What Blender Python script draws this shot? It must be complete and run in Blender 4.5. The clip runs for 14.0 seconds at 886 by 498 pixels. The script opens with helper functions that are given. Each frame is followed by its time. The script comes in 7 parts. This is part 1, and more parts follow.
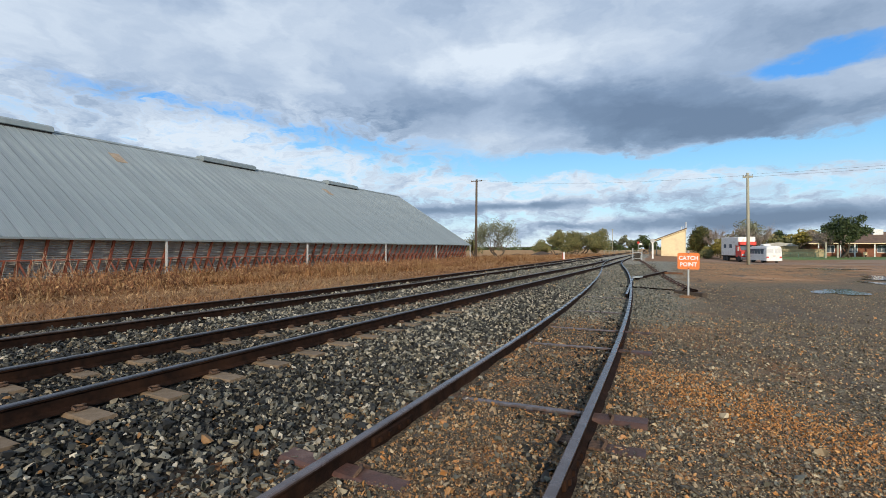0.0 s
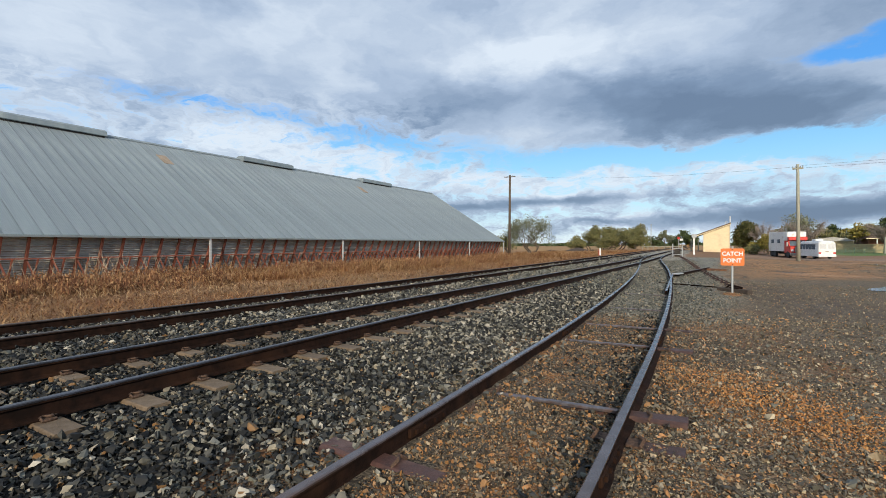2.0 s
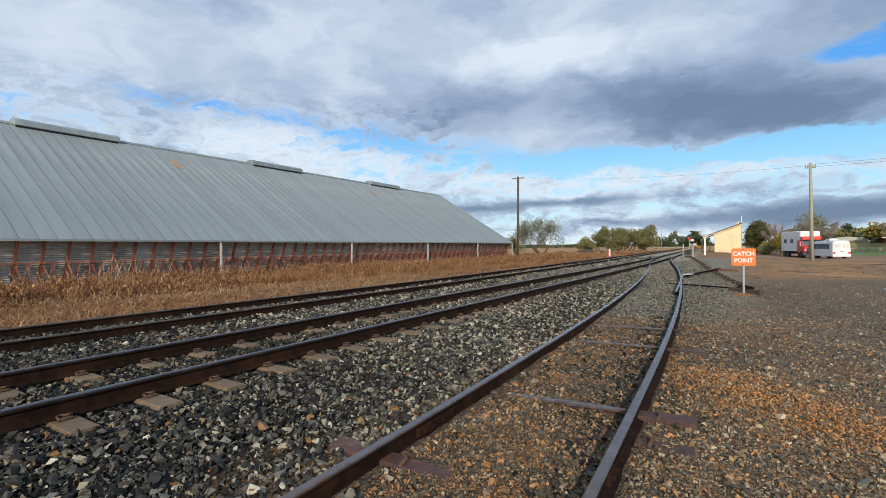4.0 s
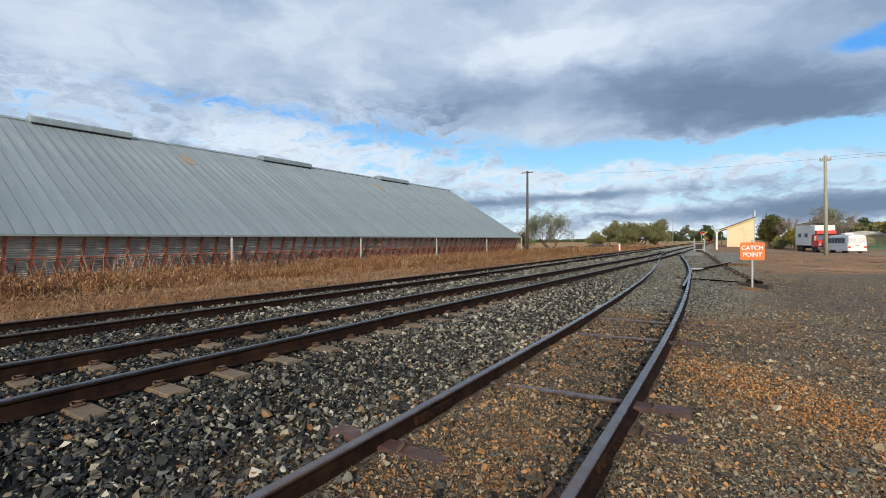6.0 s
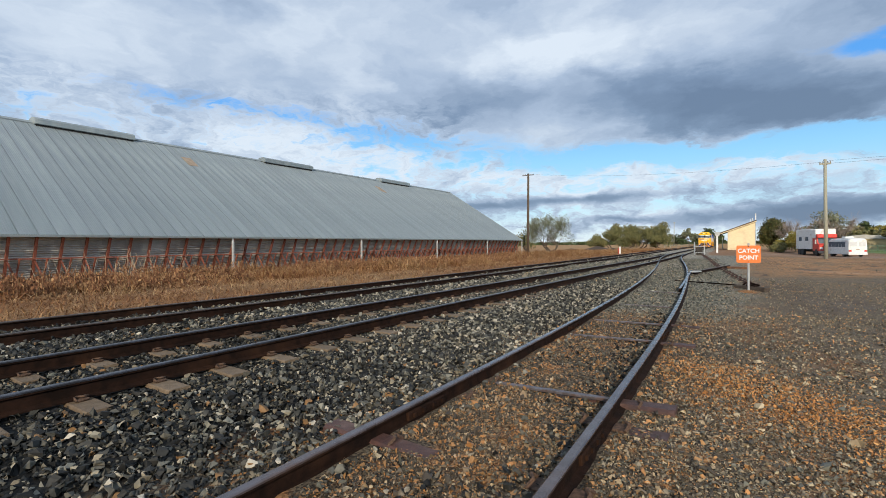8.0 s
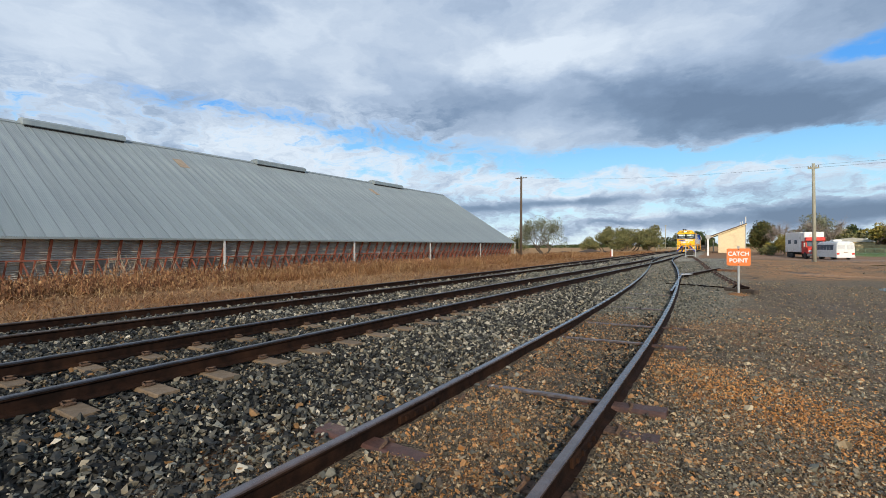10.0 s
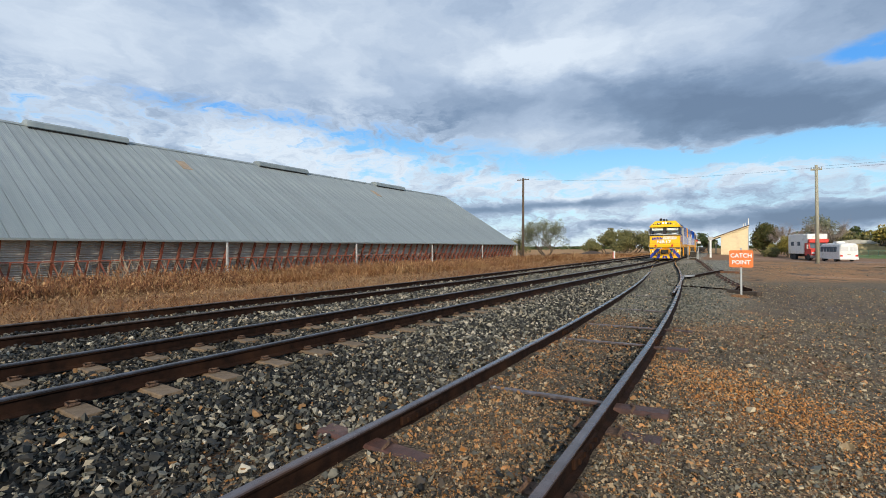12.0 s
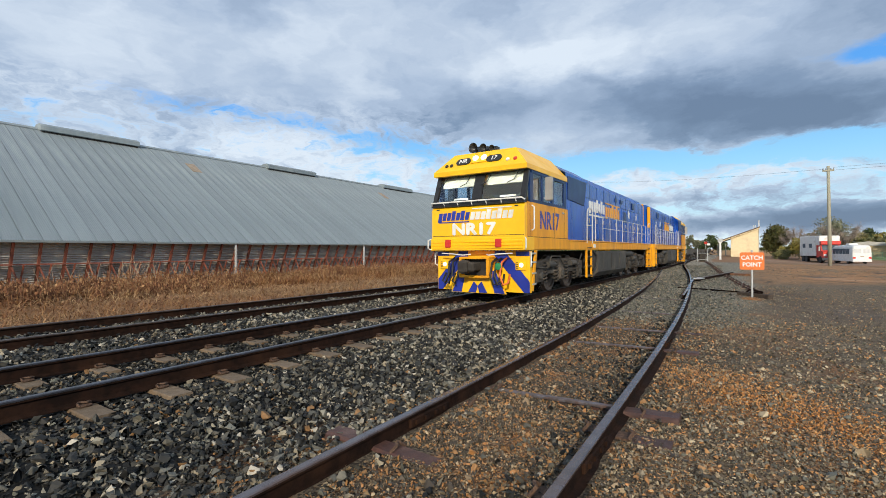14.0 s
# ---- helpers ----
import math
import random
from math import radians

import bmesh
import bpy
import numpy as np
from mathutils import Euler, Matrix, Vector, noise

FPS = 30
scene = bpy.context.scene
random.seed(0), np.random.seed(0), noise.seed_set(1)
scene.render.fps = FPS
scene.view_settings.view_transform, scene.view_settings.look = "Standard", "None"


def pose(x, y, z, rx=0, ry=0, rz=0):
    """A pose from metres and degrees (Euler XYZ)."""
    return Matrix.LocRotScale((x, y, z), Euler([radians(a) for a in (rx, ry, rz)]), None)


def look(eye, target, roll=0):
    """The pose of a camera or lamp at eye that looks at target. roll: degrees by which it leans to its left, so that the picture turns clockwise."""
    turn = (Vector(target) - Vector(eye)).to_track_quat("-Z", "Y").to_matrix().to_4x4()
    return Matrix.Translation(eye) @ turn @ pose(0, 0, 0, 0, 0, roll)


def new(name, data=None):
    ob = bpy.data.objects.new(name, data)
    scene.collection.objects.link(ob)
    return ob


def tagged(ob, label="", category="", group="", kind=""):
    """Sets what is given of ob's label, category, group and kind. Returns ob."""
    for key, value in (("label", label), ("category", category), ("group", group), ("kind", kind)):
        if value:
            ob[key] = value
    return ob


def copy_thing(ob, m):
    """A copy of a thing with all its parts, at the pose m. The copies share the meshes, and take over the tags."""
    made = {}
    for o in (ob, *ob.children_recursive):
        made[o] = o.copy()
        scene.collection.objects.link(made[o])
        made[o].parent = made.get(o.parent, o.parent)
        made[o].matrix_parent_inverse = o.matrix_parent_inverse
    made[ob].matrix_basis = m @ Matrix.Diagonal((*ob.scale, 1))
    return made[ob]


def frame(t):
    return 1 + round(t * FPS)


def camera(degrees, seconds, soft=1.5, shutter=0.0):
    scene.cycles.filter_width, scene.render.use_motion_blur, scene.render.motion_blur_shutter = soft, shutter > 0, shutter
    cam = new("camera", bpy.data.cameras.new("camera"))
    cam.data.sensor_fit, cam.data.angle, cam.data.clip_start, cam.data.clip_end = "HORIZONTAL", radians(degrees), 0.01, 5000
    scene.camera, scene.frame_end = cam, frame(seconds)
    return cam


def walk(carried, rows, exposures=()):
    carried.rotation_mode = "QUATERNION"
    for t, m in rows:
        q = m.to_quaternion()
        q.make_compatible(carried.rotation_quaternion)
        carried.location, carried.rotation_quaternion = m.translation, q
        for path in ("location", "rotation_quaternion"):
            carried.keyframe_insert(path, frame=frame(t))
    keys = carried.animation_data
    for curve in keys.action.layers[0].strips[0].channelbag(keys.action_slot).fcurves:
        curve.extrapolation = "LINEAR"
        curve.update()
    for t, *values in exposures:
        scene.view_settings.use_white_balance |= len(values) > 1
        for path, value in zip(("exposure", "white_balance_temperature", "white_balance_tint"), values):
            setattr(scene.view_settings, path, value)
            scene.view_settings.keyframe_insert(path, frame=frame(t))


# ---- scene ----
cam = camera(88.0, 14.0, soft=0.55)
PATH = [
    (0, (-0.493, 0.148, 1.43), (-1.398, 1.932, 1.428), -0.0),
    (0.5, (-0.493, 0.167, 1.444), (-1.418, 1.94, 1.422), -0.2),
    (1, (-0.511, 0.125, 1.427), (-1.473, 1.879, 1.409), -0.2),
    (1.5, (-0.486, 0.118, 1.428), (-1.488, 1.849, 1.412), -0.2),
    (2, (-0.485, 0.104, 1.426), (-1.516, 1.818, 1.409), -0.2),
    (2.5, (-0.469, 0.089, 1.416), (-1.517, 1.793, 1.406), -0.4),
    (3, (-0.461, 0.093, 1.411), (-1.518, 1.791, 1.404), -0.5),
    (5.5, (-0.429, 0.069, 1.415), (-1.507, 1.754, 1.398), -0.6),
    (6, (-0.327, 0.072, 1.396), (-1.425, 1.744, 1.366), -0.6),
    (6.5, (-0.201, 0.065, 1.389), (-1.307, 1.731, 1.351), -0.5),
    (7, (-0.185, 0.022, 1.388), (-1.289, 1.69, 1.35), -0.4),
    (7.5, (-0.191, 0.001, 1.385), (-1.294, 1.669, 1.357), -0.3),
    (8, (-0.185, 0.004, 1.388), (-1.287, 1.673, 1.368), -0.4),
    (10.5, (-0.175, 0.009, 1.391), (-1.249, 1.696, 1.386), -0.3),
    (11, (-0.177, -0.001, 1.387), (-1.251, 1.686, 1.387), -0.3),
    (11.5, (-0.172, -0.004, 1.39), (-1.251, 1.679, 1.39), -0.3),
    (12, (-0.169, -0.004, 1.39), (-1.253, 1.676, 1.388), -0.3),
    (12.5, (-0.173, 0.0, 1.392), (-1.261, 1.678, 1.391), -0.3),
    (13, (-0.175, -0.005, 1.39), (-1.265, 1.672, 1.392), -0.3),
    (13.5, (-0.171, -0.01, 1.393), (-1.268, 1.662, 1.395), -0.3),
    (14, (-0.183, -0.003, 1.392), (-1.293, 1.66, 1.399), -0.3),
]
walk(cam, [(t, look(eye, target, roll)) for t, eye, target, roll in PATH])

# world, sun, exposure
SUN_TO = Vector((0.42, -0.82, 0.375)).normalized()   # towards the sun, behind the camera
scene.view_settings.exposure = 0.0


class Ex:
    """A number or socket in a node tree, with arithmetic."""
    def __init__(self, tree, sock):
        self.tree, self.sock = tree, sock

    def op(self, kind, *others, clamp=False):
        n = self.tree.nodes.new("ShaderNodeMath")
        n.operation, n.use_clamp = kind, clamp
        for i, v in enumerate((self, *others)):
            if isinstance(v, Ex):
                self.tree.links.new(v.sock, n.inputs[i])
            else:
                n.inputs[i].default_value = v
        return Ex(self.tree, n.outputs[0])

    def __add__(self, o): return self.op("ADD", o)
    def __sub__(self, o): return self.op("SUBTRACT", o)
    def __mul__(self, o): return self.op("MULTIPLY", o)
    def __truediv__(self, o): return self.op("DIVIDE", o)
    def clamp(self): return self.op("ADD", 0.0, clamp=True)

    def step(self, a, b):
        """0 below a, 1 above b, smooth between."""
        n = self.tree.nodes.new("ShaderNodeMapRange")
        n.interpolation_type = "SMOOTHSTEP"
        self.tree.links.new(self.sock, n.inputs[0])
        n.inputs[1].default_value, n.inputs[2].default_value = a, b
        return Ex(self.tree, n.outputs[0])


def combine(tree, x, y, z):
    n = tree.nodes.new("ShaderNodeCombineXYZ")
    for i, v in enumerate((x, y, z)):
        if isinstance(v, Ex):
            tree.links.new(v.sock, n.inputs[i])
        else:
            n.inputs[i].default_value = v
    return n.outputs[0]


def noise_tex(tree, vec, scale, detail=4.0, rough=0.55, kind="fac"):
    n = tree.nodes.new("ShaderNodeTexNoise")
    n.inputs["Scale"].default_value, n.inputs["Detail"].default_value, n.inputs["Roughness"].default_value = scale, detail, rough
    if vec is not None:
        tree.links.new(vec, n.inputs["Vector"])
    return Ex(tree, n.outputs["Fac"])


def mix_col(tree, fac, a, b, blend="MIX"):
    n = tree.nodes.new("ShaderNodeMix")
    n.data_type, n.blend_type = "RGBA", blend
    for i, v in ((0, fac), (6, a), (7, b)):
        if isinstance(v, Ex):
            tree.links.new(v.sock, n.inputs[i])
        elif hasattr(v, "is_output"):
            tree.links.new(v, n.inputs[i])
        elif isinstance(v, (int, float)):
            n.inputs[i].default_value = v
        else:
            n.inputs[i].default_value = (*v[:3], 1.0)
    return n.outputs[2]


def make_sky():
    world = bpy.data.worlds.new("sky")
    scene.world = world
    world.use_nodes = True
    tr = world.node_tree
    tr.nodes.clear()
    out = tr.nodes.new("ShaderNodeOutputWorld")
    sky = tr.nodes.new("ShaderNodeTexSky")
    sky.sky_type, sky.sun_disc = "NISHITA", False
    sky.sun_elevation = math.asin(SUN_TO.z)
    sky.sun_rotation = math.atan2(SUN_TO.x, SUN_TO.y)
    sky.air_density, sky.dust_density, sky.ozone_density = 1.0, 0.6, 2.0
    tc = tr.nodes.new("ShaderNodeTexCoord")
    sep = tr.nodes.new("ShaderNodeSeparateXYZ")
    tr.links.new(tc.outputs["Generated"], sep.inputs[0])
    x, y, z = (Ex(tr, s) for s in sep.outputs)
    deg = 180 / math.pi
    az0 = x.op("ARCTAN2", y) * deg
    el0 = z.op("ARCSINE") * deg
    zz = z.op("MAXIMUM", 0.0) + 0.10
    flat = combine(tr, x / zz, y / zz, 0.0)
    warp_a = noise_tex(tr, combine(tr, az0 * 0.11, el0 * 0.25, 3.0), 1.0, 5.0, 0.6)
    warp_e = noise_tex(tr, combine(tr, az0 * 0.13, el0 * 0.30, 11.0), 1.0, 5.0, 0.6)
    az = az0 + (warp_a - 0.5) * 14.0
    el = el0 + (warp_e - 0.5) * 5.0

    calm = el0 + (warp_e - 0.5) * 1.5

    def lens(a, e, sa, se, tilt=0.0):
        u = (az0 - a) / sa
        v = (calm - e - (az0 - a) * tilt) / se
        return ((u * u + v * v) * -1.0).op("EXPONENT")

    def blob(a, e, sa, se, tilt=0.0):
        u = (az - a) / sa
        v = (el - e - (az - a) * tilt) / se if tilt else (el - e) / se
        return ((u * u + v * v) * -1.0).op("EXPONENT")

    big = noise_tex(tr, flat, 0.5, 7.0, 0.55)
    streak = noise_tex(tr, combine(tr, az0 * 0.10, el0 * 0.42, 2.0), 1.0, 7.0, 0.55)
    puff = noise_tex(tr, combine(tr, az * 0.17, el * 0.27, 5.0), 1.0, 8.0, 0.52)
    fluff = noise_tex(tr, combine(tr, az * 0.42, el * 0.85, 7.0), 1.0, 7.0, 0.55)
    soft = noise_tex(tr, combine(tr, az * 0.075, el * 0.12, 9.0), 1.0, 4.0, 0.45)
    low = lens(7.0, 3.0, 16.0, 0.95, 0.03) * 1.1 + lens(-17.0, 5.3, 8.5, 0.55, 0.02) + lens(-29.0, 4.7, 5.0, 0.4) * 0.7 + lens(30.0, 3.4, 14.0, 1.0) * 0.7 + blob(-11.0, 2.7, 5.0, 0.5) * 0.8
    near_ground = (el0.step(15.0, 8.0) + el0.step(19.0, 15.0) * az0.step(-24.0, -38.0)).clamp() * (low.clamp() * -0.9 + 1.0)
    upper = el.step(12.0, 17.0)
    # how much cloud there is
    cover = (big * 0.45 + puff * 0.35 + streak * 0.20) + upper * 0.34
    cover = cover + blob(-9.0, 15.2, 17.0, 3.9) * 0.45
    cover = cover + blob(-52.0, 10.5, 26.0, 3.0, -0.08) * 0.22
    cover = cover + blob(12.0, 13.6, 10.0, 1.8) * 0.55
    cover = cover + blob(-12.0, 7.4, 32.0, 1.5) * 0.10
    cover = cover + el.step(18.5, 22.0) * 0.25
    cover = cover - blob(13.5, 17.8, 9.5, 1.7, 0.03) * 0.68
    cover = cover - blob(9.0, 10.0, 9.0, 1.1) * 0.55
    cover = cover - blob(16.0, 9.2, 6.0, 0.8) * 0.3
    cover = cover - blob(-60.0, 15.8, 12.0, 1.2, -0.08) * 0.38
    cover = cover - blob(-38.0, 13.0, 10.0, 1.0, -0.12) * 0.22
    cover = cover - blob(-13.0, 9.9, 15.0, 0.9, -0.01) * 0.42 + (fluff - 0.51) * near_ground * 1.15
    cover = cover + low * 0.85
    mask = cover.step(0.29, 0.70)
    # how dark its underside is
    dark = soft * 0.62 + puff * 0.40 + (puff - 0.5) * el0.step(15.0, 9.0) * 0.5 - 0.19
    dark = dark + blob(-2.5, 14.4, 10.5, 3.0, -0.09) * 0.62 + (fluff - 0.5) * near_ground * 1.0 + blob(-14.0, 18.5, 16.0, 2.6) * 0.16 + blob(-30.0, 17.0, 12.0, 2.6) * 0.20 + blob(12.0, 12.6, 12.0, 1.7) * 0.38 + blob(18.0, 21.0, 10.0, 2.5) * 0.22 + low * 0.58 + upper * 0.06
    dark = dark - blob(-17.0, 22.0, 13.0, 2.6) * 0.30 - blob(-52.0, 23.0, 16.0, 4.5) * 0.10 - blob(-45.0, 10.6, 30.0, 1.7, -0.08) * 0.22 - blob(-10.0, 7.5, 34.0, 1.6) * 0.22
    ramp = tr.nodes.new("ShaderNodeValToRGB")
    e = ramp.color_ramp.elements
    e[0].position, e[0].color = 0.10, (0.76, 0.85, 0.95, 1)
    e[1].position, e[1].color = 0.95, (0.165, 0.235, 0.35, 1)
    e.new(0.42).color = (0.44, 0.545, 0.70, 1)
    e.new(0.70).color = (0.235, 0.325, 0.465, 1)
    tr.links.new(dark.clamp().sock, ramp.inputs[0])
    cloud = ramp.outputs[0]
    grad = tr.nodes.new("ShaderNodeValToRGB")
    e = grad.color_ramp.elements
    e[0].position, e[0].color = 0.0, (0.74, 0.87, 0.95, 1)
    e[1].position, e[1].color = 1.0, (0.06, 0.25, 0.72, 1)
    e.new(0.12).color = (0.50, 0.79, 0.95, 1)
    e.new(0.30).color = (0.28, 0.64, 0.95, 1)
    e.new(0.52).color = (0.085, 0.37, 0.90, 1)
    tr.links.new((el0 / 32.0).clamp().sock, grad.inputs[0])
    lift = mix_col(tr, 1.0, grad.outputs[0], (8.5, 8.5, 8.5), "MULTIPLY")
    blue = mix_col(tr, 0.82, sky.outputs[0], lift)
    bg_sky = tr.nodes.new("ShaderNodeBackground")
    bg_cloud = tr.nodes.new("ShaderNodeBackground")
    tr.links.new(blue, bg_sky.inputs[0])
    bg_sky.inputs[1].default_value = 0.13
    tr.links.new(cloud, bg_cloud.inputs[0])
    bg_cloud.inputs[1].default_value = 1.0
    mixer = tr.nodes.new("ShaderNodeMixShader")
    tr.links.new((mask * 0.96).sock, mixer.inputs[0])
    tr.links.new(bg_sky.outputs[0], mixer.inputs[1])
    tr.links.new(bg_cloud.outputs[0], mixer.inputs[2])
    tr.links.new(mixer.outputs[0], out.inputs[0])


make_sky()
sun = new("sun", bpy.data.lights.new("sun", "SUN"))
sun.data.energy, sun.data.angle, sun.data.color = 4.0, radians(1.0), (1.0, 0.88, 0.70)
sun.matrix_world = look(SUN_TO * 50, (0, 0, 0))


# materials
def material(name, c1, c2=None, scale=3.0, rough=0.8, metal=0.0, bump=0.0, bscale=40.0, c3=None, s3=0.6, spread=(0.35, 0.65), stretch=None, emit=0.0, rand=0.0, spec=0.5):
    """A surface of two colours mixed by fine grain, with stains of c3 at a larger scale, and relief."""
    m = bpy.data.materials.new(name)
    m.use_nodes = True
    tr = m.node_tree
    b = tr.nodes["Principled BSDF"]
    b.inputs["Roughness"].default_value, b.inputs["Metallic"].default_value = rough, metal
    b.inputs["Specular IOR Level"].default_value = spec
    tc = tr.nodes.new("ShaderNodeTexCoord").outputs["Object"]
    if stretch:
        mp = tr.nodes.new("ShaderNodeMapping")
        mp.inputs["Scale"].default_value = stretch
        tr.links.new(tc, mp.inputs[0])
        tc = mp.outputs[0]
    c2 = c2 or tuple(v * 0.8 for v in c1)
    col = mix_col(tr, noise_tex(tr, tc, scale, 6.0, 0.6).step(*spread), c1, c2)
    if c3:
        col = mix_col(tr, noise_tex(tr, tc, s3, 6.0, 0.65).step(0.5, 0.72), col, c3)
    if rand:
        info = tr.nodes.new("ShaderNodeObjectInfo")
        k = Ex(tr, info.outputs["Random"]) * (2 * rand) + (1 - rand)
        col = mix_col(tr, 1.0, col, combine(tr, k, k, k), "MULTIPLY")
    tr.links.new(col, b.inputs["Base Color"])
    rr = noise_tex(tr, tc, scale * 0.7, 4.0) * 0.25 + (rough - 0.12)
    tr.links.new(rr.clamp().sock, b.inputs["Roughness"])
    if bump:
        bm_ = tr.nodes.new("ShaderNodeBump")
        bm_.inputs["Strength"].default_value, bm_.inputs["Distance"].default_value = min(1.0, bump), 0.02
        tr.links.new(noise_tex(tr, tc, bscale, 5.0).sock, bm_.inputs["Height"])
        tr.links.new(bm_.outputs[0], b.inputs["Normal"])
    if emit:
        b.inputs["Emission Color"].default_value = (*c1, 1)
        b.inputs["Emission Strength"].default_value = emit
    return m


def island_material(name, stops, rough=0.6, spec=0.5, scale=18.0, swing=0.9, patch_tint=None):
    """Stones or blades: each piece takes one of the colours."""
    m = bpy.data.materials.new(name)
    m.use_nodes = True
    tr = m.node_tree
    b = tr.nodes["Principled BSDF"]
    b.inputs["Specular IOR Level"].default_value = spec
    geo = tr.nodes.new("ShaderNodeNewGeometry")
    ramp = tr.nodes.new("ShaderNodeValToRGB")
    ramp.color_ramp.interpolation = "CONSTANT"
    els = ramp.color_ramp.elements
    els[0].position, els[0].color = 0.0, (*stops[0][1], 1)
    els[1].position, els[1].color = stops[1][0], (*stops[1][1], 1)
    for p, c in stops[2:]:
        els.new(p).color = (*c, 1)
    tr.links.new(geo.outputs["Random Per Island"], ramp.inputs[0])
    tc = tr.nodes.new("ShaderNodeTexCoord").outputs["Object"]
    n = noise_tex(tr, tc, scale, 5.0, 0.65)
    k = (n - 0.5) * swing + 1.0
    col = mix_col(tr, 1.0, ramp.outputs[0], combine(tr, k, k, k), "MULTIPLY")
    if patch_tint:
        col = mix_col(tr, noise_tex(tr, tc, 0.22, 4.0, 0.6).step(0.44, 0.62), col, mix_col(tr, 1.0, col, patch_tint, "MULTIPLY"))
    tr.links.new(col, b.inputs["Base Color"])
    b.inputs["Roughness"].default_value = rough
    return m


def ground_material():
    m = bpy.data.materials.new("ground_earth")
    m.use_nodes = True
    tr = m.node_tree
    b = tr.nodes["Principled BSDF"]
    tc = tr.nodes.new("ShaderNodeTexCoord").outputs["Object"]
    sep = tr.nodes.new("ShaderNodeSeparateXYZ")
    tr.links.new(tc, sep.inputs[0])
    x, y, z = (Ex(tr, s) for s in sep.outputs)
    wob = noise_tex(tr, tc, 0.35, 6.0, 0.65) - 0.5
    wob2 = noise_tex(tr, tc, 0.09, 6.0, 0.65) - 0.5
    fine = noise_tex(tr, tc, 22.0, 6.0, 0.7)
    mid = noise_tex(tr, tc, 2.4, 6.0, 0.65)
    vor = tr.nodes.new("ShaderNodeTexVoronoi")
    vor.inputs["Scale"].default_value = 24.0
    tr.links.new(tc, vor.inputs["Vector"])
    bw = tr.nodes.new("ShaderNodeRGBToBW")
    tr.links.new(vor.outputs["Color"], bw.inputs[0])
    peb = Ex(tr, bw.outputs[0])
    vor2 = tr.nodes.new("ShaderNodeTexVoronoi")
    vor2.inputs["Scale"].default_value = 55.0
    tr.links.new(tc, vor2.inputs["Vector"])
    bw2 = tr.nodes.new("ShaderNodeRGBToBW")
    tr.links.new(vor2.outputs["Color"], bw2.inputs[0])
    peb2 = Ex(tr, bw2.outputs[0])
    xs = x + wob * 1.2 + wob2 * 1.5
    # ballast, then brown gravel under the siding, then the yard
    # near bed is almost black: shade in the gaps between stones, painted in
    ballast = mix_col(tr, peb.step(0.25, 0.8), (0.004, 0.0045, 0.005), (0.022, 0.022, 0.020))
    orange = mix_col(tr, peb2.step(0.2, 0.8), (0.13, 0.055, 0.020), (0.40, 0.19, 0.072))
    # dark end carries painted shade of the gaps between pebbles as well
    grey = mix_col(tr, peb2.step(0.2, 0.85), (0.030, 0.024, 0.018), (0.14, 0.11, 0.075))
    gravel = mix_col(tr, (mid + wob * 0.9).step(0.48, 0.66), grey, orange)
    yard = mix_col(tr, peb2.step(0.15, 0.9), (0.075, 0.058, 0.040), (0.21, 0.165, 0.112))
    yard = mix_col(tr, (mid * 0.5 + wob2 + 0.22).step(0.42, 0.62), yard, (0.085, 0.062, 0.044))
    rust = (wob * 1.4 + wob2 * 1.2 + (x - 0.2) * -0.18 + (y - 8.0) * -0.025 + 0.42).step(0.3, 0.7)
    yard = mix_col(tr, rust * 0.75, yard, orange)
    strip = (y - x * 0.9 + wob2 * 30.0).step(20.0, 30.0) * (y + wob2 * 16.0).step(66.0, 56.0)
    earth = mix_col(tr, fine.step(0.3, 0.7), (0.30, 0.145, 0.060), (0.44, 0.24, 0.108))
    earth = mix_col(tr, (mid + wob * 1.2).step(0.52, 0.68), earth, (0.095, 0.06, 0.038))
    yard = mix_col(tr, strip * (mid + wob * 0.9 + wob2 * 0.8).step(0.26, 0.56) * ((x + y * 0.06).step(-1.0, 6.0) * 0.65 + 0.35), yard, earth)
    lane = (y + wob2 * 10.0).step(58.0, 66.0)
    yard = mix_col(tr, lane, yard, mix_col(tr, fine.step(0.3, 0.7), (0.20, 0.115, 0.068), (0.30, 0.185, 0.115)))
    # gap shade gives way with distance to a paler tone standing in for stones
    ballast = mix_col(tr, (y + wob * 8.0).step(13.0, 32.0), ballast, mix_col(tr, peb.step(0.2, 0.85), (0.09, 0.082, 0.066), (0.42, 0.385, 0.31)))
    pale_bed = mix_col(tr, peb.step(0.2, 0.85), (0.05, 0.05, 0.04), (0.34, 0.32, 0.255))
    gravel = mix_col(tr, (y + wob * 6.0).step(8.5, 13.0), gravel, pale_bed)
    dirt = mix_col(tr, fine.step(0.3, 0.7), (0.19, 0.10, 0.052), (0.27, 0.155, 0.085))
    gravel = mix_col(tr, (y + wob2 * 14.0).step(54.0, 62.0), gravel, dirt)
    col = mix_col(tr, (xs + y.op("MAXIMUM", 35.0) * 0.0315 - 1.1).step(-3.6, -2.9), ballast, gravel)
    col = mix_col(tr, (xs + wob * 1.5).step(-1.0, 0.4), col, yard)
    straw = mix_col(tr, fine.step(0.3, 0.7), (0.20, 0.115, 0.05), (0.36, 0.22, 0.105))
    straw = mix_col(tr, (wob2 + 0.5).step(0.45, 0.62), straw, (0.21, 0.10, 0.045))
    col = mix_col(tr, xs.step(-12.0, -12.8), col, straw)
    far = (y + x * 0.15 + wob2 * 40.0).step(115.0, 135.0)
    field = mix_col(tr, wob2.step(-0.1, 0.12), (0.37, 0.225, 0.10), (0.28, 0.16, 0.072))
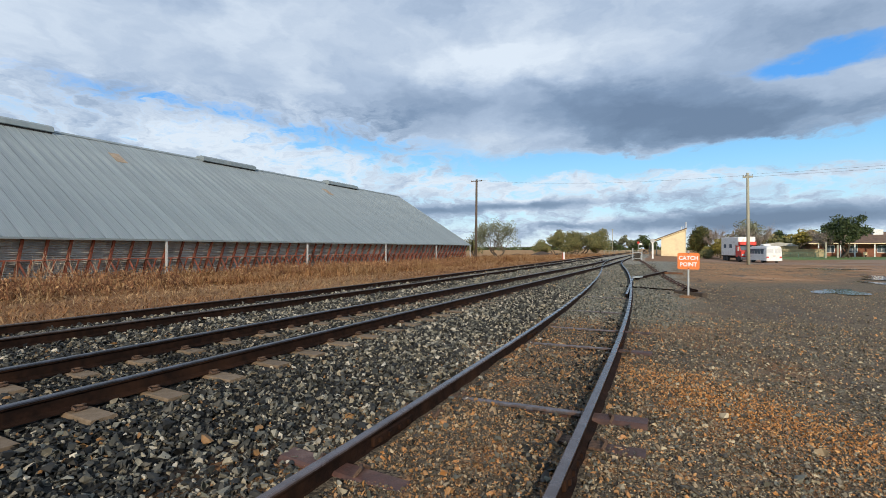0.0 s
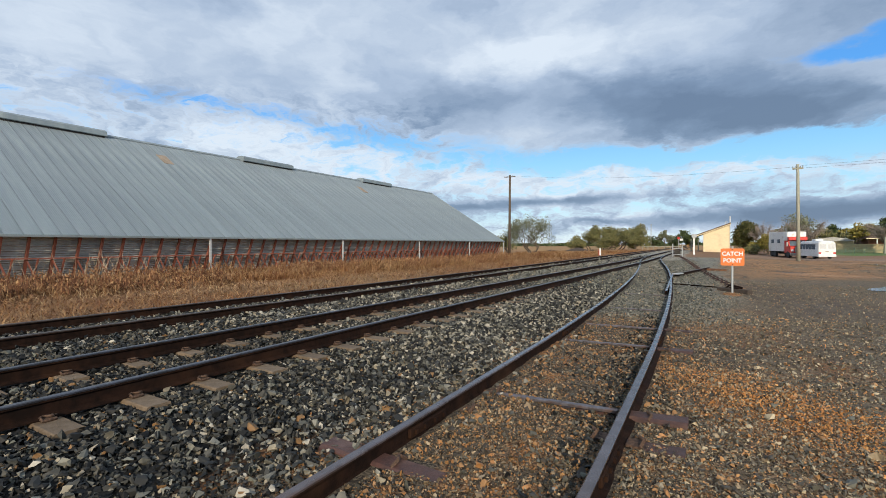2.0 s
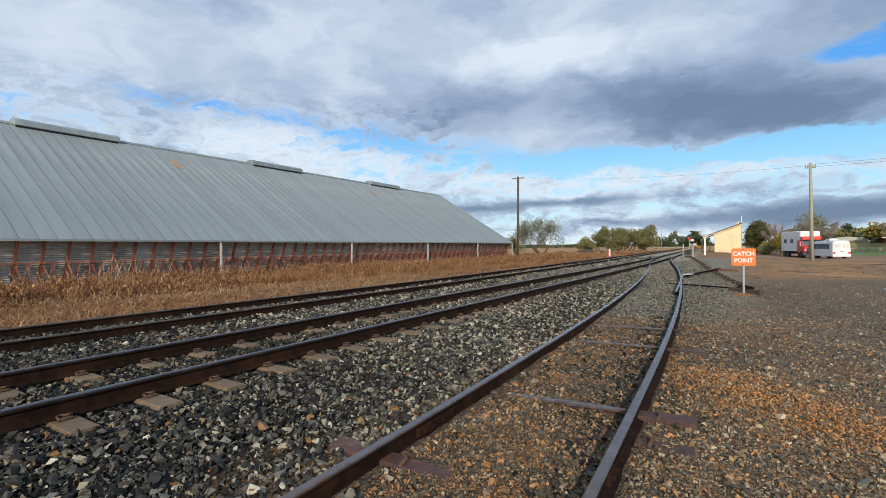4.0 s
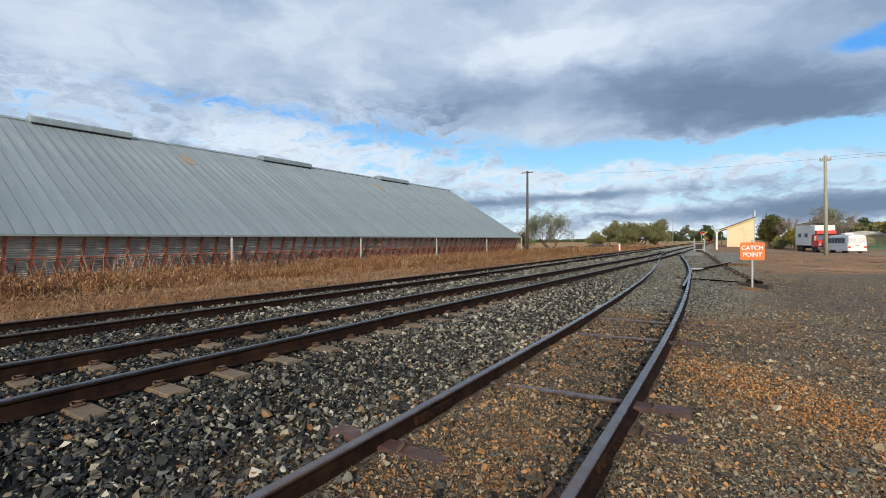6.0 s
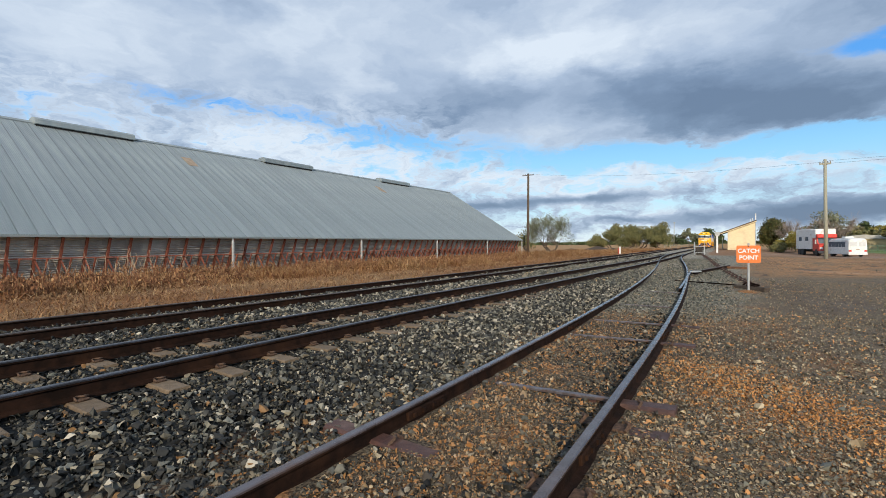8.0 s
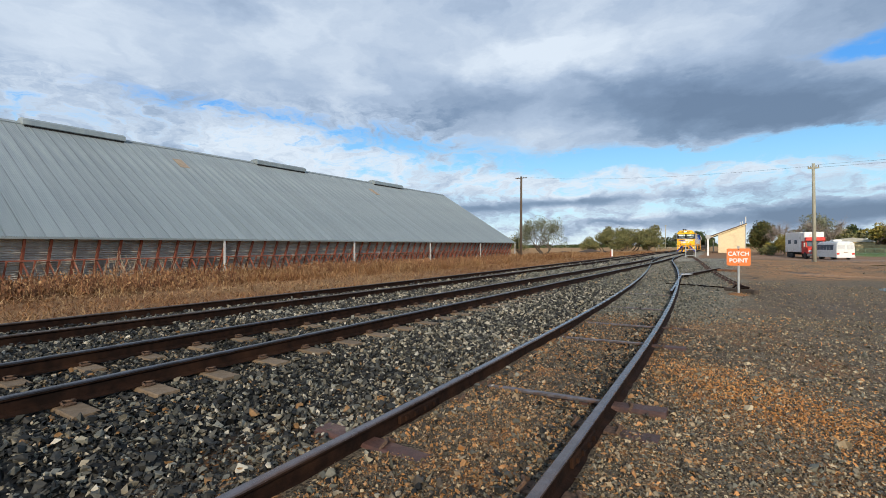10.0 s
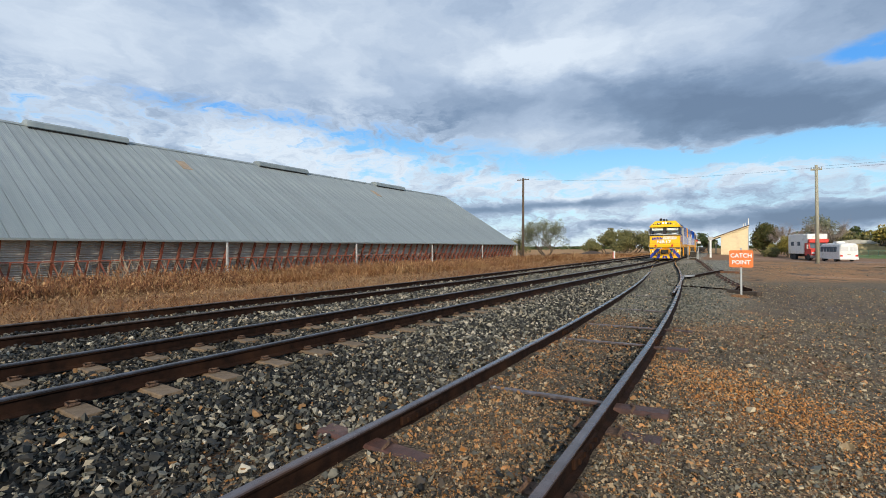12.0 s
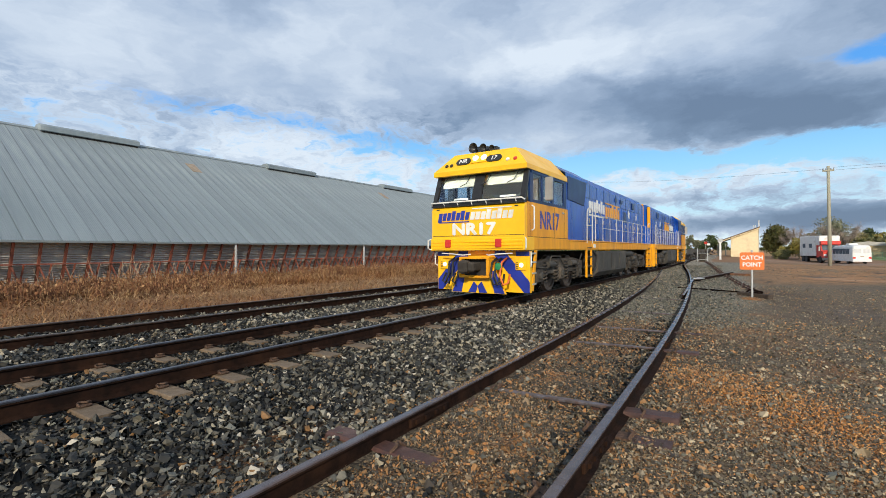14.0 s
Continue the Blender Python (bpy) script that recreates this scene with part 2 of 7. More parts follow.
    col = mix_col(tr, far, col, field)
    lawn = (x + wob2 * 8.0).step(14.0, 17.0) * (y + wob2 * 6.0).step(87.0, 90.0)
    grass = mix_col(tr, fine.step(0.3, 0.7), (0.075, 0.13, 0.025), (0.13, 0.19, 0.04))
    col = mix_col(tr, lawn, col, grass)
    tr.links.new(col, b.inputs["Base Color"])
    b.inputs["Specular IOR Level"].default_value = 0.25
    damp = (wob2 * 2.0 + mid * 0.3 + x * 0.02).step(0.25, 0.5)
    tr.links.new((damp * -0.35 + 0.93).sock, b.inputs["Roughness"])
    bump = tr.nodes.new("ShaderNodeBump")
    bump.inputs["Strength"].default_value, bump.inputs["Distance"].default_value = 0.7, 0.02
    tr.links.new((peb * 0.6 + peb2 * 0.4 + fine * 0.4).sock, bump.inputs["Height"])
    tr.links.new(bump.outputs[0], b.inputs["Normal"])
    return m


def glass_material(name, tint, rough=0.06):
    m = bpy.data.materials.new(name)
    m.use_nodes = True
    b = m.node_tree.nodes["Principled BSDF"]
    b.inputs["Base Color"].default_value = (*tint, 1)
    b.inputs["Roughness"].default_value = rough
    b.inputs["Transmission Weight"].default_value = 1.0
    b.inputs["IOR"].default_value = 1.45
    return m


M = dict(
    ground=ground_material(),
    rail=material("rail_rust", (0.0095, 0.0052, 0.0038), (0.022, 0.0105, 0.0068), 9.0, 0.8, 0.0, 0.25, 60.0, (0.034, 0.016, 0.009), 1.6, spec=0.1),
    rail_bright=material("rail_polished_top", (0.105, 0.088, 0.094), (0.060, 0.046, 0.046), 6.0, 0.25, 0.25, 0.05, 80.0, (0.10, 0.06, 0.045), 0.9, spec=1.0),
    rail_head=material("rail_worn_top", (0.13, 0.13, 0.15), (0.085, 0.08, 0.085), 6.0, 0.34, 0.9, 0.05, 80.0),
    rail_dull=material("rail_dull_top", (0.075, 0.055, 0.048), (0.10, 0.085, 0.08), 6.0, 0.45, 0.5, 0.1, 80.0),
    concrete=material("sleeper_concrete", (0.185, 0.135, 0.09), (0.135, 0.097, 0.062), 12.0, 0.9, 0.0, 0.4, 70.0, (0.15, 0.095, 0.05), 2.0, rand=0.12),
    clip=material("rusty_clip", (0.135, 0.078, 0.048), (0.05, 0.028, 0.019), 40.0, 0.8, 0.2),
    steel_tie=material("rusty_sleeper", (0.075, 0.034, 0.026), (0.048, 0.024, 0.020), 14.0, 0.6, 0.0, 0.3, 60.0, (0.12, 0.07, 0.055), 2.2, rand=0.25),
    tie_bar=material("grey_tie_bar", (0.19, 0.175, 0.19), (0.12, 0.095, 0.09), 14.0, 0.5, 0.6, 0.2, 60.0, (0.16, 0.08, 0.05), 2.5),
    red_timber=material("rust_stained_timber", (0.21, 0.095, 0.045), (0.13, 0.062, 0.032), 6.0, 0.9, 0.0, 0.6, 30.0, (0.07, 0.04, 0.028), 1.5),
    timber=material("dark_timber", (0.045, 0.032, 0.025), (0.08, 0.06, 0.045), 8.0, 0.9, 0.0, 0.6, 30.0),
    stone=island_material("ballast_stone", [(0, (0.0084, 0.0084, 0.0079)), (0.20, (0.0244, 0.0237, 0.0206)), (0.34, (0.0594, 0.0557, 0.0458)), (0.47, (0.0114, 0.0114, 0.0106)), (0.60, (0.0953, 0.0876, 0.0686)), (0.69, (0.0305, 0.0305, 0.0259)), (0.81, (0.1524, 0.1295, 0.0914)), (0.89, (0.1181, 0.1181, 0.0929)), (0.935, (0.1981, 0.1105, 0.0473)), (0.965, (0.2896, 0.2553, 0.1981))], rough=0.62, spec=0.3, scale=26.0, swing=1.3),
    paler_stone=island_material("dry_ballast_stone", [(0, (0.0190, 0.0190, 0.0181)), (0.18, (0.0570, 0.0560, 0.0494)), (0.34, (0.1330, 0.1283, 0.1064)), (0.48, (0.0285, 0.0285, 0.0266)), (0.60, (0.2090, 0.1995, 0.1634)), (0.74, (0.0808, 0.0808, 0.0703)), (0.84, (0.2850, 0.2489, 0.1824)), (0.93, (0.3990, 0.3657, 0.2992))], rough=0.65, spec=0.28, swing=1.2),
    side_stone=island_material("pale_ballast_stone", [(0, (0.0427, 0.0427, 0.0354)), (0.2, (0.1037, 0.1013, 0.0805)), (0.4, (0.1891, 0.1830, 0.1452)), (0.55, (0.0610, 0.0610, 0.0500)), (0.7, (0.2562, 0.2440, 0.1915)), (0.85, (0.1464, 0.1464, 0.1159)), (0.95, (0.3660, 0.2684, 0.1586))], rough=0.6),
    pebble=island_material("brown_gravel", [(0, (0.0573, 0.0427, 0.0270)), (0.20, (0.1310, 0.1010, 0.0641)), (0.32, (0.2700, 0.1398, 0.0506)), (0.46, (0.0819, 0.0777, 0.0573)), (0.58, (0.2128, 0.1475, 0.0809)), (0.68, (0.3437, 0.1631, 0.0539)), (0.78, (0.0368, 0.0279, 0.0189)), (0.92, (0.3764, 0.2872, 0.1753))], rough=0.55, scale=40.0),
    yard_stone=island_material("yard_gravel", [(0, (0.0900, 0.0720, 0.0475)), (0.22, (0.1680, 0.1380, 0.0918)), (0.38, (0.2640, 0.1980, 0.1188)), (0.52, (0.1320, 0.1260, 0.0950)), (0.64, (0.3960, 0.2100, 0.0810)), (0.71, (0.0600, 0.0492, 0.0335)), (0.87, (0.3960, 0.3240, 0.2052)), (0.965, (0.5040, 0.2400, 0.0810))], rough=0.55, scale=40.0),
    weed=island_material("red_brown_weeds", [(0, (0.20, 0.095, 0.05)), (0.3, (0.12, 0.055, 0.03)), (0.6, (0.27, 0.145, 0.075)), (0.85, (0.38, 0.235, 0.12))], 0.9, 0.2, 0.8, 1.5),
    orange_stone=island_material("orange_gravel", [(0, (0.3540, 0.1534, 0.0450)), (0.25, (0.4956, 0.2242, 0.0650)), (0.5, (0.2596, 0.1180, 0.0400)), (0.7, (0.5664, 0.3068, 0.1100)), (0.88, (0.1652, 0.1062, 0.0550))], 0.6, 0.4, 40.0),
    straw=island_material("dry_grass", [(0, (0.330, 0.190, 0.090)), (0.25, (0.230, 0.115, 0.054)), (0.5, (0.380, 0.235, 0.115)), (0.72, (0.150, 0.072, 0.036)), (0.90, (0.44, 0.31, 0.17))], 0.9, 0.2, 0.5, 1.7, (0.80, 0.68, 0.60)),
    stalk=material("pale_dead_stalk", (0.46, 0.37, 0.27), (0.34, 0.26, 0.18), 8.0, 0.9),
    roof=material("zinc_roofing", (0.26, 0.30, 0.312), (0.222, 0.262, 0.278), 0.8, 0.55, 0.35, 0.1, 6.0, (0.33, 0.365, 0.365), 0.25, stretch=(0.25, 3.0, 0.25), rand=0.07),
    skylight=material("tan_skylight_sheet", (0.36, 0.27, 0.18), (0.27, 0.2, 0.14), 3.0, 0.6),
    galv=material("galvanised_sheet", (0.45, 0.44, 0.41), (0.35, 0.345, 0.325), 2.0, 0.55, 0.25, 0.1, 10.0, (0.30, 0.28, 0.255), 0.8, rand=0.12),
    oxide=material("red_oxide_steel", (0.23, 0.066, 0.036), (0.165, 0.050, 0.030), 3.0, 0.75, 0.0, 0.1, 40.0, (0.17, 0.052, 0.034), 0.6, rand=0.25),
    white=material("white_paint", (0.78, 0.78, 0.76), (0.68, 0.68, 0.66), 4.0, 0.55, 0.0, 0.05, 30.0, (0.55, 0.52, 0.47), 1.2),
    hand_white=material("scuffed_white_rail", (0.58, 0.58, 0.56), (0.48, 0.48, 0.46), 4.0, 0.5),
    pale=material("pale_steel_post", (0.48, 0.49, 0.49), (0.38, 0.39, 0.39), 4.0, 0.6, 0.2),
    pole=material("weathered_pole", (0.37, 0.36, 0.285), (0.26, 0.25, 0.195), 5.0, 0.9, 0.0, 0.5, 12.0, stretch=(6, 6, 0.4)),
    dark_pole=material("brown_stained_pole", (0.115, 0.085, 0.062), (0.065, 0.048, 0.036), 5.0, 0.9, 0.0, 0.5, 12.0, stretch=(6, 6, 0.4)),
    wire=material("wire", (0.12, 0.12, 0.13), None, 3.0, 0.6, 0.5),
    sign=material("orange_sign", (0.78, 0.20, 0.04), (0.71, 0.175, 0.034), 5.0, 0.5),
    cream=material("cream_boards", (0.80, 0.66, 0.42), (0.74, 0.60, 0.37), 3.0, 0.75, 0.0, 0.1, 20.0, (0.68, 0.53, 0.33), 0.7),
    dark=material("dark_recess", (0.015, 0.014, 0.014), (0.03, 0.027, 0.025), 4.0, 0.8),
    rubber=material("black_rubber", (0.018, 0.018, 0.019), (0.03, 0.03, 0.03), 6.0, 0.7),
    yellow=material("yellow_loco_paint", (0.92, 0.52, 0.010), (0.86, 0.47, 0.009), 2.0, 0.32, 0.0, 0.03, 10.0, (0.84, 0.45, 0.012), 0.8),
    # darker copy of the yellow: side shade put into the colour, plus dirt streaks
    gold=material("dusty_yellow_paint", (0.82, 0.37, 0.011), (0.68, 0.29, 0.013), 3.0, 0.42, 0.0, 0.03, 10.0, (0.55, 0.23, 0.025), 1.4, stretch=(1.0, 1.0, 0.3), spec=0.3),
    blue=material("blue_loco_paint", (0.004, 0.080, 0.46), (0.003, 0.045, 0.29), 2.6, 0.26, 0.0, 0.03, 10.0, (0.025, 0.095, 0.34), 1.6, stretch=(1.0, 1.0, 0.22), spec=0.6),
    navy=material("navy_panel", (0.006, 0.022, 0.085), (0.012, 0.035, 0.12), 2.5, 0.35, 0.0, 0.05, 8.0, spec=0.3),
    stripe=material("blue_stripe_paint", (0.020, 0.040, 0.34), (0.015, 0.03, 0.26), 2.5, 0.35),
    black=material("black_window_band", (0.012, 0.012, 0.013), (0.02, 0.02, 0.02), 4.0, 0.4),
    bogie=material("bogie_grime", (0.050, 0.043, 0.035), (0.027, 0.022, 0.018), 5.0, 0.85, 0.0, 0.3, 20.0, (0.13, 0.105, 0.08), 1.0),
    tank=material("grey_tank", (0.054, 0.050, 0.043), (0.036, 0.033, 0.028), 2.0, 0.7, 0.0, 0.1, 14.0, (0.13, 0.11, 0.085), 0.8),
    wheel=material("wheel_steel", (0.10, 0.075, 0.06), (0.15, 0.13, 0.12), 8.0, 0.5, 0.6),
    blind=material("cream_blind", (0.52, 0.51, 0.44), (0.46, 0.45, 0.39), 2.0, 0.8),
    lamp=material("lit_headlight", (1.0, 0.95, 0.85), (1.0, 0.95, 0.85), 1.0, 0.3, emit=1.6),
    ditch=material("lit_ditch_lamp", (1.0, 0.93, 0.8), (1.0, 0.93, 0.8), 1.0, 0.3, emit=0.7),
    red=material("red_paint", (0.62, 0.035, 0.02), (0.5, 0.03, 0.02), 5.0, 0.45),
    green=material("green_hose_end", (0.02, 0.22, 0.08), (0.02, 0.17, 0.06), 5.0, 0.5),
    orange_hose=material("orange_hose", (0.75, 0.17, 0.03), (0.6, 0.13, 0.03), 5.0, 0.55),
    chrome=material("mirror_back", (0.45, 0.43, 0.40), (0.36, 0.34, 0.31), 4.0, 0.4, 0.6),
    brick=material("red_brick", (0.25, 0.105, 0.062), (0.19, 0.078, 0.046), 2.0, 0.9, 0.0, 0.2, 20.0),
    tile=material("brown_roof_tiles", (0.15, 0.095, 0.065), (0.10, 0.065, 0.048), 1.5, 0.85, 0.0, 0.5, 6.0),
    bark=material("bark", (0.13, 0.10, 0.075), (0.085, 0.065, 0.05), 3.0, 0.95, 0.0, 0.6, 9.0),
    leaf_grey=island_material("grey_green_leaves", [(0, (0.190, 0.205, 0.125)), (0.3, (0.145, 0.160, 0.100)), (0.6, (0.237, 0.240, 0.155)), (0.85, (0.105, 0.115, 0.075))], 0.7, 0.3, 1.0),
    leaf_olive=island_material("olive_leaves", [(0, (0.189, 0.185, 0.071)), (0.3, (0.117, 0.123, 0.051)), (0.6, (0.253, 0.220, 0.089)), (0.85, (0.081, 0.088, 0.040))], 0.7, 0.3, 1.0),
    leaf_dark=island_material("dark_leaves", [(0, (0.045, 0.067, 0.022)), (0.4, (0.072, 0.096, 0.032)), (0.7, (0.032, 0.048, 0.018))], 0.7, 0.3, 1.0),
    leaf_hedge=island_material("hedge_leaves", [(0, (0.060, 0.070, 0.020)), (0.3, (0.095, 0.095, 0.028)), (0.6, (0.040, 0.050, 0.017)), (0.85, (0.15, 0.11, 0.035))], 0.7, 0.3, 1.0),
    leaf_gold=island_material("yellow_green_leaves", [(0, (0.255, 0.210, 0.045)), (0.4, (0.165, 0.165, 0.038)), (0.7, (0.330, 0.240, 0.053))], 0.7, 0.3, 1.0),
    twig=island_material("bare_twigs", [(0, (0.30, 0.25, 0.215)), (0.5, (0.38, 0.315, 0.27)), (0.8, (0.23, 0.19, 0.165))], 0.9, 0.2, 1.0),
    soil=material("dark_soil_heap", (0.045, 0.032, 0.024), (0.075, 0.05, 0.036), 2.0, 0.95, 0.0, 0.8, 3.0),
    fence_green=material("green_mesh_fence", (0.13, 0.20, 0.13), (0.10, 0.15, 0.10), 2.0, 0.8),
    fence_tan=material("tan_sheet_fence", (0.45, 0.36, 0.20), (0.38, 0.30, 0.17), 2.0, 0.8),
)


def water_material():
    m = material("puddle_water", (0.10, 0.09, 0.075), (0.07, 0.06, 0.05), 3.0, 0.06, 0.0, 0.16, 7.0)
    b = m.node_tree.nodes["Principled BSDF"]
    for l in list(m.node_tree.links):
        if l.to_socket == b.inputs["Roughness"]:
            m.node_tree.links.remove(l)
    b.inputs["Roughness"].default_value = 0.03
    b.inputs["Specular IOR Level"].default_value = 1.0
    return m


M["water"] = water_material()
M["glass"] = glass_material("cab_glass", (0.82, 0.92, 0.95))
M["side_glass"] = glass_material("side_window_glass", (0.35, 0.45, 0.55))


# mesh building
class Geo:
    """Collects vertices and faces of one mesh."""
    def __init__(self):
        self.v, self.f = [], []

    def add(self, verts, faces):
        k = len(self.v)
        self.v += [tuple(p) for p in verts]
        self.f += [tuple(i + k for i in f) for f in faces]
        return self

    def box(self, x0, x1, y0, y1, z0, z1, c=0.0):
        """A box; c chamfers its upright and level edges a little."""
        if c <= 0:
            v = [(x, y, z) for z in (z0, z1) for y in (y0, y1) for x in (x0, x1)]
            return self.add(v, [(0, 2, 3, 1), (4, 5, 7, 6), (0, 1, 5, 4), (2, 6, 7, 3), (0, 4, 6, 2), (1, 3, 7, 5)])
        rings = []
        for z, d in ((z0, c), (z0 + c, 0), (z1 - c, 0), (z1, c)):
            e = d + c
            rings.append([(x0 + e, y0 + d, z), (x1 - e, y0 + d, z), (x1 - d, y0 + e, z), (x1 - d, y1 - e, z), (x1 - e, y1 - d, z), (x0 + e, y1 - d, z), (x0 + d, y1 - e, z), (x0 + d, y0 + e, z)])
        return self.loft(rings)

    def loft(self, rings, caps=True):
        n = len(rings[0])
        faces = []
        for r in range(len(rings) - 1):
            for i in range(n):
                j = (i + 1) % n
                faces.append((r * n + i, r * n + j, (r + 1) * n + j, (r + 1) * n + i))
        if caps:
            faces.append(tuple(range(n))[::-1])
            faces.append(tuple((len(rings) - 1) * n + i for i in range(n)))
        return self.add([p for r in rings for p in r], faces)

    def tube(self, pts, r, seg=8, r2=None):
        """A round bar along points, tapering to r2."""
        pts = [Vector(p) for p in pts]
        rings = []
        for i, p in enumerate(pts):
            d = (pts[min(i + 1, len(pts) - 1)] - pts[max(i - 1, 0)]).normalized()
            a = d.orthogonal().normalized() if abs(d.z) > 0.9 else d.cross(Vector((0, 0, 1))).normalized()
            b = d.cross(a)
            rr = r if r2 is None else r + (r2 - r) * i / (len(pts) - 1)
            rings.append([p + (a * math.cos(t) + b * math.sin(t)) * rr for t in (2 * math.pi * k / seg for k in range(seg))])
        return self.loft(rings)

    def prism(self, outline, axis, a, b):
        """An outline of pairs drawn out along an axis from a to b."""
        def at(p, q):
            return {"x": (q, p[0], p[1]), "y": (p[0], q, p[1]), "z": (p[0], p[1], q)}[axis]
        return self.loft([[at(p, a) for p in outline], [at(p, b) for p in outline]])

    def lathe(self, prof, c, axis="x", seg=20):
        """A profile of (radius, along) turned about an axis through c."""
        rings = []
        for r, d in prof:
            ring = []
            for k in range(seg):
                t = 2 * math.pi * k / seg
                u, w = r * math.cos(t), r * math.sin(t)
                ring.append({"x": (c[0] + d, c[1] + u, c[2] + w), "y": (c[0] + u, c[1] + d, c[2] + w), "z": (c[0] + u, c[1] + w, c[2] + d)}[axis])
            rings.append(ring)
        return self.loft(rings)

    def mesh(self, name, mat, smooth=False):
        me = bpy.data.meshes.new(name)
        me.from_pydata(self.v, [], self.f)
        bm = bmesh.new()
        bm.from_mesh(me)
        if len(bm.faces) < 4000:
            bmesh.ops.recalc_face_normals(bm, faces=bm.faces)
        bm.to_mesh(me)
        bm.free()
        if smooth:
            me.shade_smooth()
        me.materials.append(M[mat] if isinstance(mat, str) else mat)
        return me


def part(name, geo, mat, parent, label="", m=None, smooth=False):
    ob = new(name, geo.mesh(name, mat, smooth) if isinstance(geo, Geo) else geo)
    ob.parent = parent
    if m is not None:
        ob.matrix_basis = m
    return tagged(ob, label)


def empty(name, m, label, category, group="", kind=""):
    ob = new(name)
    ob.matrix_basis = m
    return tagged(ob, label, category, group, kind)


def single(name, geo, mat, label, category, group="", kind="", m=None, smooth=False):
    ob = new(name, geo.mesh(name, mat, smooth))
    if m is not None:
        ob.matrix_basis = m
    return tagged(ob, label, category, group, kind)


def mass_mesh(name, verts, faces, mat):
    """A mesh from numpy arrays of triangles."""
    me = bpy.data.meshes.new(name)
    me.vertices.add(len(verts))
    me.vertices.foreach_set("co", verts.astype(np.float32).ravel())
    me.loops.add(faces.size)
    me.loops.foreach_set("vertex_index", faces.astype(np.int32).ravel())
    me.polygons.add(len(faces))
    me.polygons.foreach_set("loop_start", np.arange(0, faces.size, faces.shape[1], dtype=np.int32))
    me.update(calc_edges=True)
    me.shade_flat()
    me.materials.append(M[mat])
    return me


# lines of the tracks in plan
HEAD = 0.17


def main_x(y):
    d = np.maximum(0.0, np.asarray(y, float) - 35.0)
    return -6.05 - 0.0315 * d * d / (d + 6.0)


def loop_x(y):
    d = np.maximum(0.0, np.asarray(y, float) - 12.0)
    return -10.17 - 0.0315 * d * d / (d + 6.0)


def siding_x(y):
    return np.interp(y, (-10, 0, 5, 10, 15, 20, 25, 32, 38, 45, 52, 58), (-1.75, -1.85, -1.95, -2.13, -2.45, -2.83, -3.28, -4.08, -4.9, -5.70, -6.25, -6.55))


def siding_soft(y):
    y = np.asarray(y, float)
    return sum(siding_x(y + d) for d in (-3, -2, -1, 0, 1, 2, 3)) / 7


def siding_z(y):
    return np.interp(y, (-10, 18, 42, 60), (-0.02, -0.02, 0.165, 0.168))


def ground_z(x, y):
    x, y = np.asarray(x, float), np.asarray(y, float)
    xc = main_x(y) + 6.05
    u = x - xc
    rise = np.interp(y, (-20, 18, 42, 60), (0, 0, 1, 1))
    sid = -0.165 + 0.13 * rise
    z = np.interp(u, (-60, -34, -20, -13.5, -12.0, -11.2, -9.0, -8.1, -7.6, -4.45, -4.2), (-0.45, -0.5, -0.35, -0.22, -0.20, -0.08, -0.08, -0.08, -0.034, -0.034, -0.05))
    right = np.interp(u, (-4.2, -3.3, -2.6, -0.4, 1.5, 6, 40), (-0.03, 0.0, 0.0, -0.02, -0.10, -0.16, -0.16))
    side = np.where(u > -4.2, np.where(u < -3.3, -0.06 + (sid + 0.06) * (u + 4.2) / 0.9, sid + right), z)
    side = np.where(u > -3.3, sid + right, side)
    dip = -0.5 * np.exp(-(((x - 9) / 9) ** 2 + ((y - 84) / 14) ** 2))
    return side + dip


# ground
def make_ground():
    def line(parts):
        out = []
        for a, b, s in parts:
            out += list(np.arange(a, b, s))
        return np.array(out + [parts[-1][1]])
    xs = line([(-2600, -600, 500), (-600, -100, 60), (-100, -40, 8), (-40, -13, 1.0), (-13, 6, 0.15), (6, 40, 1.5), (40, 100, 10), (100, 600, 60), (600, 2600, 500)])
    ys = line([(-600, -60, 60), (-60, -6, 6), (-6, 0, 0.5), (0, 26, 0.15), (26, 60, 0.6), (60, 130, 2), (130, 400, 15), (400, 1000, 100), (1000, 3800, 700)])
    X, Y = np.meshgrid(xs, ys)
    Z = ground_z(X, Y)
    rng = np.random.default_rng(4)
    near = (np.abs(X) < 45) & (Y > -10) & (Y < 130)
    bumps = 0.005 * np.sin(X * 1.7 + 1.3 * np.sin(Y * 0.9)) * np.sin(Y * 1.3 + 0.7 * np.sin(X * 1.1)) + 0.0025 * rng.standard_normal(X.shape)
    calm = np.where((X > main_x(Y) - 2.2) & (X < main_x(Y) + 1.5), 0.35, 1.0)
    Z = Z + np.where(near, bumps * calm, 0)
    Z = np.where(np.abs(X) + np.abs(Y) > 700, Z - 0.2, Z)
    n, k = X.shape[1], X.shape[0]
    v = np.stack([X, Y, Z], -1).reshape(-1, 3)
    i = (np.arange(k - 1)[:, None] * n + np.arange(n - 1)[None, :]).ravel()
    f = np.stack([i, i + 1, i + 1 + n, i + n], -1)
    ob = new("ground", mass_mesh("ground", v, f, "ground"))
    ob.data.shade_smooth()
    tagged(ob, "flat earth yard with ballast, brown gravel and dry grass verge", "ground", kind="structure")


make_ground()


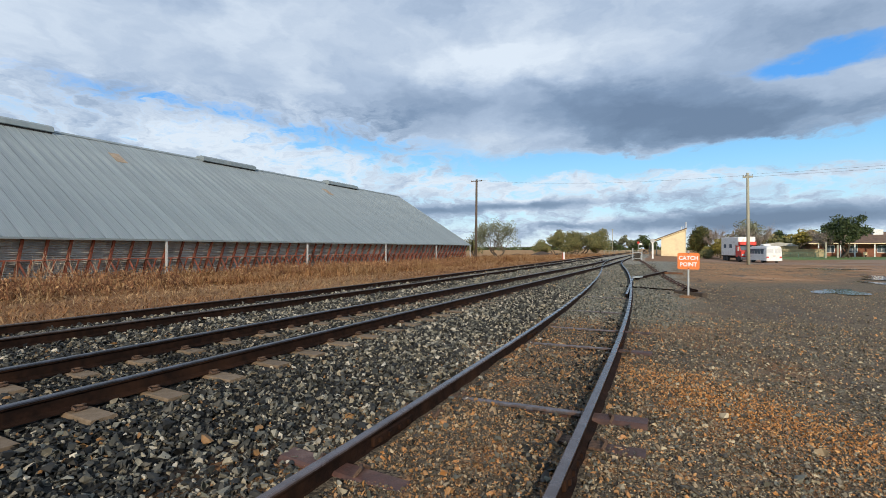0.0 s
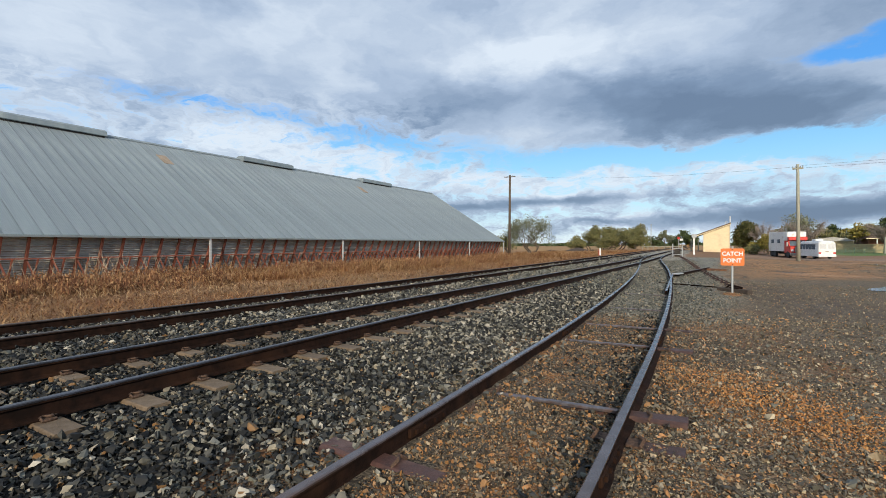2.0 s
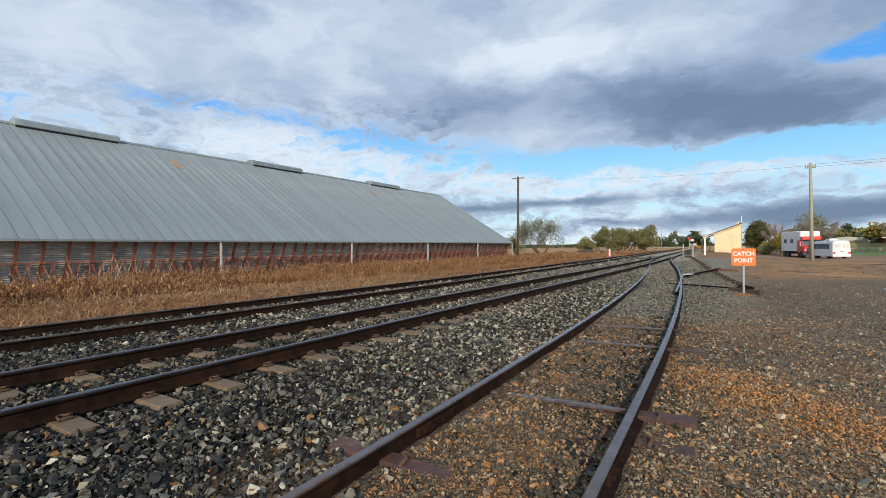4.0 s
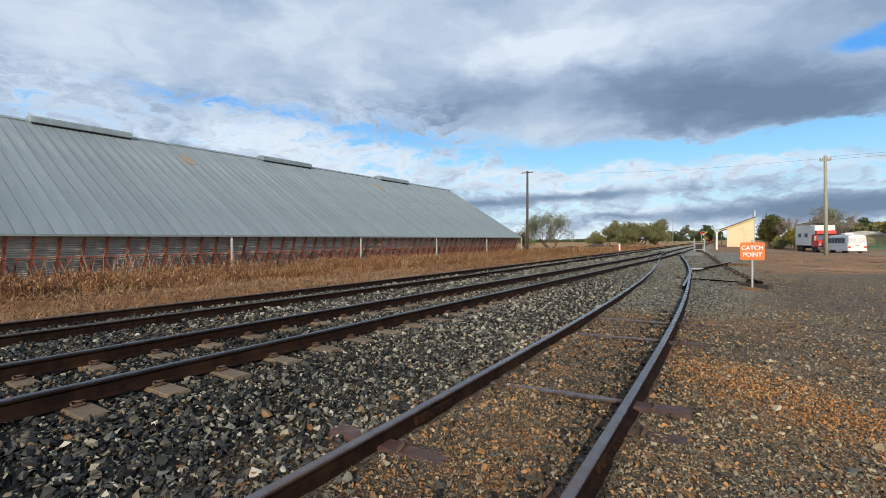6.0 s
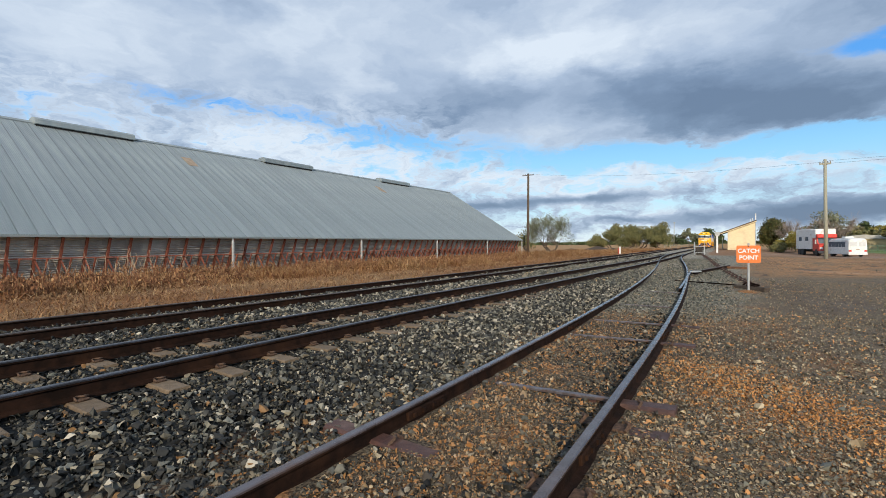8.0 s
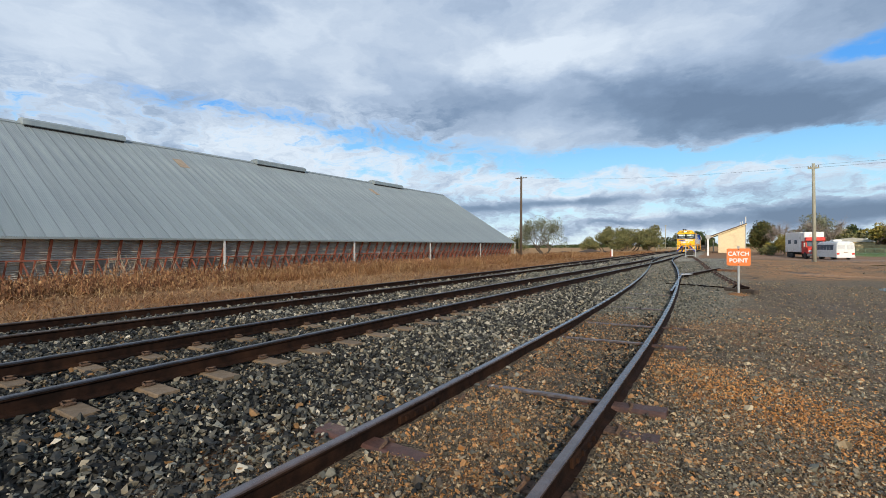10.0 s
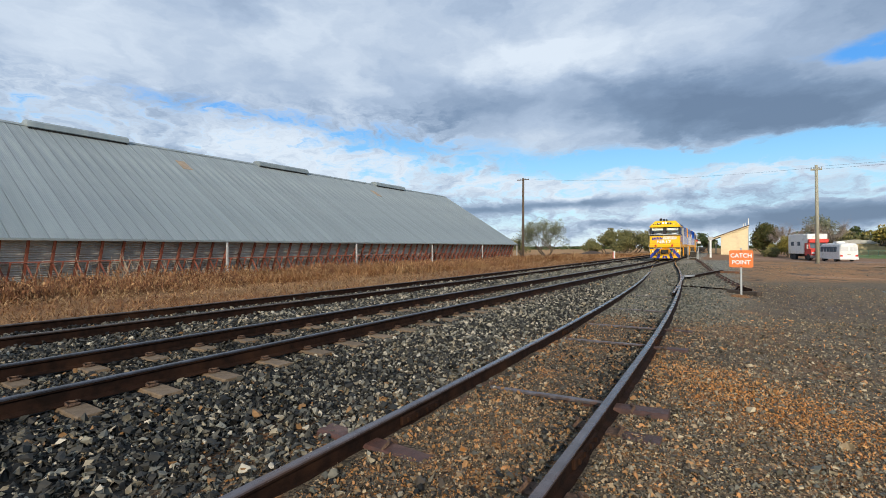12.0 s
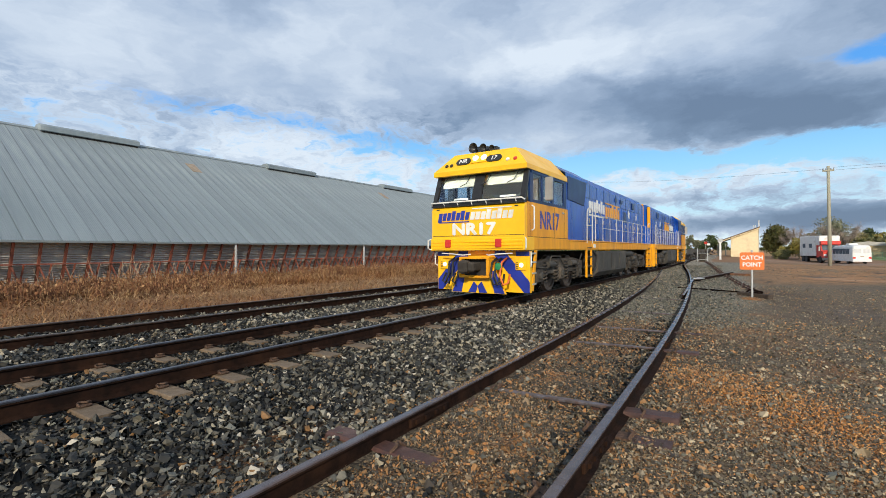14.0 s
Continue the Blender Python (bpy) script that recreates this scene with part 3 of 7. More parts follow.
# tracks
RAIL_BODY = [(-0.07, 0.0), (0.07, 0.0), (0.07, 0.012), (0.014, 0.032), (0.010, 0.120), (0.034, 0.134), (0.036, 0.158), (-0.036, 0.158), (-0.034, 0.134), (-0.010, 0.120), (-0.014, 0.032), (-0.07, 0.012)]
RAIL_HEAD = [(-0.0365, 0.150), (0.0365, 0.150), (0.0365, 0.163), (0.027, 0.1705), (-0.027, 0.1705), (-0.0365, 0.163)]


def rail(parent, pts, top="rail_head"):
    """A rail along (x, y, z of its top), its worn top a part of its own."""
    body, head = Geo(), Geo()
    for geo, prof in ((body, RAIL_BODY), (head, RAIL_HEAD)):
        rings = []
        for i, (x, y, z) in enumerate(pts):
            a, b = pts[max(i - 1, 0)], pts[min(i + 1, len(pts) - 1)]
            d = Vector((b[0] - a[0], b[1] - a[1], 0)).normalized()
            s = Vector((d.y, -d.x, 0))
            rings.append([Vector((x, y, z - HEAD)) + s * p + Vector((0, 0, q)) for p, q in prof])
        geo.loft(rings)
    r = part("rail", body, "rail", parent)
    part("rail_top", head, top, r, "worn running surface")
    return r


def line_points(fx, fz, ys, off):
    out = []
    for y in ys:
        s = float(fx(y + 0.5) - fx(y - 0.5))
        k = 1 / math.hypot(1, s)
        out.append((float(fx(y)) + off * k, y - off * s * k, float(fz(y))))
    return out


def sleeper_mesh():
    g = Geo()
    half = 1.25
    for a, b in ((-half, -0.35), (0.35, half)):
        g.prism([(-0.125, -0.17), (0.125, -0.17), (0.105, -0.005), (0.095, 0.004), (-0.095, 0.004), (-0.105, -0.005)], "x", a, b)
    g.prism([(-0.11, -0.17), (0.11, -0.17), (0.10, -0.03), (-0.10, -0.03)], "x", -0.349, 0.349)
    return g.mesh("sleeper", "concrete")


def clip_mesh():
    g = Geo()
    g.box(-0.035, 0.05, -0.05, 0.05, 0.0, 0.024, 0.006)
    g.tube([(0.05, -0.05, 0.012), (0.0, -0.055, 0.036), (-0.03, -0.03, 0.036), (0.03, -0.005, 0.045), (0.035, 0.02, 0.04), (-0.03, 0.035, 0.034), (0.0, 0.055, 0.03)], 0.010, 6)
    return g.mesh("clip", "clip", True)


def make_main_track():
    t = empty("main_track", pose(0, 0, 0), "rusty steel railway track on concrete sleepers in stone ballast", "railway track", kind="structure")
    ys = [float(v) for v in list(np.arange(-12, 34, 2)) + list(np.arange(34, 90, 1.5)) + list(np.arange(90, 420, 8))]
    for off in (-0.7525, 0.7525):
        rail(t, line_points(main_x, lambda y: HEAD, ys, off))
    sl, cl = sleeper_mesh(), clip_mesh()
    y0 = 1.64 - 0.667 * 8
    for k in range(150):
        y = y0 + 0.667 * k
        rz = -math.degrees(math.atan(float(main_x(y + 0.5) - main_x(y - 0.5))))
        s = part("sleeper", sl, None, t, m=pose(float(main_x(y)), y, -0.004 + 0.004 * math.sin(k * 2.3) - 0.085 * min(1.0, max(0.0, (y - 9.0) / 14.0)), 0, 0, rz + 0.6 * math.sin(k * 1.7)))
        if 4 < k < 62:
            for x in (-0.7525, 0.7525):
                for side in (-1, 1):
                    part("clip", cl, None, s, m=pose(x + side * 0.10, 0, 0.006, 0, 0, 0 if side > 0 else 180))


def make_loop_track():
    t = empty("loop_track", pose(0, 0, 0), "rusty second railway track beside dry grass", "railway track", kind="structure")
    ys = [float(v) for v in list(np.arange(-12, 12, 3)) + list(np.arange(12, 90, 2)) + list(np.arange(90, 420, 8))]
    for off in (-0.7525, 0.7525):
        rail(t, line_points(loop_x, lambda y: 0.10, ys, off), "rail_dull")
    g = Geo().prism([(-0.115, -0.15), (0.115, -0.15), (0.105, 0.0), (-0.105, 0.0)], "x", -1.2, 1.2)
    me = g.mesh("sleeper", "timber")
    for k in range(70):
        y = -2 + 0.667 * k
        part("sleeper", me, None, t, m=pose(float(loop_x(y)), y, -0.085, 0, 0, random.uniform(-1, 1)))


def make_siding():
    t = empty("siding_track", pose(0, 0, 0), "rusty siding track half buried in brown gravel", "railway track", kind="structure")
    ys = [float(v) for v in np.arange(-8, 59, 1.0)]
    rail(t, line_points(siding_soft, siding_z, ys, -0.7525), "rail_bright")
    rail(t, line_points(siding_soft, siding_z, ys, 0.7525), "rail_bright")
    # catch point: the blade beside the near rail and the rail that throws off
    rail(t, [(-1.90 - 0.52 * k / 4, 15.9 + 9.6 * k / 4, float(siding_z(15.9 + 9.6 * k / 4)) - 0.002) for k in range(5)], "rail_bright")
    rail(t, [(-2.26 + 1.28 * k / 5, 24.6 + 7.2 * k / 5, 0.030 + 0.008 * k) for k in range(6)], "rail_dull")
    shoe = Geo().box(-0.16, 0.16, -0.35, 0.35, -0.03, 0.012, 0.01)
    part("crossing_shoe", shoe, "pale", t, "bright worn metal shoe", pose(-2.16, 24.6, 0.035, 0, 0, -12))
    tie = Geo().prism([(-0.11, -0.10), (0.11, -0.10), (0.10, -0.018), (0.075, 0.0), (-0.075, 0.0), (-0.10, -0.018)], "x", -1.24, 1.24).mesh("steel_sleeper", "steel_tie")
    rng = random.Random(8)
    for k in range(62):
        y = 0.30 + 0.62 * k
        up = {4: -0.176, 6: -0.205, 7: -0.180, 12: -0.175, 15: -0.17}.get(k, rng.uniform(-0.27, -0.215))
        part("steel_sleeper", tie, None, t, m=pose(float(siding_soft(y)), y, up + float(siding_z(y)) + 0.02, rng.uniform(-1.5, 1.5), {4: 2.6, 6: -2.2, 7: -2.8, 12: -1.5}.get(k, rng.uniform(-1.2, 1.2)), rng.uniform(-2, 2)))
    bar = Geo().box(-0.64, 0.64, -0.035, 0.035, -0.02, 0.008, 0.004)
    bm = bar.mesh("tie_bar", "tie_bar")
    for y, tilt in ((4.58, 2.2), (7.66, 1.5), (9.35, 1), (12.0, 0.5), (15.6, 0)):
        part("tie_bar", bm, None, t, m=pose(float(siding_soft(y)) + 0.03, y, -0.136, 0, -tilt, -4 + tilt))
    # joint plates with bolts
    for y in (8.25, 3.45):
        for off in (-0.7525, 0.7525):
            p = Geo().box(-0.045, 0.045, -0.3, 0.3, 0.035, 0.115, 0.008)
            for d in (-0.22, -0.08, 0.08, 0.22):
                p.box(-0.065, 0.065, d - 0.018, d + 0.018, 0.06, 0.096)
            part("joint_plate", p, "rail", t, "", pose(float(siding_soft(y)) + off, y, -0.19))
    base = Geo().box(-0.06, 0.06, -0.08, 0.08, -0.01, 0.012, 0.003)
    base.tube([(0.05, -0.09, 0.01), (0.07, -0.03, 0.05), (0.03, 0.03, 0.05), (0.06, 0.09, 0.01)], 0.014, 6)
    bmesh_ = base.mesh("rail_clip", "clip")
    for y in (2.78, 4.02, 4.64, 7.74, 9.6):
        for off, rz in ((-0.62, 0), (0.88, 0), (-0.88, 180), (0.62, 180)):
            part("rail_clip", bmesh_, None, t, m=pose(float(siding_soft(y)) + off, y, -0.165, 0, 0, rz))


make_main_track()
make_loop_track()
make_siding()


# loose stones


def shard_shapes(count=28, points=(13, 19), power=2.6, seed=77):
    """Angular crushed stones: hulls of a few points on a boxy solid."""
    rng = np.random.default_rng(seed)
    out = []
    for _ in range(count):
        q = rng.uniform(-1, 1, (int(rng.integers(*points)), 3))
        q /= (np.abs(q) ** power).sum(1)[:, None] ** (1 / power)
        q[:, 2] = np.clip(q[:, 2], -0.75, rng.uniform(0.45, 0.9))
        bm = bmesh.new()
        for c in q * 0.92:
            bm.verts.new(c)
        made = bmesh.ops.convex_hull(bm, input=bm.verts)
        loose = [g for g in made["geom_interior"] + made["geom_unused"] if isinstance(g, bmesh.types.BMVert)]
        bmesh.ops.delete(bm, geom=list(set(loose)), context="VERTS")
        bmesh.ops.triangulate(bm, faces=bm.faces)
        bm.normal_update()
        low = [f for f in bm.faces if f.normal.z < -0.2]
        bmesh.ops.delete(bm, geom=low, context="FACES_ONLY")
        bm.verts.index_update()
        out.append((np.array([tuple(v.co) for v in bm.verts]), np.array([[v.index for v in f.verts] for f in bm.faces])))
        bm.free()
    return out


SHARDS = shard_shapes(28, (12, 15), 2.2)
PEBBLES = shard_shapes(20, (7, 9), 2.2, 78)


def stones(rng, xy, size, sink=0.25, shape=None, lift=0.0):
    if isinstance(shape, list):
        kind = rng.integers(0, len(shape), len(xy))
        return merge([stones(rng, xy[kind == k], size[kind == k], sink, shape[k], lift) for k in range(len(shape)) if (kind == k).any()])
    base, tri = shape
    n = len(xy)
    s = size[:, None] * rng.uniform(0.65, 1.5, (n, 3))
    s[:, 2] *= 0.75
    v = base[None] * (1 + rng.uniform(-0.24, 0.22, (n, len(base), 1)))
    v = v * s[:, None, :] * 0.5
    q = rng.standard_normal((n, 4))
    q[:, 1:3] *= 0.45
    q /= np.linalg.norm(q, axis=1)[:, None]
    w, a, b, c = q.T
    R = np.stack([1 - 2 * (b * b + c * c), 2 * (a * b - c * w), 2 * (a * c + b * w), 2 * (a * b + c * w), 1 - 2 * (a * a + c * c), 2 * (b * c - a * w), 2 * (a * c - b * w), 2 * (b * c + a * w), 1 - 2 * (a * a + b * b)], -1).reshape(n, 3, 3)
    v = np.einsum("nij,nkj->nki", R, v)
    z = ground_z(xy[:, 0], xy[:, 1]) + size * (0.5 - sink) * 0.8 * rng.uniform(-0.8, 2.5, n) + lift
    v += np.concatenate([xy, z[:, None]], 1)[:, None, :]
    f = tri[None] + (np.arange(n) * len(base))[:, None, None]
    return v.reshape(-1, 3), f.reshape(-1, 3)


def merge(sets):
    vs, fs, k = [], [], 0
    for v, f in sets:
        vs.append(v)
        fs.append(f + k)
        k += len(v)
    return np.concatenate(vs), np.concatenate(fs)


def patch(rng, x0, x1, y0, y1, per_m2):
    n = int((x1 - x0) * (y1 - y0) * per_m2)
    return np.stack([rng.uniform(x0, x1, n), rng.uniform(y0, y1, n)], -1) + rng.normal(0, 0.28, (n, 2))


def off_track(xy, keep=0.04, rng=None):
    """Drops stones that would lie on a sleeper or a rail of the main track."""
    x = xy[:, 0] - main_x(xy[:, 1])
    ph = np.abs(((xy[:, 1] - 1.64) / 0.667 + 0.5) % 1.0 - 0.5) * 0.667
    on_tie = (np.abs(x) < 1.285) & (np.abs(x) > 0.36) & (ph < 0.142)
    on_rail = np.abs(np.abs(x) - 0.7525) < 0.09
    lucky = rng.uniform(0, 1, len(xy)) < keep
    on_sid = np.zeros(len(xy), bool)
    s = xy[:, 0] - siding_soft(xy[:, 1])
    on_sid = np.abs(np.abs(s) - 0.7525) < 0.10
    lx = xy[:, 0] - loop_x(xy[:, 1])
    on_loop = np.abs(np.abs(lx) - 0.7525) < 0.09
    open_tie = np.zeros(len(xy), bool)
    for y, a, b in ((2.78, -0.95, -0.20), (4.02, 0.75, 0.92), (4.64, 0.75, 1.10)):
        open_tie |= (np.abs(xy[:, 1] - y + 0.05 * np.sin(xy[:, 0] * 9)) < 0.10) & (s > a) & (s < b)
    return xy[~((on_tie & ~lucky) | on_rail | on_sid | on_loop | open_tie)]


def noise_field(c):
    x, y = c[:, 0], c[:, 1]
    return 0.5 * np.sin(x * 0.9 + 2 * np.sin(y * 0.31)) * np.cos(y * 0.45 + np.sin(x * 0.6)) + 0.5 * np.sin(x * 0.37 - y * 0.22 + 1.0)


def make_stones():
    rng = np.random.default_rng(11)
    sets, dusty = [], []
    for x0, x1, y0, y1, d, s in ((-8.4, -2.75, 0.6, 7, 980, 0.043), (-11.7, -8.4, 0.5, 6, 330, 0.054), (-8.4, -2.75, -3.5, 0.2, 150, 0.05)):
        xy = off_track(patch(rng, x0, x1, y0, y1, d), 0.03, rng)
        xy = xy[xy[:, 0] < siding_soft(xy[:, 1]) - 0.55 + rng.normal(0, 0.22, len(xy))]
        if x0 > -9:
            xy = np.concatenate([xy, xy[rng.uniform(0, 1, len(xy)) < 0.1] + 0.02])
        size = s * rng.lognormal(0, 0.38, len(xy)).clip(0.4, 2.0)
        in_bed = (np.abs(xy[:, 0] - main_x(xy[:, 1])) < 1.3)
        size = np.where(in_bed, size * 0.85, size)
        # paler stones grow commoner towards the siding, the loop track and with distance
        pale = rng.uniform(0, 1, len(xy)) < np.clip((xy[:, 0] + 5.4) / 3.6, 0, 0.5) + np.clip((xy[:, 1] - 4.2) / 5.0, 0, 0.6) + 0.45 * (xy[:, 0] < -8.4)
        sets.append(stones(rng, xy[~pale], size[~pale], 0.25, SHARDS))
        dusty.append(stones(rng, xy[pale], size[pale], 0.25, SHARDS))
    near = merge(sets)
    sets = dusty
    for x0, x1, y0, y1, d, s in ((-8.4, -3.0, 7, 16, 430, 0.049), (-11.7, -8.4, 6, 12, 270, 0.058), (-11.9, -8.4, 12, 20, 110, 0.07), (-12.2, -4.3, 34, 62, 16, 0.10)):
        xy = off_track(patch(rng, x0, x1, y0, y1, d), 0.03, rng)
        xy = xy[xy[:, 0] < siding_soft(xy[:, 1]) - 0.55 + rng.normal(0, 0.22, len(xy))]
        size = s * rng.lognormal(0, 0.38, len(xy)).clip(0.4, 2.0)
        sets.append(stones(rng, xy, np.where(np.abs(xy[:, 0] - main_x(xy[:, 1])) < 1.3, size * 0.85, size), 0.25, SHARDS))
    v, f = merge(sets)
    tagged(new("ballast_stones", mass_mesh("ballast_stones", v, f, "paler_stone")), "loose paler grey ballast stones between the tracks", "ballast", kind="stuff")
    v, f = near
    tagged(new("ballast_stones", mass_mesh("ballast_stones", v, f, "stone")), "loose dark grey and tan crushed ballast stones", "ballast", kind="stuff")
    sets = []
    for x0, x1, y0, y1, d, s in ((-11.9, -8.4, 20, 34, 45, 0.09), (-8.4, -3.3, 16, 34, 150, 0.062), (-3.6, 0.1, 10.5, 17, 420, 0.036), (-4.4, -0.2, 17, 30, 190, 0.046), (-5.6, -1.2, 30, 46, 70, 0.06)):
        xy = off_track(patch(rng, x0, x1, y0, y1, d), 0.03, rng)
        xy = xy[xy[:, 0] < np.interp(xy[:, 1], (10, 20, 46), (-0.6, -0.5, -2.4)) + rng.normal(0, 0.3, len(xy))]
        if x0 > -8:
            xy = xy[xy[:, 0] > siding_soft(xy[:, 1]) - 0.9]
        else:
            xy = xy[xy[:, 0] < siding_soft(xy[:, 1]) - 0.8]
        sets.append(stones(rng, xy, s * rng.lognormal(0, 0.33, len(xy)).clip(0.4, 1.9), 0.25, PEBBLES, 0.010))
    v, f = merge(sets)
    tagged(new("siding_ballast", mass_mesh("siding_ballast", v, f, "side_stone")), "pale olive-grey ballast stones along the siding", "ballast", kind="stuff")
    sets = []
    for x0, x1, y0, y1, d, s in ((-2.9, -0.7, 1.6, 4.6, 2600, 0.0165), (-2.9, -0.7, 1.2, 6.8, 1300, 0.022), (-3.0, -0.8, 6.5, 11, 800, 0.026), (-2.9, -0.6, 0.8, 9, 90, 0.034), (-2.9, -0.5, -3.0, 0.8, 260, 0.024)):
        xy = off_track(patch(rng, x0, x1, y0, y1, d), 0.0, rng)
        size = s * rng.lognormal(0, 0.4, len(xy)).clip(0.4, 2.2)
        sets.append(stones(rng, xy, size, 0.3, PEBBLES if s < 0.03 else SHARDS, 0.004))
    # dark stones kicked in along the near rail and across the bed
    dark_sets = []
    for n, off, wide, y0, y1 in ((1500, 0.47, 0.12, 2.2, 11.0), (420, 0.0, 0.40, 1.0, 2.5), (260, -0.1, 0.35, 5.6, 6.8)):
        y = rng.uniform(y0, y1, n)
        xy = np.stack([siding_soft(y) + rng.normal(off, wide, n), y], -1)
        xy = off_track(xy[np.abs(xy[:, 0] - siding_soft(xy[:, 1])) < 0.64], 0.0, rng)
        dark_sets.append(stones(rng, xy, 0.034 * rng.lognormal(0, 0.35, len(xy)).clip(0.5, 1.8), 0.2, SHARDS, 0.006))
    v, f = merge(dark_sets)
    tagged(new("ballast_stones", mass_mesh("ballast_stones", v, f, "stone")), "dark ballast stones strewn between the siding rails", "ballast", kind="stuff")
    v, f = merge(sets)
    tagged(new("siding_gravel", mass_mesh("siding_gravel", v, f, "pebble")), "orange and brown gravel between rusty siding rails", "gravel", kind="stuff")
    sets = []
    for x0, x1, y0, y1, d, s in ((-1.0, 1.4, 1.8, 5.0, 2600, 0.0165), (-1.0, 2.1, 1.8, 7.0, 1150, 0.022), (-1.0, 4.4, 6.8, 13, 460, 0.026), (-0.6, 7.0, 13, 24, 150, 0.027), (-0.9, 3.0, 1.8, 10, 70, 0.034), (-0.9, 3.2, -3.0, 1.0, 200, 0.024), (2.8, 5.5, 0, 6.5, 200, 0.024), (-0.8, 9.0, 23, 30, 40, 0.028), (-1.2, 10.0, 30, 44, 14, 0.034)):
        xy = off_track(patch(rng, x0, x1, y0, y1, d), 0.0, rng)
        if y0 > 20:
            xy = xy[noise_field(xy * 0.7) > rng.uniform(-0.6, 0.5, len(xy))]
            xy = xy[np.hypot((xy[:, 0] - 5.0) / 1.5, (xy[:, 1] - 23.0) / 3.4) > 1.0]
        size = s * rng.lognormal(0, 0.4, len(xy)).clip(0.4, 2.2)
        sets.append(stones(rng, xy, size, 0.32, PEBBLES if s < 0.03 else SHARDS, 0.004))
    v, f = merge(sets)
    tagged(new("yard_gravel", mass_mesh("yard_gravel", v, f, "yard_stone")), "scattered brown and grey gravel on the yard", "gravel", kind="stuff")

    n = 15000
    t = rng.uniform(0, 1, n)
    xy = np.stack([-1.0 + 3.9 * t, 6.6 - 3.0 * t], -1) + rng.normal(0, 1, (n, 2)) * np.array([0.45, 0.40])
    xy = xy[xy[:, 0] > siding_soft(xy[:, 1]) + 0.9]
    v, f = stones(rng, xy, 0.017 * rng.lognormal(0, 0.42, len(xy)).clip(0.4, 1.9), 0.25, PEBBLES, 0.008)
    tagged(new("orange_gravel", mass_mesh("orange_gravel", v, f, "orange_stone")), "rust-orange gravel spread across the yard edge", "gravel", kind="stuff")


make_stones()


# dry grass verge
def blades(rng, p, z, h, reach, w):
    """Bent blades of three lengths each, from the ground up and over."""
    n = len(p)
    th = rng.uniform(0, 2 * np.pi, n)
    d = np.stack([np.cos(th), np.sin(th)], -1)
    e = np.stack([-d[:, 1], d[:, 0]], -1) * (w * rng.uniform(0.6, 1.4, n))[:, None]
    r = reach[:, None]
    rows = []
    for a, b, c in ((0.0, 0.0, 1.0), (0.18, 0.5, 0.9), (0.5, 0.88, 0.7)):
        q = p + d * r * a
        rows += [np.c_[q - e * c, z + h * b], np.c_[q + e * c, z + h * b]]
    rows.append(np.c_[p + d * r, z + h * rng.uniform(0.7, 1.05, n)])
    i = np.arange(n) * 7
    tri = ((0, 1, 3), (0, 3, 2), (2, 3, 5), (2, 5, 4), (4, 5, 6))
    return np.stack(rows, 1).reshape(-1, 3), np.concatenate([np.stack([i + a, i + b, i + c], -1) for a, b, c in tri])


def tussocks(rng, c, tall, per, spread, w, droop):
    n = len(c) * per
    p = np.repeat(c, per, 0) + rng.normal(0, 1, (n, 2)) * spread
    h = np.repeat(tall, per) * rng.uniform(0.45, 1.15, n)
    return blades(rng, p, ground_z(p[:, 0], p[:, 1]) - 0.02, h, h * rng.uniform(0.15, droop, n), w)


def make_grass():
    rng = np.random.default_rng(5)
    sets = []
    # trodden straw lying in heaps beside the track
    n = 44000
    p = np.stack([rng.uniform(-20.5, -12.25, n), 0.5 + 66 * rng.uniform(0, 1, n) ** 1.9], -1)
    heap = 0.07 + 0.10 * (noise_field(p * 1.4) + 0.6).clip(0, 1.4) * np.interp(p[:, 0], (-20, -17, -13, -12.2), (1.2, 1.0, 0.55, 0.1))
    z = ground_z(p[:, 0], p[:, 1]) + heap * rng.uniform(0.0, 1.0, n)
    sets.append(blades(rng, p, z, rng.uniform(-0.06, 0.15, n), rng.uniform(0.15, 0.55, n), np.interp(p[:, 1], (3, 20, 60), (0.008, 0.012, 0.024))))
    # upright tussocks, tallest in a broken band before the shed
    for x0, x1, y0, y1, tufts, h0, h1, per, w in (
            (-17.5, -12.6, 2, 60, 300, 0.08, 0.22, 22, 0.009), (-27.0, -19.0, 3, 30, 480, 0.34, 0.80, 44, 0.011), (-28.0, -18.0, 24, 78, 950, 0.45, 1.10, 38, 0.014),
            (-33.2, -27.0, 4, 76, 620, 0.12, 0.34, 16, 0.014), (-42.0, -14.0, 76, 130, 1900, 0.22, 0.6, 12, 0.035), (-19.0, -14.5, 30, 76, 500, 0.14, 0.34, 14, 0.02)):
        c = np.stack([rng.uniform(x0, x1, tufts), rng.uniform(y0, y1, tufts)], -1)
        f = noise_field(c * 0.9) + 0.5 * noise_field(c * 2.3 + 5.0)
        c, f = c[f > -0.55], f[f > -0.55]
        sets.append(tussocks(rng, c, rng.uniform(h0, h1, len(c)) * (0.66 + 0.44 * f).clip(0.3, 1.3), per, 0.21, np.full(len(c) * per, w), 1.9))
    v, f = merge(sets)
    tagged(new("dry_grass", mass_mesh("dry_grass", v, f, "straw")), "dry straw-coloured grass and weeds along the shed", "grass", kind="stuff")


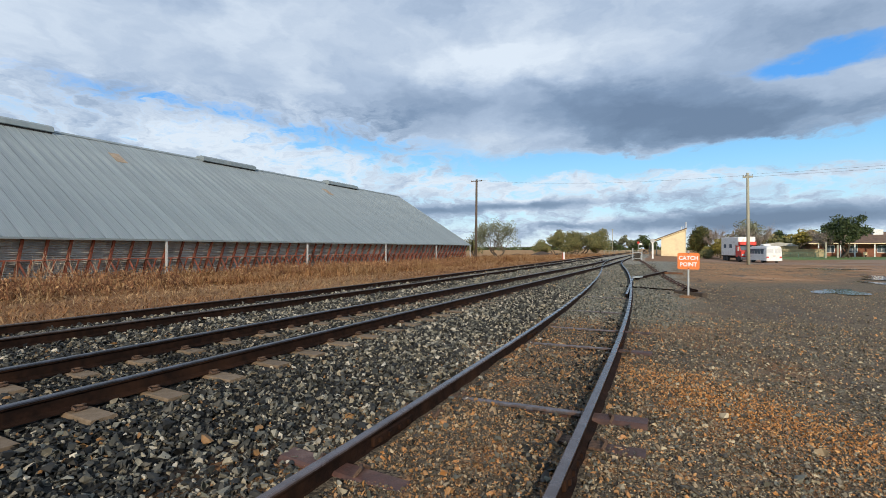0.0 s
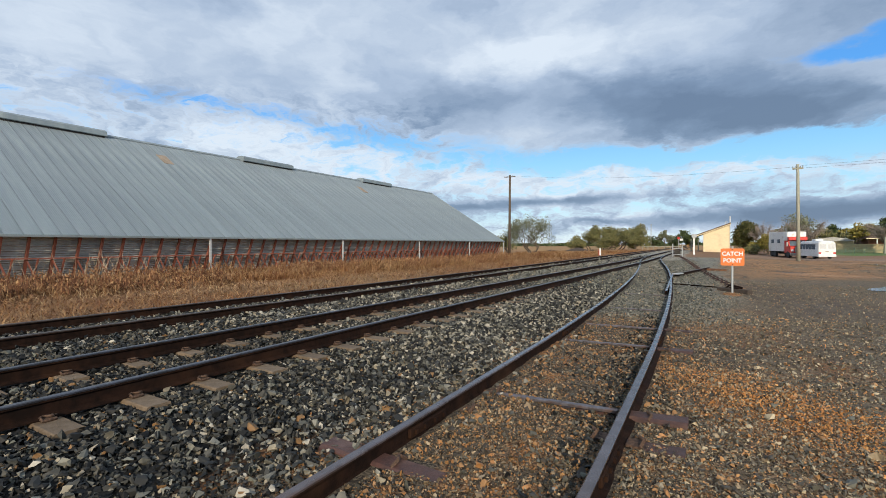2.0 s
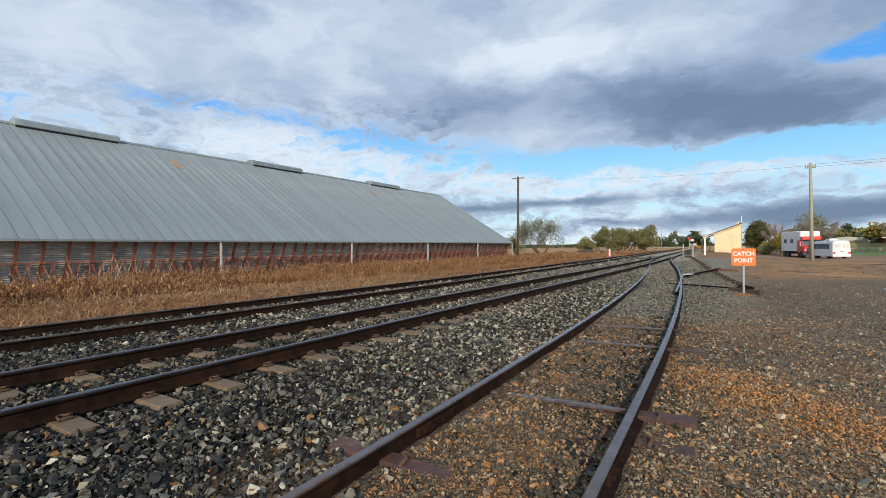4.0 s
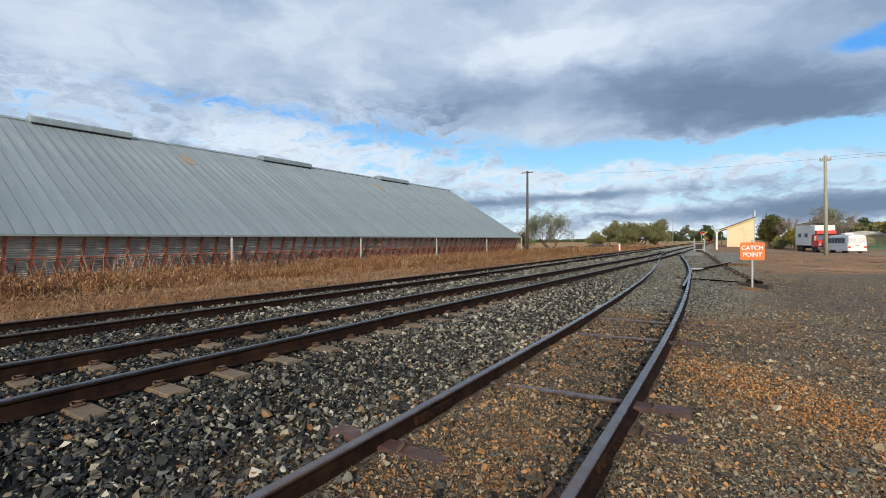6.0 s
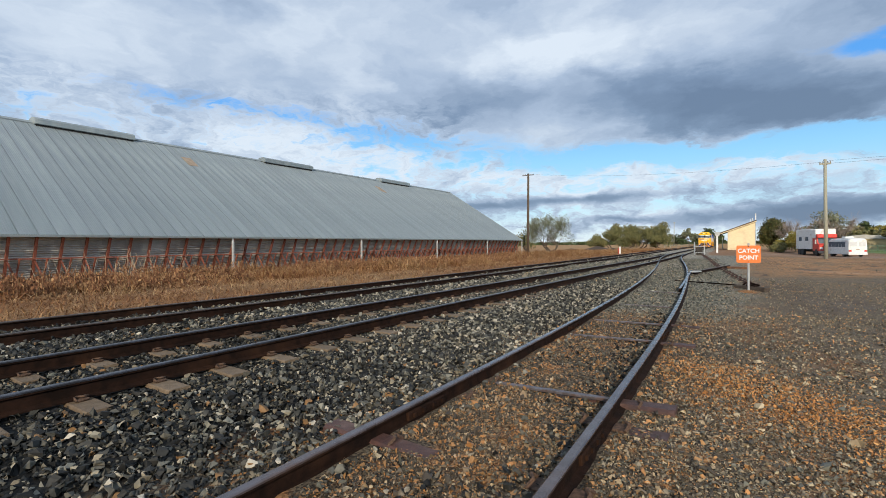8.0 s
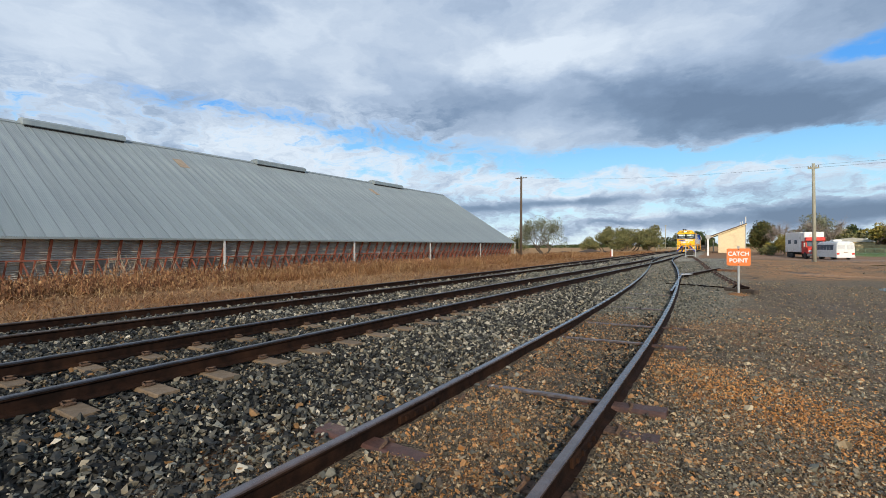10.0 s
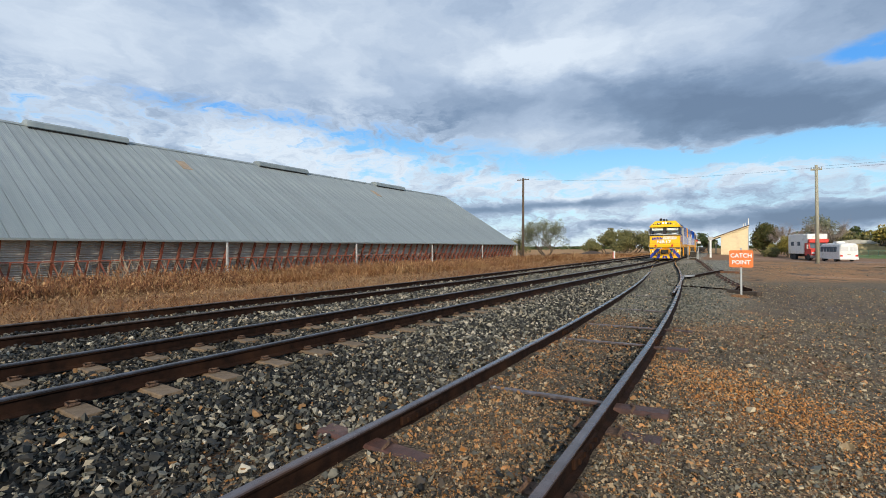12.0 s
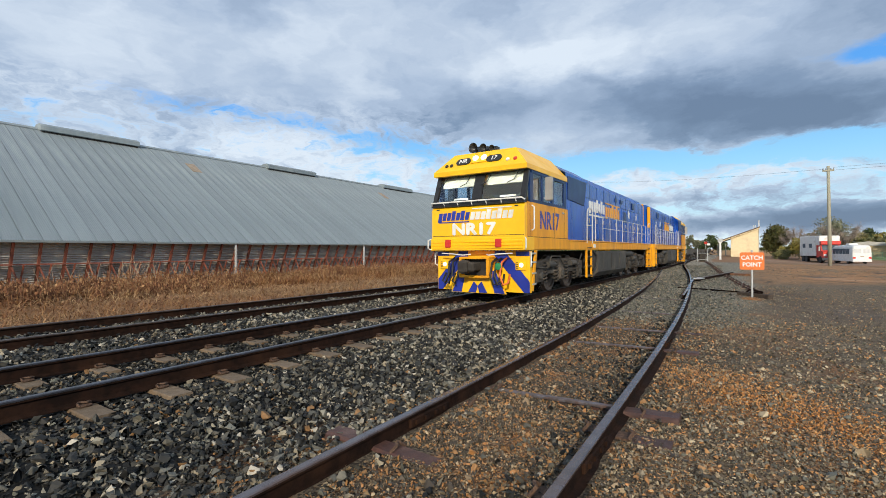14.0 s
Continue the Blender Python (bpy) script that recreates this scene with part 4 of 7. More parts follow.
def make_weeds():
    rng = np.random.default_rng(15)
    c = np.stack([-27.5 + 8.5 * rng.uniform(0, 1, 1300), 3 + 42 * rng.uniform(0, 1, 1300) ** 1.4], -1)
    c = c[noise_field(c * 0.8 + 3.0) > -0.25]
    per = 84
    n = len(c) * per
    lean = np.repeat(rng.normal(0, 0.14, (len(c), 2)), per, 0)
    h = np.repeat(rng.uniform(0.34, 0.86, len(c)), per) * rng.uniform(0.05, 1.0, n)
    p = np.repeat(c, per, 0) + rng.normal(0, 0.10, (n, 2)) + lean * h[:, None] * 2
    z0 = ground_z(p[:, 0], p[:, 1])
    a = rng.standard_normal((n, 3)) * np.array([0.022, 0.022, 0.056])
    b = rng.standard_normal((n, 3)) * 0.015
    q = np.c_[p, z0 + h]
    v = np.stack([q - a, q + b, q + a, q - b], 1).reshape(-1, 3)
    i = np.arange(n) * 4
    f = np.concatenate([np.stack([i, i + 1, i + 2], -1), np.stack([i, i + 2, i + 3], -1)])
    tagged(new("brown_weeds", mass_mesh("brown_weeds", v, f, "weed")), "dead red-brown weeds among dry grass by the shed", "weeds", kind="stuff")


def make_stalks():
    rng = random.Random(31)
    g = Geo()
    for _ in range(46):
        x, y = rng.uniform(-31.5, -28.0), rng.gauss(12.0, 2.0)
        z = float(ground_z(x, y))
        h, a = rng.uniform(0.9, 1.75), rng.uniform(-0.25, 0.25)
        g.tube([(x, y, z - 0.05), (x + a * 0.4, y + a * h * 0.4, z + h * 0.5), (x + a, y + a * h * 1.3, z + h)], 0.016, 4, 0.007)
    single("dead_stalks", g, "stalk", "tall pale dead weed stalks against the shed", "weeds", kind="stuff")


make_grass()
make_weeds()
make_stalks()
# long shed
EAVE_X, EAVE_Z, RIDGE_X, RIDGE_Z, SHED_Y0, SHED_Y1 = -33.0, 2.08, -48.2, 11.5, -14.0, 75.2


def make_shed():
    shed = empty("grain_shed", pose(0, 0, 0), "long grey corrugated grain shed with red raking wall frames", "shed")
    slope = math.atan2(RIDGE_Z - EAVE_Z, EAVE_X - RIDGE_X)
    run = math.hypot(RIDGE_Z - EAVE_Z, EAVE_X - RIDGE_X)
    width = 0.85
    prof = []
    for k in range(8):
        y = width * k / 8
        prof += [(y, 0.0), (y + 0.03, 0.011), (y + 0.055, 0.011), (y + 0.085, 0.0)]
    prof = prof[:-1] + [(width - 0.036, 0.0), (width - 0.034, -0.04), (width - 0.006, -0.04), (width - 0.003, 0.010), (width + 0.0, 0.0)]
    g = Geo()
    n = len(prof)
    nu = 4
    v = [(-run * i / nu, y, z) for i in range(nu + 1) for y, z in prof]
    f = [(i * n + j, i * n + j + 1, (i + 1) * n + j + 1, (i + 1) * n + j) for i in range(nu) for j in range(n - 1)]
    g.add(v, f)
    sheet = g.mesh("roof_sheet", "roof")
    k = 0
    y = SHED_Y0
    while y < SHED_Y1 - 0.4:
        part("roof_sheet", sheet, None, shed, m=Matrix.Translation((EAVE_X, y, EAVE_Z + 0.0015 * (k % 3))) @ Matrix.Rotation(slope, 4, "Y"))
        y += width
        k += 1
    back = Geo()
    back.add([(RIDGE_X, SHED_Y0, RIDGE_Z), (RIDGE_X, SHED_Y1, RIDGE_Z), (2 * RIDGE_X - EAVE_X, SHED_Y1, EAVE_Z), (2 * RIDGE_X - EAVE_X, SHED_Y0, EAVE_Z)], [(0, 1, 2, 3)])
    back.add([(RIDGE_X, SHED_Y0, RIDGE_Z - 0.06), (RIDGE_X, SHED_Y1, RIDGE_Z - 0.06), (2 * RIDGE_X - EAVE_X, SHED_Y1, EAVE_Z - 0.06), (2 * RIDGE_X - EAVE_X, SHED_Y0, EAVE_Z - 0.06)], [(0, 3, 2, 1)])
    part("roof", back, "roof", shed)
    under = Geo()
    under.add([(EAVE_X - 0.05, SHED_Y0, EAVE_Z - 0.06), (EAVE_X - 0.05, SHED_Y1, EAVE_Z - 0.06), (RIDGE_X, SHED_Y1, RIDGE_Z - 0.08), (RIDGE_X, SHED_Y0, RIDGE_Z - 0.08)], [(0, 1, 2, 3)])
    part("roof_lining", under, "galv", shed)
    cap = Geo().prism([(RIDGE_X + 0.35, RIDGE_Z - 0.17), (RIDGE_X + 0.35, RIDGE_Z - 0.13), (RIDGE_X, RIDGE_Z + 0.08), (RIDGE_X - 0.35, RIDGE_Z - 0.13), (RIDGE_X - 0.35, RIDGE_Z - 0.17), (RIDGE_X, RIDGE_Z + 0.03)], "y", SHED_Y0, SHED_Y1)
    part("ridge_cap", cap, "roof", shed)
    gut = Geo().prism([(EAVE_X + 0.02, EAVE_Z - 0.12), (EAVE_X + 0.13, EAVE_Z - 0.12), (EAVE_X + 0.14, EAVE_Z - 0.0), (EAVE_X + 0.125, EAVE_Z - 0.0), (EAVE_X + 0.115, EAVE_Z - 0.105), (EAVE_X + 0.02, EAVE_Z - 0.105)], "y", SHED_Y0, SHED_Y1)
    part("gutter", gut, "roof", shed, "grey eaves gutter")
    for yc in (-4.5, 16.3, 37.3, 58.0):
        v = Geo()
        v.prism([(RIDGE_X - 0.78, RIDGE_Z - 0.20), (RIDGE_X + 0.74, RIDGE_Z - 0.26), (RIDGE_X + 0.80, RIDGE_Z - 0.22), (RIDGE_X + 0.76, RIDGE_Z + 0.16), (RIDGE_X + 0.35, RIDGE_Z + 0.36), (RIDGE_X - 0.35, RIDGE_Z + 0.36), (RIDGE_X - 0.78, RIDGE_Z + 0.16)], "y", yc - 3.6, yc + 3.6)
        vent = part("ridge_vent", v, "roof", shed, "raised ridge ventilator")
        part("vent_opening", Geo().box(RIDGE_X - 0.5, RIDGE_X + 0.66, yc - 3.5, yc + 3.5, RIDGE_Z - 0.6, RIDGE_Z - 0.235), "dark", vent)
    for yc in (23.6, 51.4, -4.0):
        d = 12.0
        s = Geo().box(-0.9, 0.9, -0.42, 0.42, 0.0, 0.05)
        part("skylight", s, "skylight", shed, "tan translucent roof sheet", Matrix.Translation((-45.0, yc, EAVE_Z + d * math.tan(slope))) @ Matrix.Rotation(slope, 4, "Y"))
    # raking wall of horizontal corrugated sheets
    top, bot = Vector((-33.55, 0, 2.02)), Vector((-34.7, 0, -0.55))
    bay = 1.19
    wv, wf = [], []
    rows = 40
    for i in range(rows + 1):
        p = bot.lerp(top, 1.04 * i / rows) + Vector((-0.03, 0, 0))
        o = 0.034 * math.cos(i * math.pi)
        wv += [(p.x + o, 0, p.z - o * 0.4), (p.x + o, bay * 2, p.z - o * 0.4)]
        if i:
            wf.append((2 * i - 2, 2 * i - 1, 2 * i + 1, 2 * i))
    ws = Geo().add(wv, wf).mesh("wall_sheet", "galv")
    k = 0
    while SHED_Y0 + 2 * bay * (k + 1) <= SHED_Y1 + 0.6:
        part("wall_sheet", ws, None, shed, m=pose(0.012 * (k % 2), SHED_Y0 + 2 * bay * k, 0))
        k += 1
    rib = Geo()
    d = Vector((0.075, 0, -0.04))
    rib.loft([[bot + d + Vector((0, -0.06, 0)), bot + d * 3.1 + Vector((0, -0.06, 0)), bot + d * 3.1 + Vector((0, 0.06, 0)), bot + d + Vector((0, 0.06, 0))], [top + d * 0.4 + Vector((0, -0.06, 0)), top + d * 2.3 + Vector((0, -0.06, 0)), top + d * 2.3 + Vector((0, 0.06, 0)), top + d * 0.4 + Vector((0, 0.06, 0))]])
    mid = bot.lerp(top, 0.5)
    strut = Geo()
    a, b = mid + Vector((0.15, 0, -0.05)), Vector((-33.55, 0.32, -0.5))
    strut.tube([a, b], 0.055, 4)
    strut2 = Geo().tube([Vector((-33.75, 0.5, 0.72)), Vector((-34.25, 0.42, -0.5))], 0.055, 4)
    rm, sm, sm2 = rib.mesh("wall_rib", "oxide"), strut.mesh("strut", "oxide"), strut2.mesh("prop", "oxide")
    n = int((SHED_Y1 - SHED_Y0) / bay)
    for k in range(n + 1):
        y = SHED_Y0 + 0.35 + bay * k
        if y > SHED_Y1 - 0.1:
            break
        r = part("wall_rib", rm, None, shed, m=pose(0, y, 0))
        part("strut", sm, None, r)
        part("prop", sm2, None, r, m=pose(0, 0.04 * math.sin(k * 2.1), 0))
    for q in (0.52, 0.02):
        p = bot.lerp(top, q)
        part("wall_rail", Geo().box(p.x + 0.20, p.x + 0.29, SHED_Y0, SHED_Y1 - 0.2, p.z - 0.09, p.z - 0.01), "oxide", shed)
    post = Geo().box(-0.07, 0.07, -0.07, 0.07, -0.75, EAVE_Z - 0.1, 0.01).mesh("eave_post", "pale")
    for y in (-7.5, 6.5, 20.5, 34.6, 48.4, 62.0, 74.9):
        part("eave_post", post, None, shed, "pale steel eaves post", pose(EAVE_X - 0.02, y, 0))
    o = [(EAVE_X - 1.5, -0.6), (EAVE_X - 0.5, EAVE_Z - 0.1), (RIDGE_X, RIDGE_Z - 0.15), (2 * RIDGE_X - EAVE_X + 0.5, EAVE_Z - 0.1), (2 * RIDGE_X - EAVE_X + 1.5, -0.6)]
    for y in (SHED_Y0 + 0.2, SHED_Y1 - 0.25):
        part("gable_wall", Geo().prism(o, "y", y - 0.05, y + 0.05), "galv", shed)
    part("back_wall", Geo().box(2 * RIDGE_X - EAVE_X + 0.9, 2 * RIDGE_X - EAVE_X + 1.0, SHED_Y0 + 0.3, SHED_Y1 - 0.35, -0.6, EAVE_Z), "galv", shed)


make_shed()


# sign
def text_mesh(body, size, depth=0.003, shear=0.0):
    cu = bpy.data.curves.new("lettering", "FONT")
    cu.body, cu.size, cu.extrude, cu.align_x, cu.align_y, cu.shear = body, size, depth, "CENTER", "CENTER", shear
    cu.resolution_u = 3
    ob = bpy.data.objects.new("lettering", cu)
    scene.collection.objects.link(ob)
    bpy.context.view_layer.update()
    me = bpy.data.meshes.new_from_object(ob.evaluated_get(bpy.context.evaluated_depsgraph_get()))
    bpy.data.objects.remove(ob)
    return me


def lettering(name, body, size, mat, parent, m, sx=1.0, bold=0.0, shear=0.0, label=""):
    me = text_mesh(body, size, 0.003, shear)
    if bold:
        tmp = bmesh.new()
        for k, (dx, dy) in enumerate(((-bold, 0), (bold, 0), (0, -bold), (0, bold), (0, 0))):
            start = len(tmp.verts)
            tmp.from_mesh(me)
            tmp.verts.ensure_lookup_table()
            for v in tmp.verts[start:]:
                v.co.x += dx
                v.co.y += dy
                v.co.z += 0.0003 * k
        tmp.to_mesh(me)
        tmp.free()
    me.transform(Matrix.Diagonal((sx, 1, 1, 1)))
    me.materials.clear()
    me.materials.append(M[mat])
    return part(name, me, None, parent, label, m)


def make_sign():
    x, y = -0.115, 17.5
    g = float(ground_z(x, y))
    s = empty("catch_point_sign", pose(x, y, 0), "orange rectangular trackside sign on a grey steel post", "sign")
    part("post", Geo().tube([(0, 0.03, g - 0.2), (0, 0.03, 1.36)], 0.03, 8), "pale", s)
    w, h, r = 0.325, 0.275, 0.05
    def outline(e):
        o = []
        for cx, cz, a0 in ((w - r, h - r, 0), (-w + r, h - r, 90), (-w + r, -h + r, 180), (w - r, -h + r, 270)):
            for a in (0, 30, 60, 90):
                t = radians(a0 + a)
                o.append((cx + (r - e) * math.cos(t), cz + (r - e) * math.sin(t)))
        return o
    z = 1.01
    pl = part("panel", Geo().prism([(a, b + z) for a, b in outline(0)], "y", -0.006, 0.0), "sign", s)
    for body, dz in (("CATCH", 0.10), ("POINT", -0.115)):
        lettering("lettering", body, 0.185, "white", pl, pose(0, -0.007, z + dz, 90, 0, 0), 0.92, 0.0065, label="white capital letters")
    for dz in (0.245, -0.245):
        part("bolt", Geo().lathe([(0.014, -0.02), (0.014, -0.006), (0.01, -0.024)], (0, 0, z + dz), "y", 8), "dark", pl)
    single("foot_mound", Geo().lathe([(0.42, -0.08), (0.34, 0.0), (0.2, 0.05), (0.05, 0.07)], (0, 0, 0), "z", 12), "ground", "small heap of brown earth round a signpost", "earth", m=pose(-0.2, 17.45, g))


make_sign()


# point rodding and timber
def make_rodding():
    t = empty("point_rodding", pose(0, 0, 0), "dark rusty rod line on low stools beside the siding", "rodding")
    pts = [(0.02 - 0.0, 19.2), (-0.35, 21.6), (-0.75, 24.5), (-1.2, 28.2), (-1.75, 33), (-2.35, 39), (-3.0, 46), (-3.9, 55), (-4.6, 62)]
    for off in (0.0, 0.16):
        part("rod", Geo().tube([(x + off, y, float(ground_z(x, y)) + 0.085) for x, y in pts], 0.016, 6), "rail", t)
    stool = Geo().box(-0.06, 0.22, -0.045, 0.045, -0.1, 0.05, 0.01)
    stool.box(-0.035, 0.035, -0.03, 0.03, 0.05, 0.12)
    stool.box(0.125, 0.195, -0.03, 0.03, 0.05, 0.12)
    me = stool.mesh("stool", "steel_tie")
    for y in np.arange(19.6, 60, 1.15):
        x = float(np.interp(y, [p[1] for p in pts], [p[0] for p in pts]))
        part("stool", me, None, t, m=pose(x, float(y), float(ground_z(x, y)), 0, 0, 8 + 4 * math.sin(y * 3)))
    c = Geo().tube([(-2.55, 20.4, -0.12), (-1.6, 19.75, -0.11), (0.0, 18.9, -0.11)], 0.025, 6)
    part("cross_rod", c, "rail", t)
    b = empty("timber_baulk", pose(-0.02, 18.35, float(ground_z(0, 18.3)), 0, 0, -42), "dark weathered timber baulk with lever fittings on gravel", "timber")
    part("baulk", Geo().box(-0.62, 0.55, -0.11, 0.11, -0.08, 0.13, 0.015), "timber", b)
    part("lever", Geo().tube([(-0.35, 0, 0.12), (-0.2, 0, 0.24), (0.25, 0.02, 0.18)], 0.03, 6), "rail", b)
    part("crank", Geo().box(-0.15, 0.2, -0.09, 0.09, 0.13, 0.18, 0.01), "rail", b)
    e = empty("timber_sleeper_end", pose(-0.85, 31.2, float(ground_z(-0.85, 31.2)), 0, 0, -12), "rust-stained timber block under a diverging rail", "timber")
    part("block", Geo().box(-0.7, 0.75, -0.20, 0.20, -0.1, 0.11, 0.015), "red_timber", e)


make_rodding()


# poles and wires
def make_pole(x, y, top, r, arm, lean, label):
    g = float(ground_z(x, y))
    p = empty("utility_pole", pose(x, y, g), label, "utility pole")
    h = top - g
    wood = "dark_pole" if arm > 0.8 else "pole"
    part("pole", Geo().tube([(0, 0, -0.3), (lean * 0.5, 0, h * 0.5), (lean, 0, h)], r, 10, r * 0.72), wood, p, smooth=True)
    for dz, w in ((0.25, arm),) if arm > 0.6 else ((0.35, arm),):
        a = part("crossarm", Geo().box(lean - w, lean + w, -0.12, -0.02, h - dz - 0.15, h - dz, 0.01), wood, p)
        for k in (-0.9, -0.45, 0.45, 0.9):
            part("insulator", Geo().lathe([(0.03, 0), (0.06, 0.02), (0.03, 0.09), (0.05, 0.12), (0.01, 0.17)], (lean + w * k, -0.07, h - dz), "z", 8), "chrome", a)
    return Vector((x + lean, y, top))


P1 = make_pole(-34.9, 82.0, 14.75, 0.27, 1.15, 0.15, "tall weathered timber pole with a crossarm beside the shed")
P2 = make_pole(6.0, 54.9, 9.0, 0.17, 0.42, -0.08, "weathered timber power pole standing in the yard")
P3 = make_pole(-31.0, 262.0, 12.0, 0.2, 0.6, 0.1, "distant bare timber pole by the crossing")
P4 = make_pole(-75.0, 210.0, 7.8, 0.14, 1.0, 0.0, "distant thin pole in a dry paddock")


def wire(a, b, sag):
    pts = []
    for k in range(13):
        t = k / 12
        p = a.lerp(b, t)
        pts.append((p.x, p.y, p.z - sag * 4 * t * (1 - t)))
    single("overhead_wire", Geo().tube(pts, 0.009, 5), "wire", "thin dark overhead wire between timber poles", "wire")


wire(P1 + Vector((0.9, 0, -0.2)), P2 + Vector((-0.3, 0, -0.25)), 0.7)
wire(P2 + Vector((0.3, 0, -0.15)), Vector((52, 44, 10.2)), 0.8)
wire(P2 + Vector((0.3, 0, -0.4)), Vector((52, 40, 9.8)), 0.9)

# train
LEN = 17.4          # each locomotive over its ends
WHEEL_R = 0.53


def wheelset_mesh():
    g = Geo()
    for s in (-1, 1):
        g.lathe([(0.10, s * 0.66), (0.18, s * 0.665), (0.22, s * 0.70), (0.42, s * 0.70), (0.45, s * 0.685), (0.56, s * 0.682), (0.555, s * 0.705), (0.53, s * 0.715), (0.525, s * 0.815), (0.45, s * 0.815), (0.42, s * 0.775), (0.22, s * 0.775), (0.17, s * 0.83), (0.05, s * 0.835)], (0, 0, 0), "x", 28)
    g.lathe([(0.09, -0.66), (0.09, 0.66)], (0, 0, 0), "x", 12)
    for s in (-1, 1):
        for k in range(4):
            t = k * math.pi / 2
            g.lathe([(0.03, s * 0.83), (0.03, s * 0.845)], (0, 0.10 * math.cos(t), 0.10 * math.sin(t)), "x", 6)
    return g.mesh("wheelset", "wheel")


def spring(g, x, y, z0, z1, r=0.13):
    pts = []
    turns = 6
    for k in range(turns * 8 + 1):
        t = k / 8 * 2 * math.pi
        pts.append((x + r * math.cos(t), y + r * math.sin(t), z0 + (z1 - z0) * k / (turns * 8)))
    g.tube(pts, 0.019, 5)


def make_bogie(loco, yc):
    b = Geo()
    for s in (-1, 1):
        x = s * 1.17
        b.prism([(yc - 2.15, 0.62), (yc - 2.15, 0.86), (yc - 1.2, 0.98), (yc + 1.2, 0.98), (yc + 2.15, 0.86), (yc + 2.15, 0.62), (yc + 1.75, 0.56), (yc - 1.75, 0.56)], "x", x - 0.07, x + 0.07)
        for d in (-1.7, 0.0, 1.7):
            b.box(x - 0.06, x + 0.13, yc + d - 0.17, yc + d + 0.17, 0.36, 0.72, 0.02)
            b.prism([(yc + d - 0.3, 0.30), (yc + d - 0.22, 0.62), (yc + d - 0.16, 0.62), (yc + d - 0.2, 0.30)], "x", x - 0.04, x + 0.06)
            b.prism([(yc + d + 0.2, 0.30), (yc + d + 0.16, 0.62), (yc + d + 0.22, 0.62), (yc + d + 0.3, 0.30)], "x", x - 0.04, x + 0.06)
    for d in (-0.85, 0.85):
        b.box(-1.0, 1.0, yc + d - 0.12, yc + d + 0.12, 0.55, 0.85)
    bog = part("bogie", b, "bogie", loco, "dusty grey-brown six-wheel bogie frame")
    for s in (-1, 1):
        for d in (-1.32, -0.42, 0.42, 1.32):
            sp = Geo()
            spring(sp, s * 1.22, yc + d, 0.36, 0.92, 0.105)
            part("spring", sp, "bogie", bog, "coil suspension spring")
    for s in (-1, 1):
        pipes = Geo()
        x = s * 1.30
        pipes.tube([(x, yc - 2.1, 0.78), (x, yc - 1.2, 0.72), (x, yc - 0.9, 1.05), (x, yc - 0.2, 1.04), (x, yc + 0.2, 0.74), (x, yc + 1.5, 0.76), (x, yc + 1.9, 1.1)], 0.02, 6)
        for d in (-0.95, 0.95):
            pipes.lathe([(0.085, -0.25), (0.085, 0.25)], (x, yc + d, 0.82), "y", 10)
        part("brake_gear", pipes, "tank", bog, "brake cylinders and pipes")
    for s in (-1, 1):
        for d in (-1.7, 0.0, 1.7):
            part("axle_box", Geo().lathe([(0.11, 0), (0.11, s * 0.05), (0.07, s * 0.07), (0.02, s * 0.07)], (s * 1.28, yc + d, WHEEL_R), "x", 12), "tank", bog)


def handrail(loco, pts, r=0.019, mat="white", name="handrail"):
    return part(name, Geo().tube(pts, r, 6), mat, loco, "white tubular handrail" if mat == "white" else "")


def face_pose(x, y, z, tilt=0.0):
    """On the front: reads from the front; tilt leans the top backwards."""
    return pose(x, y, z, 90 - tilt, 0, 0)


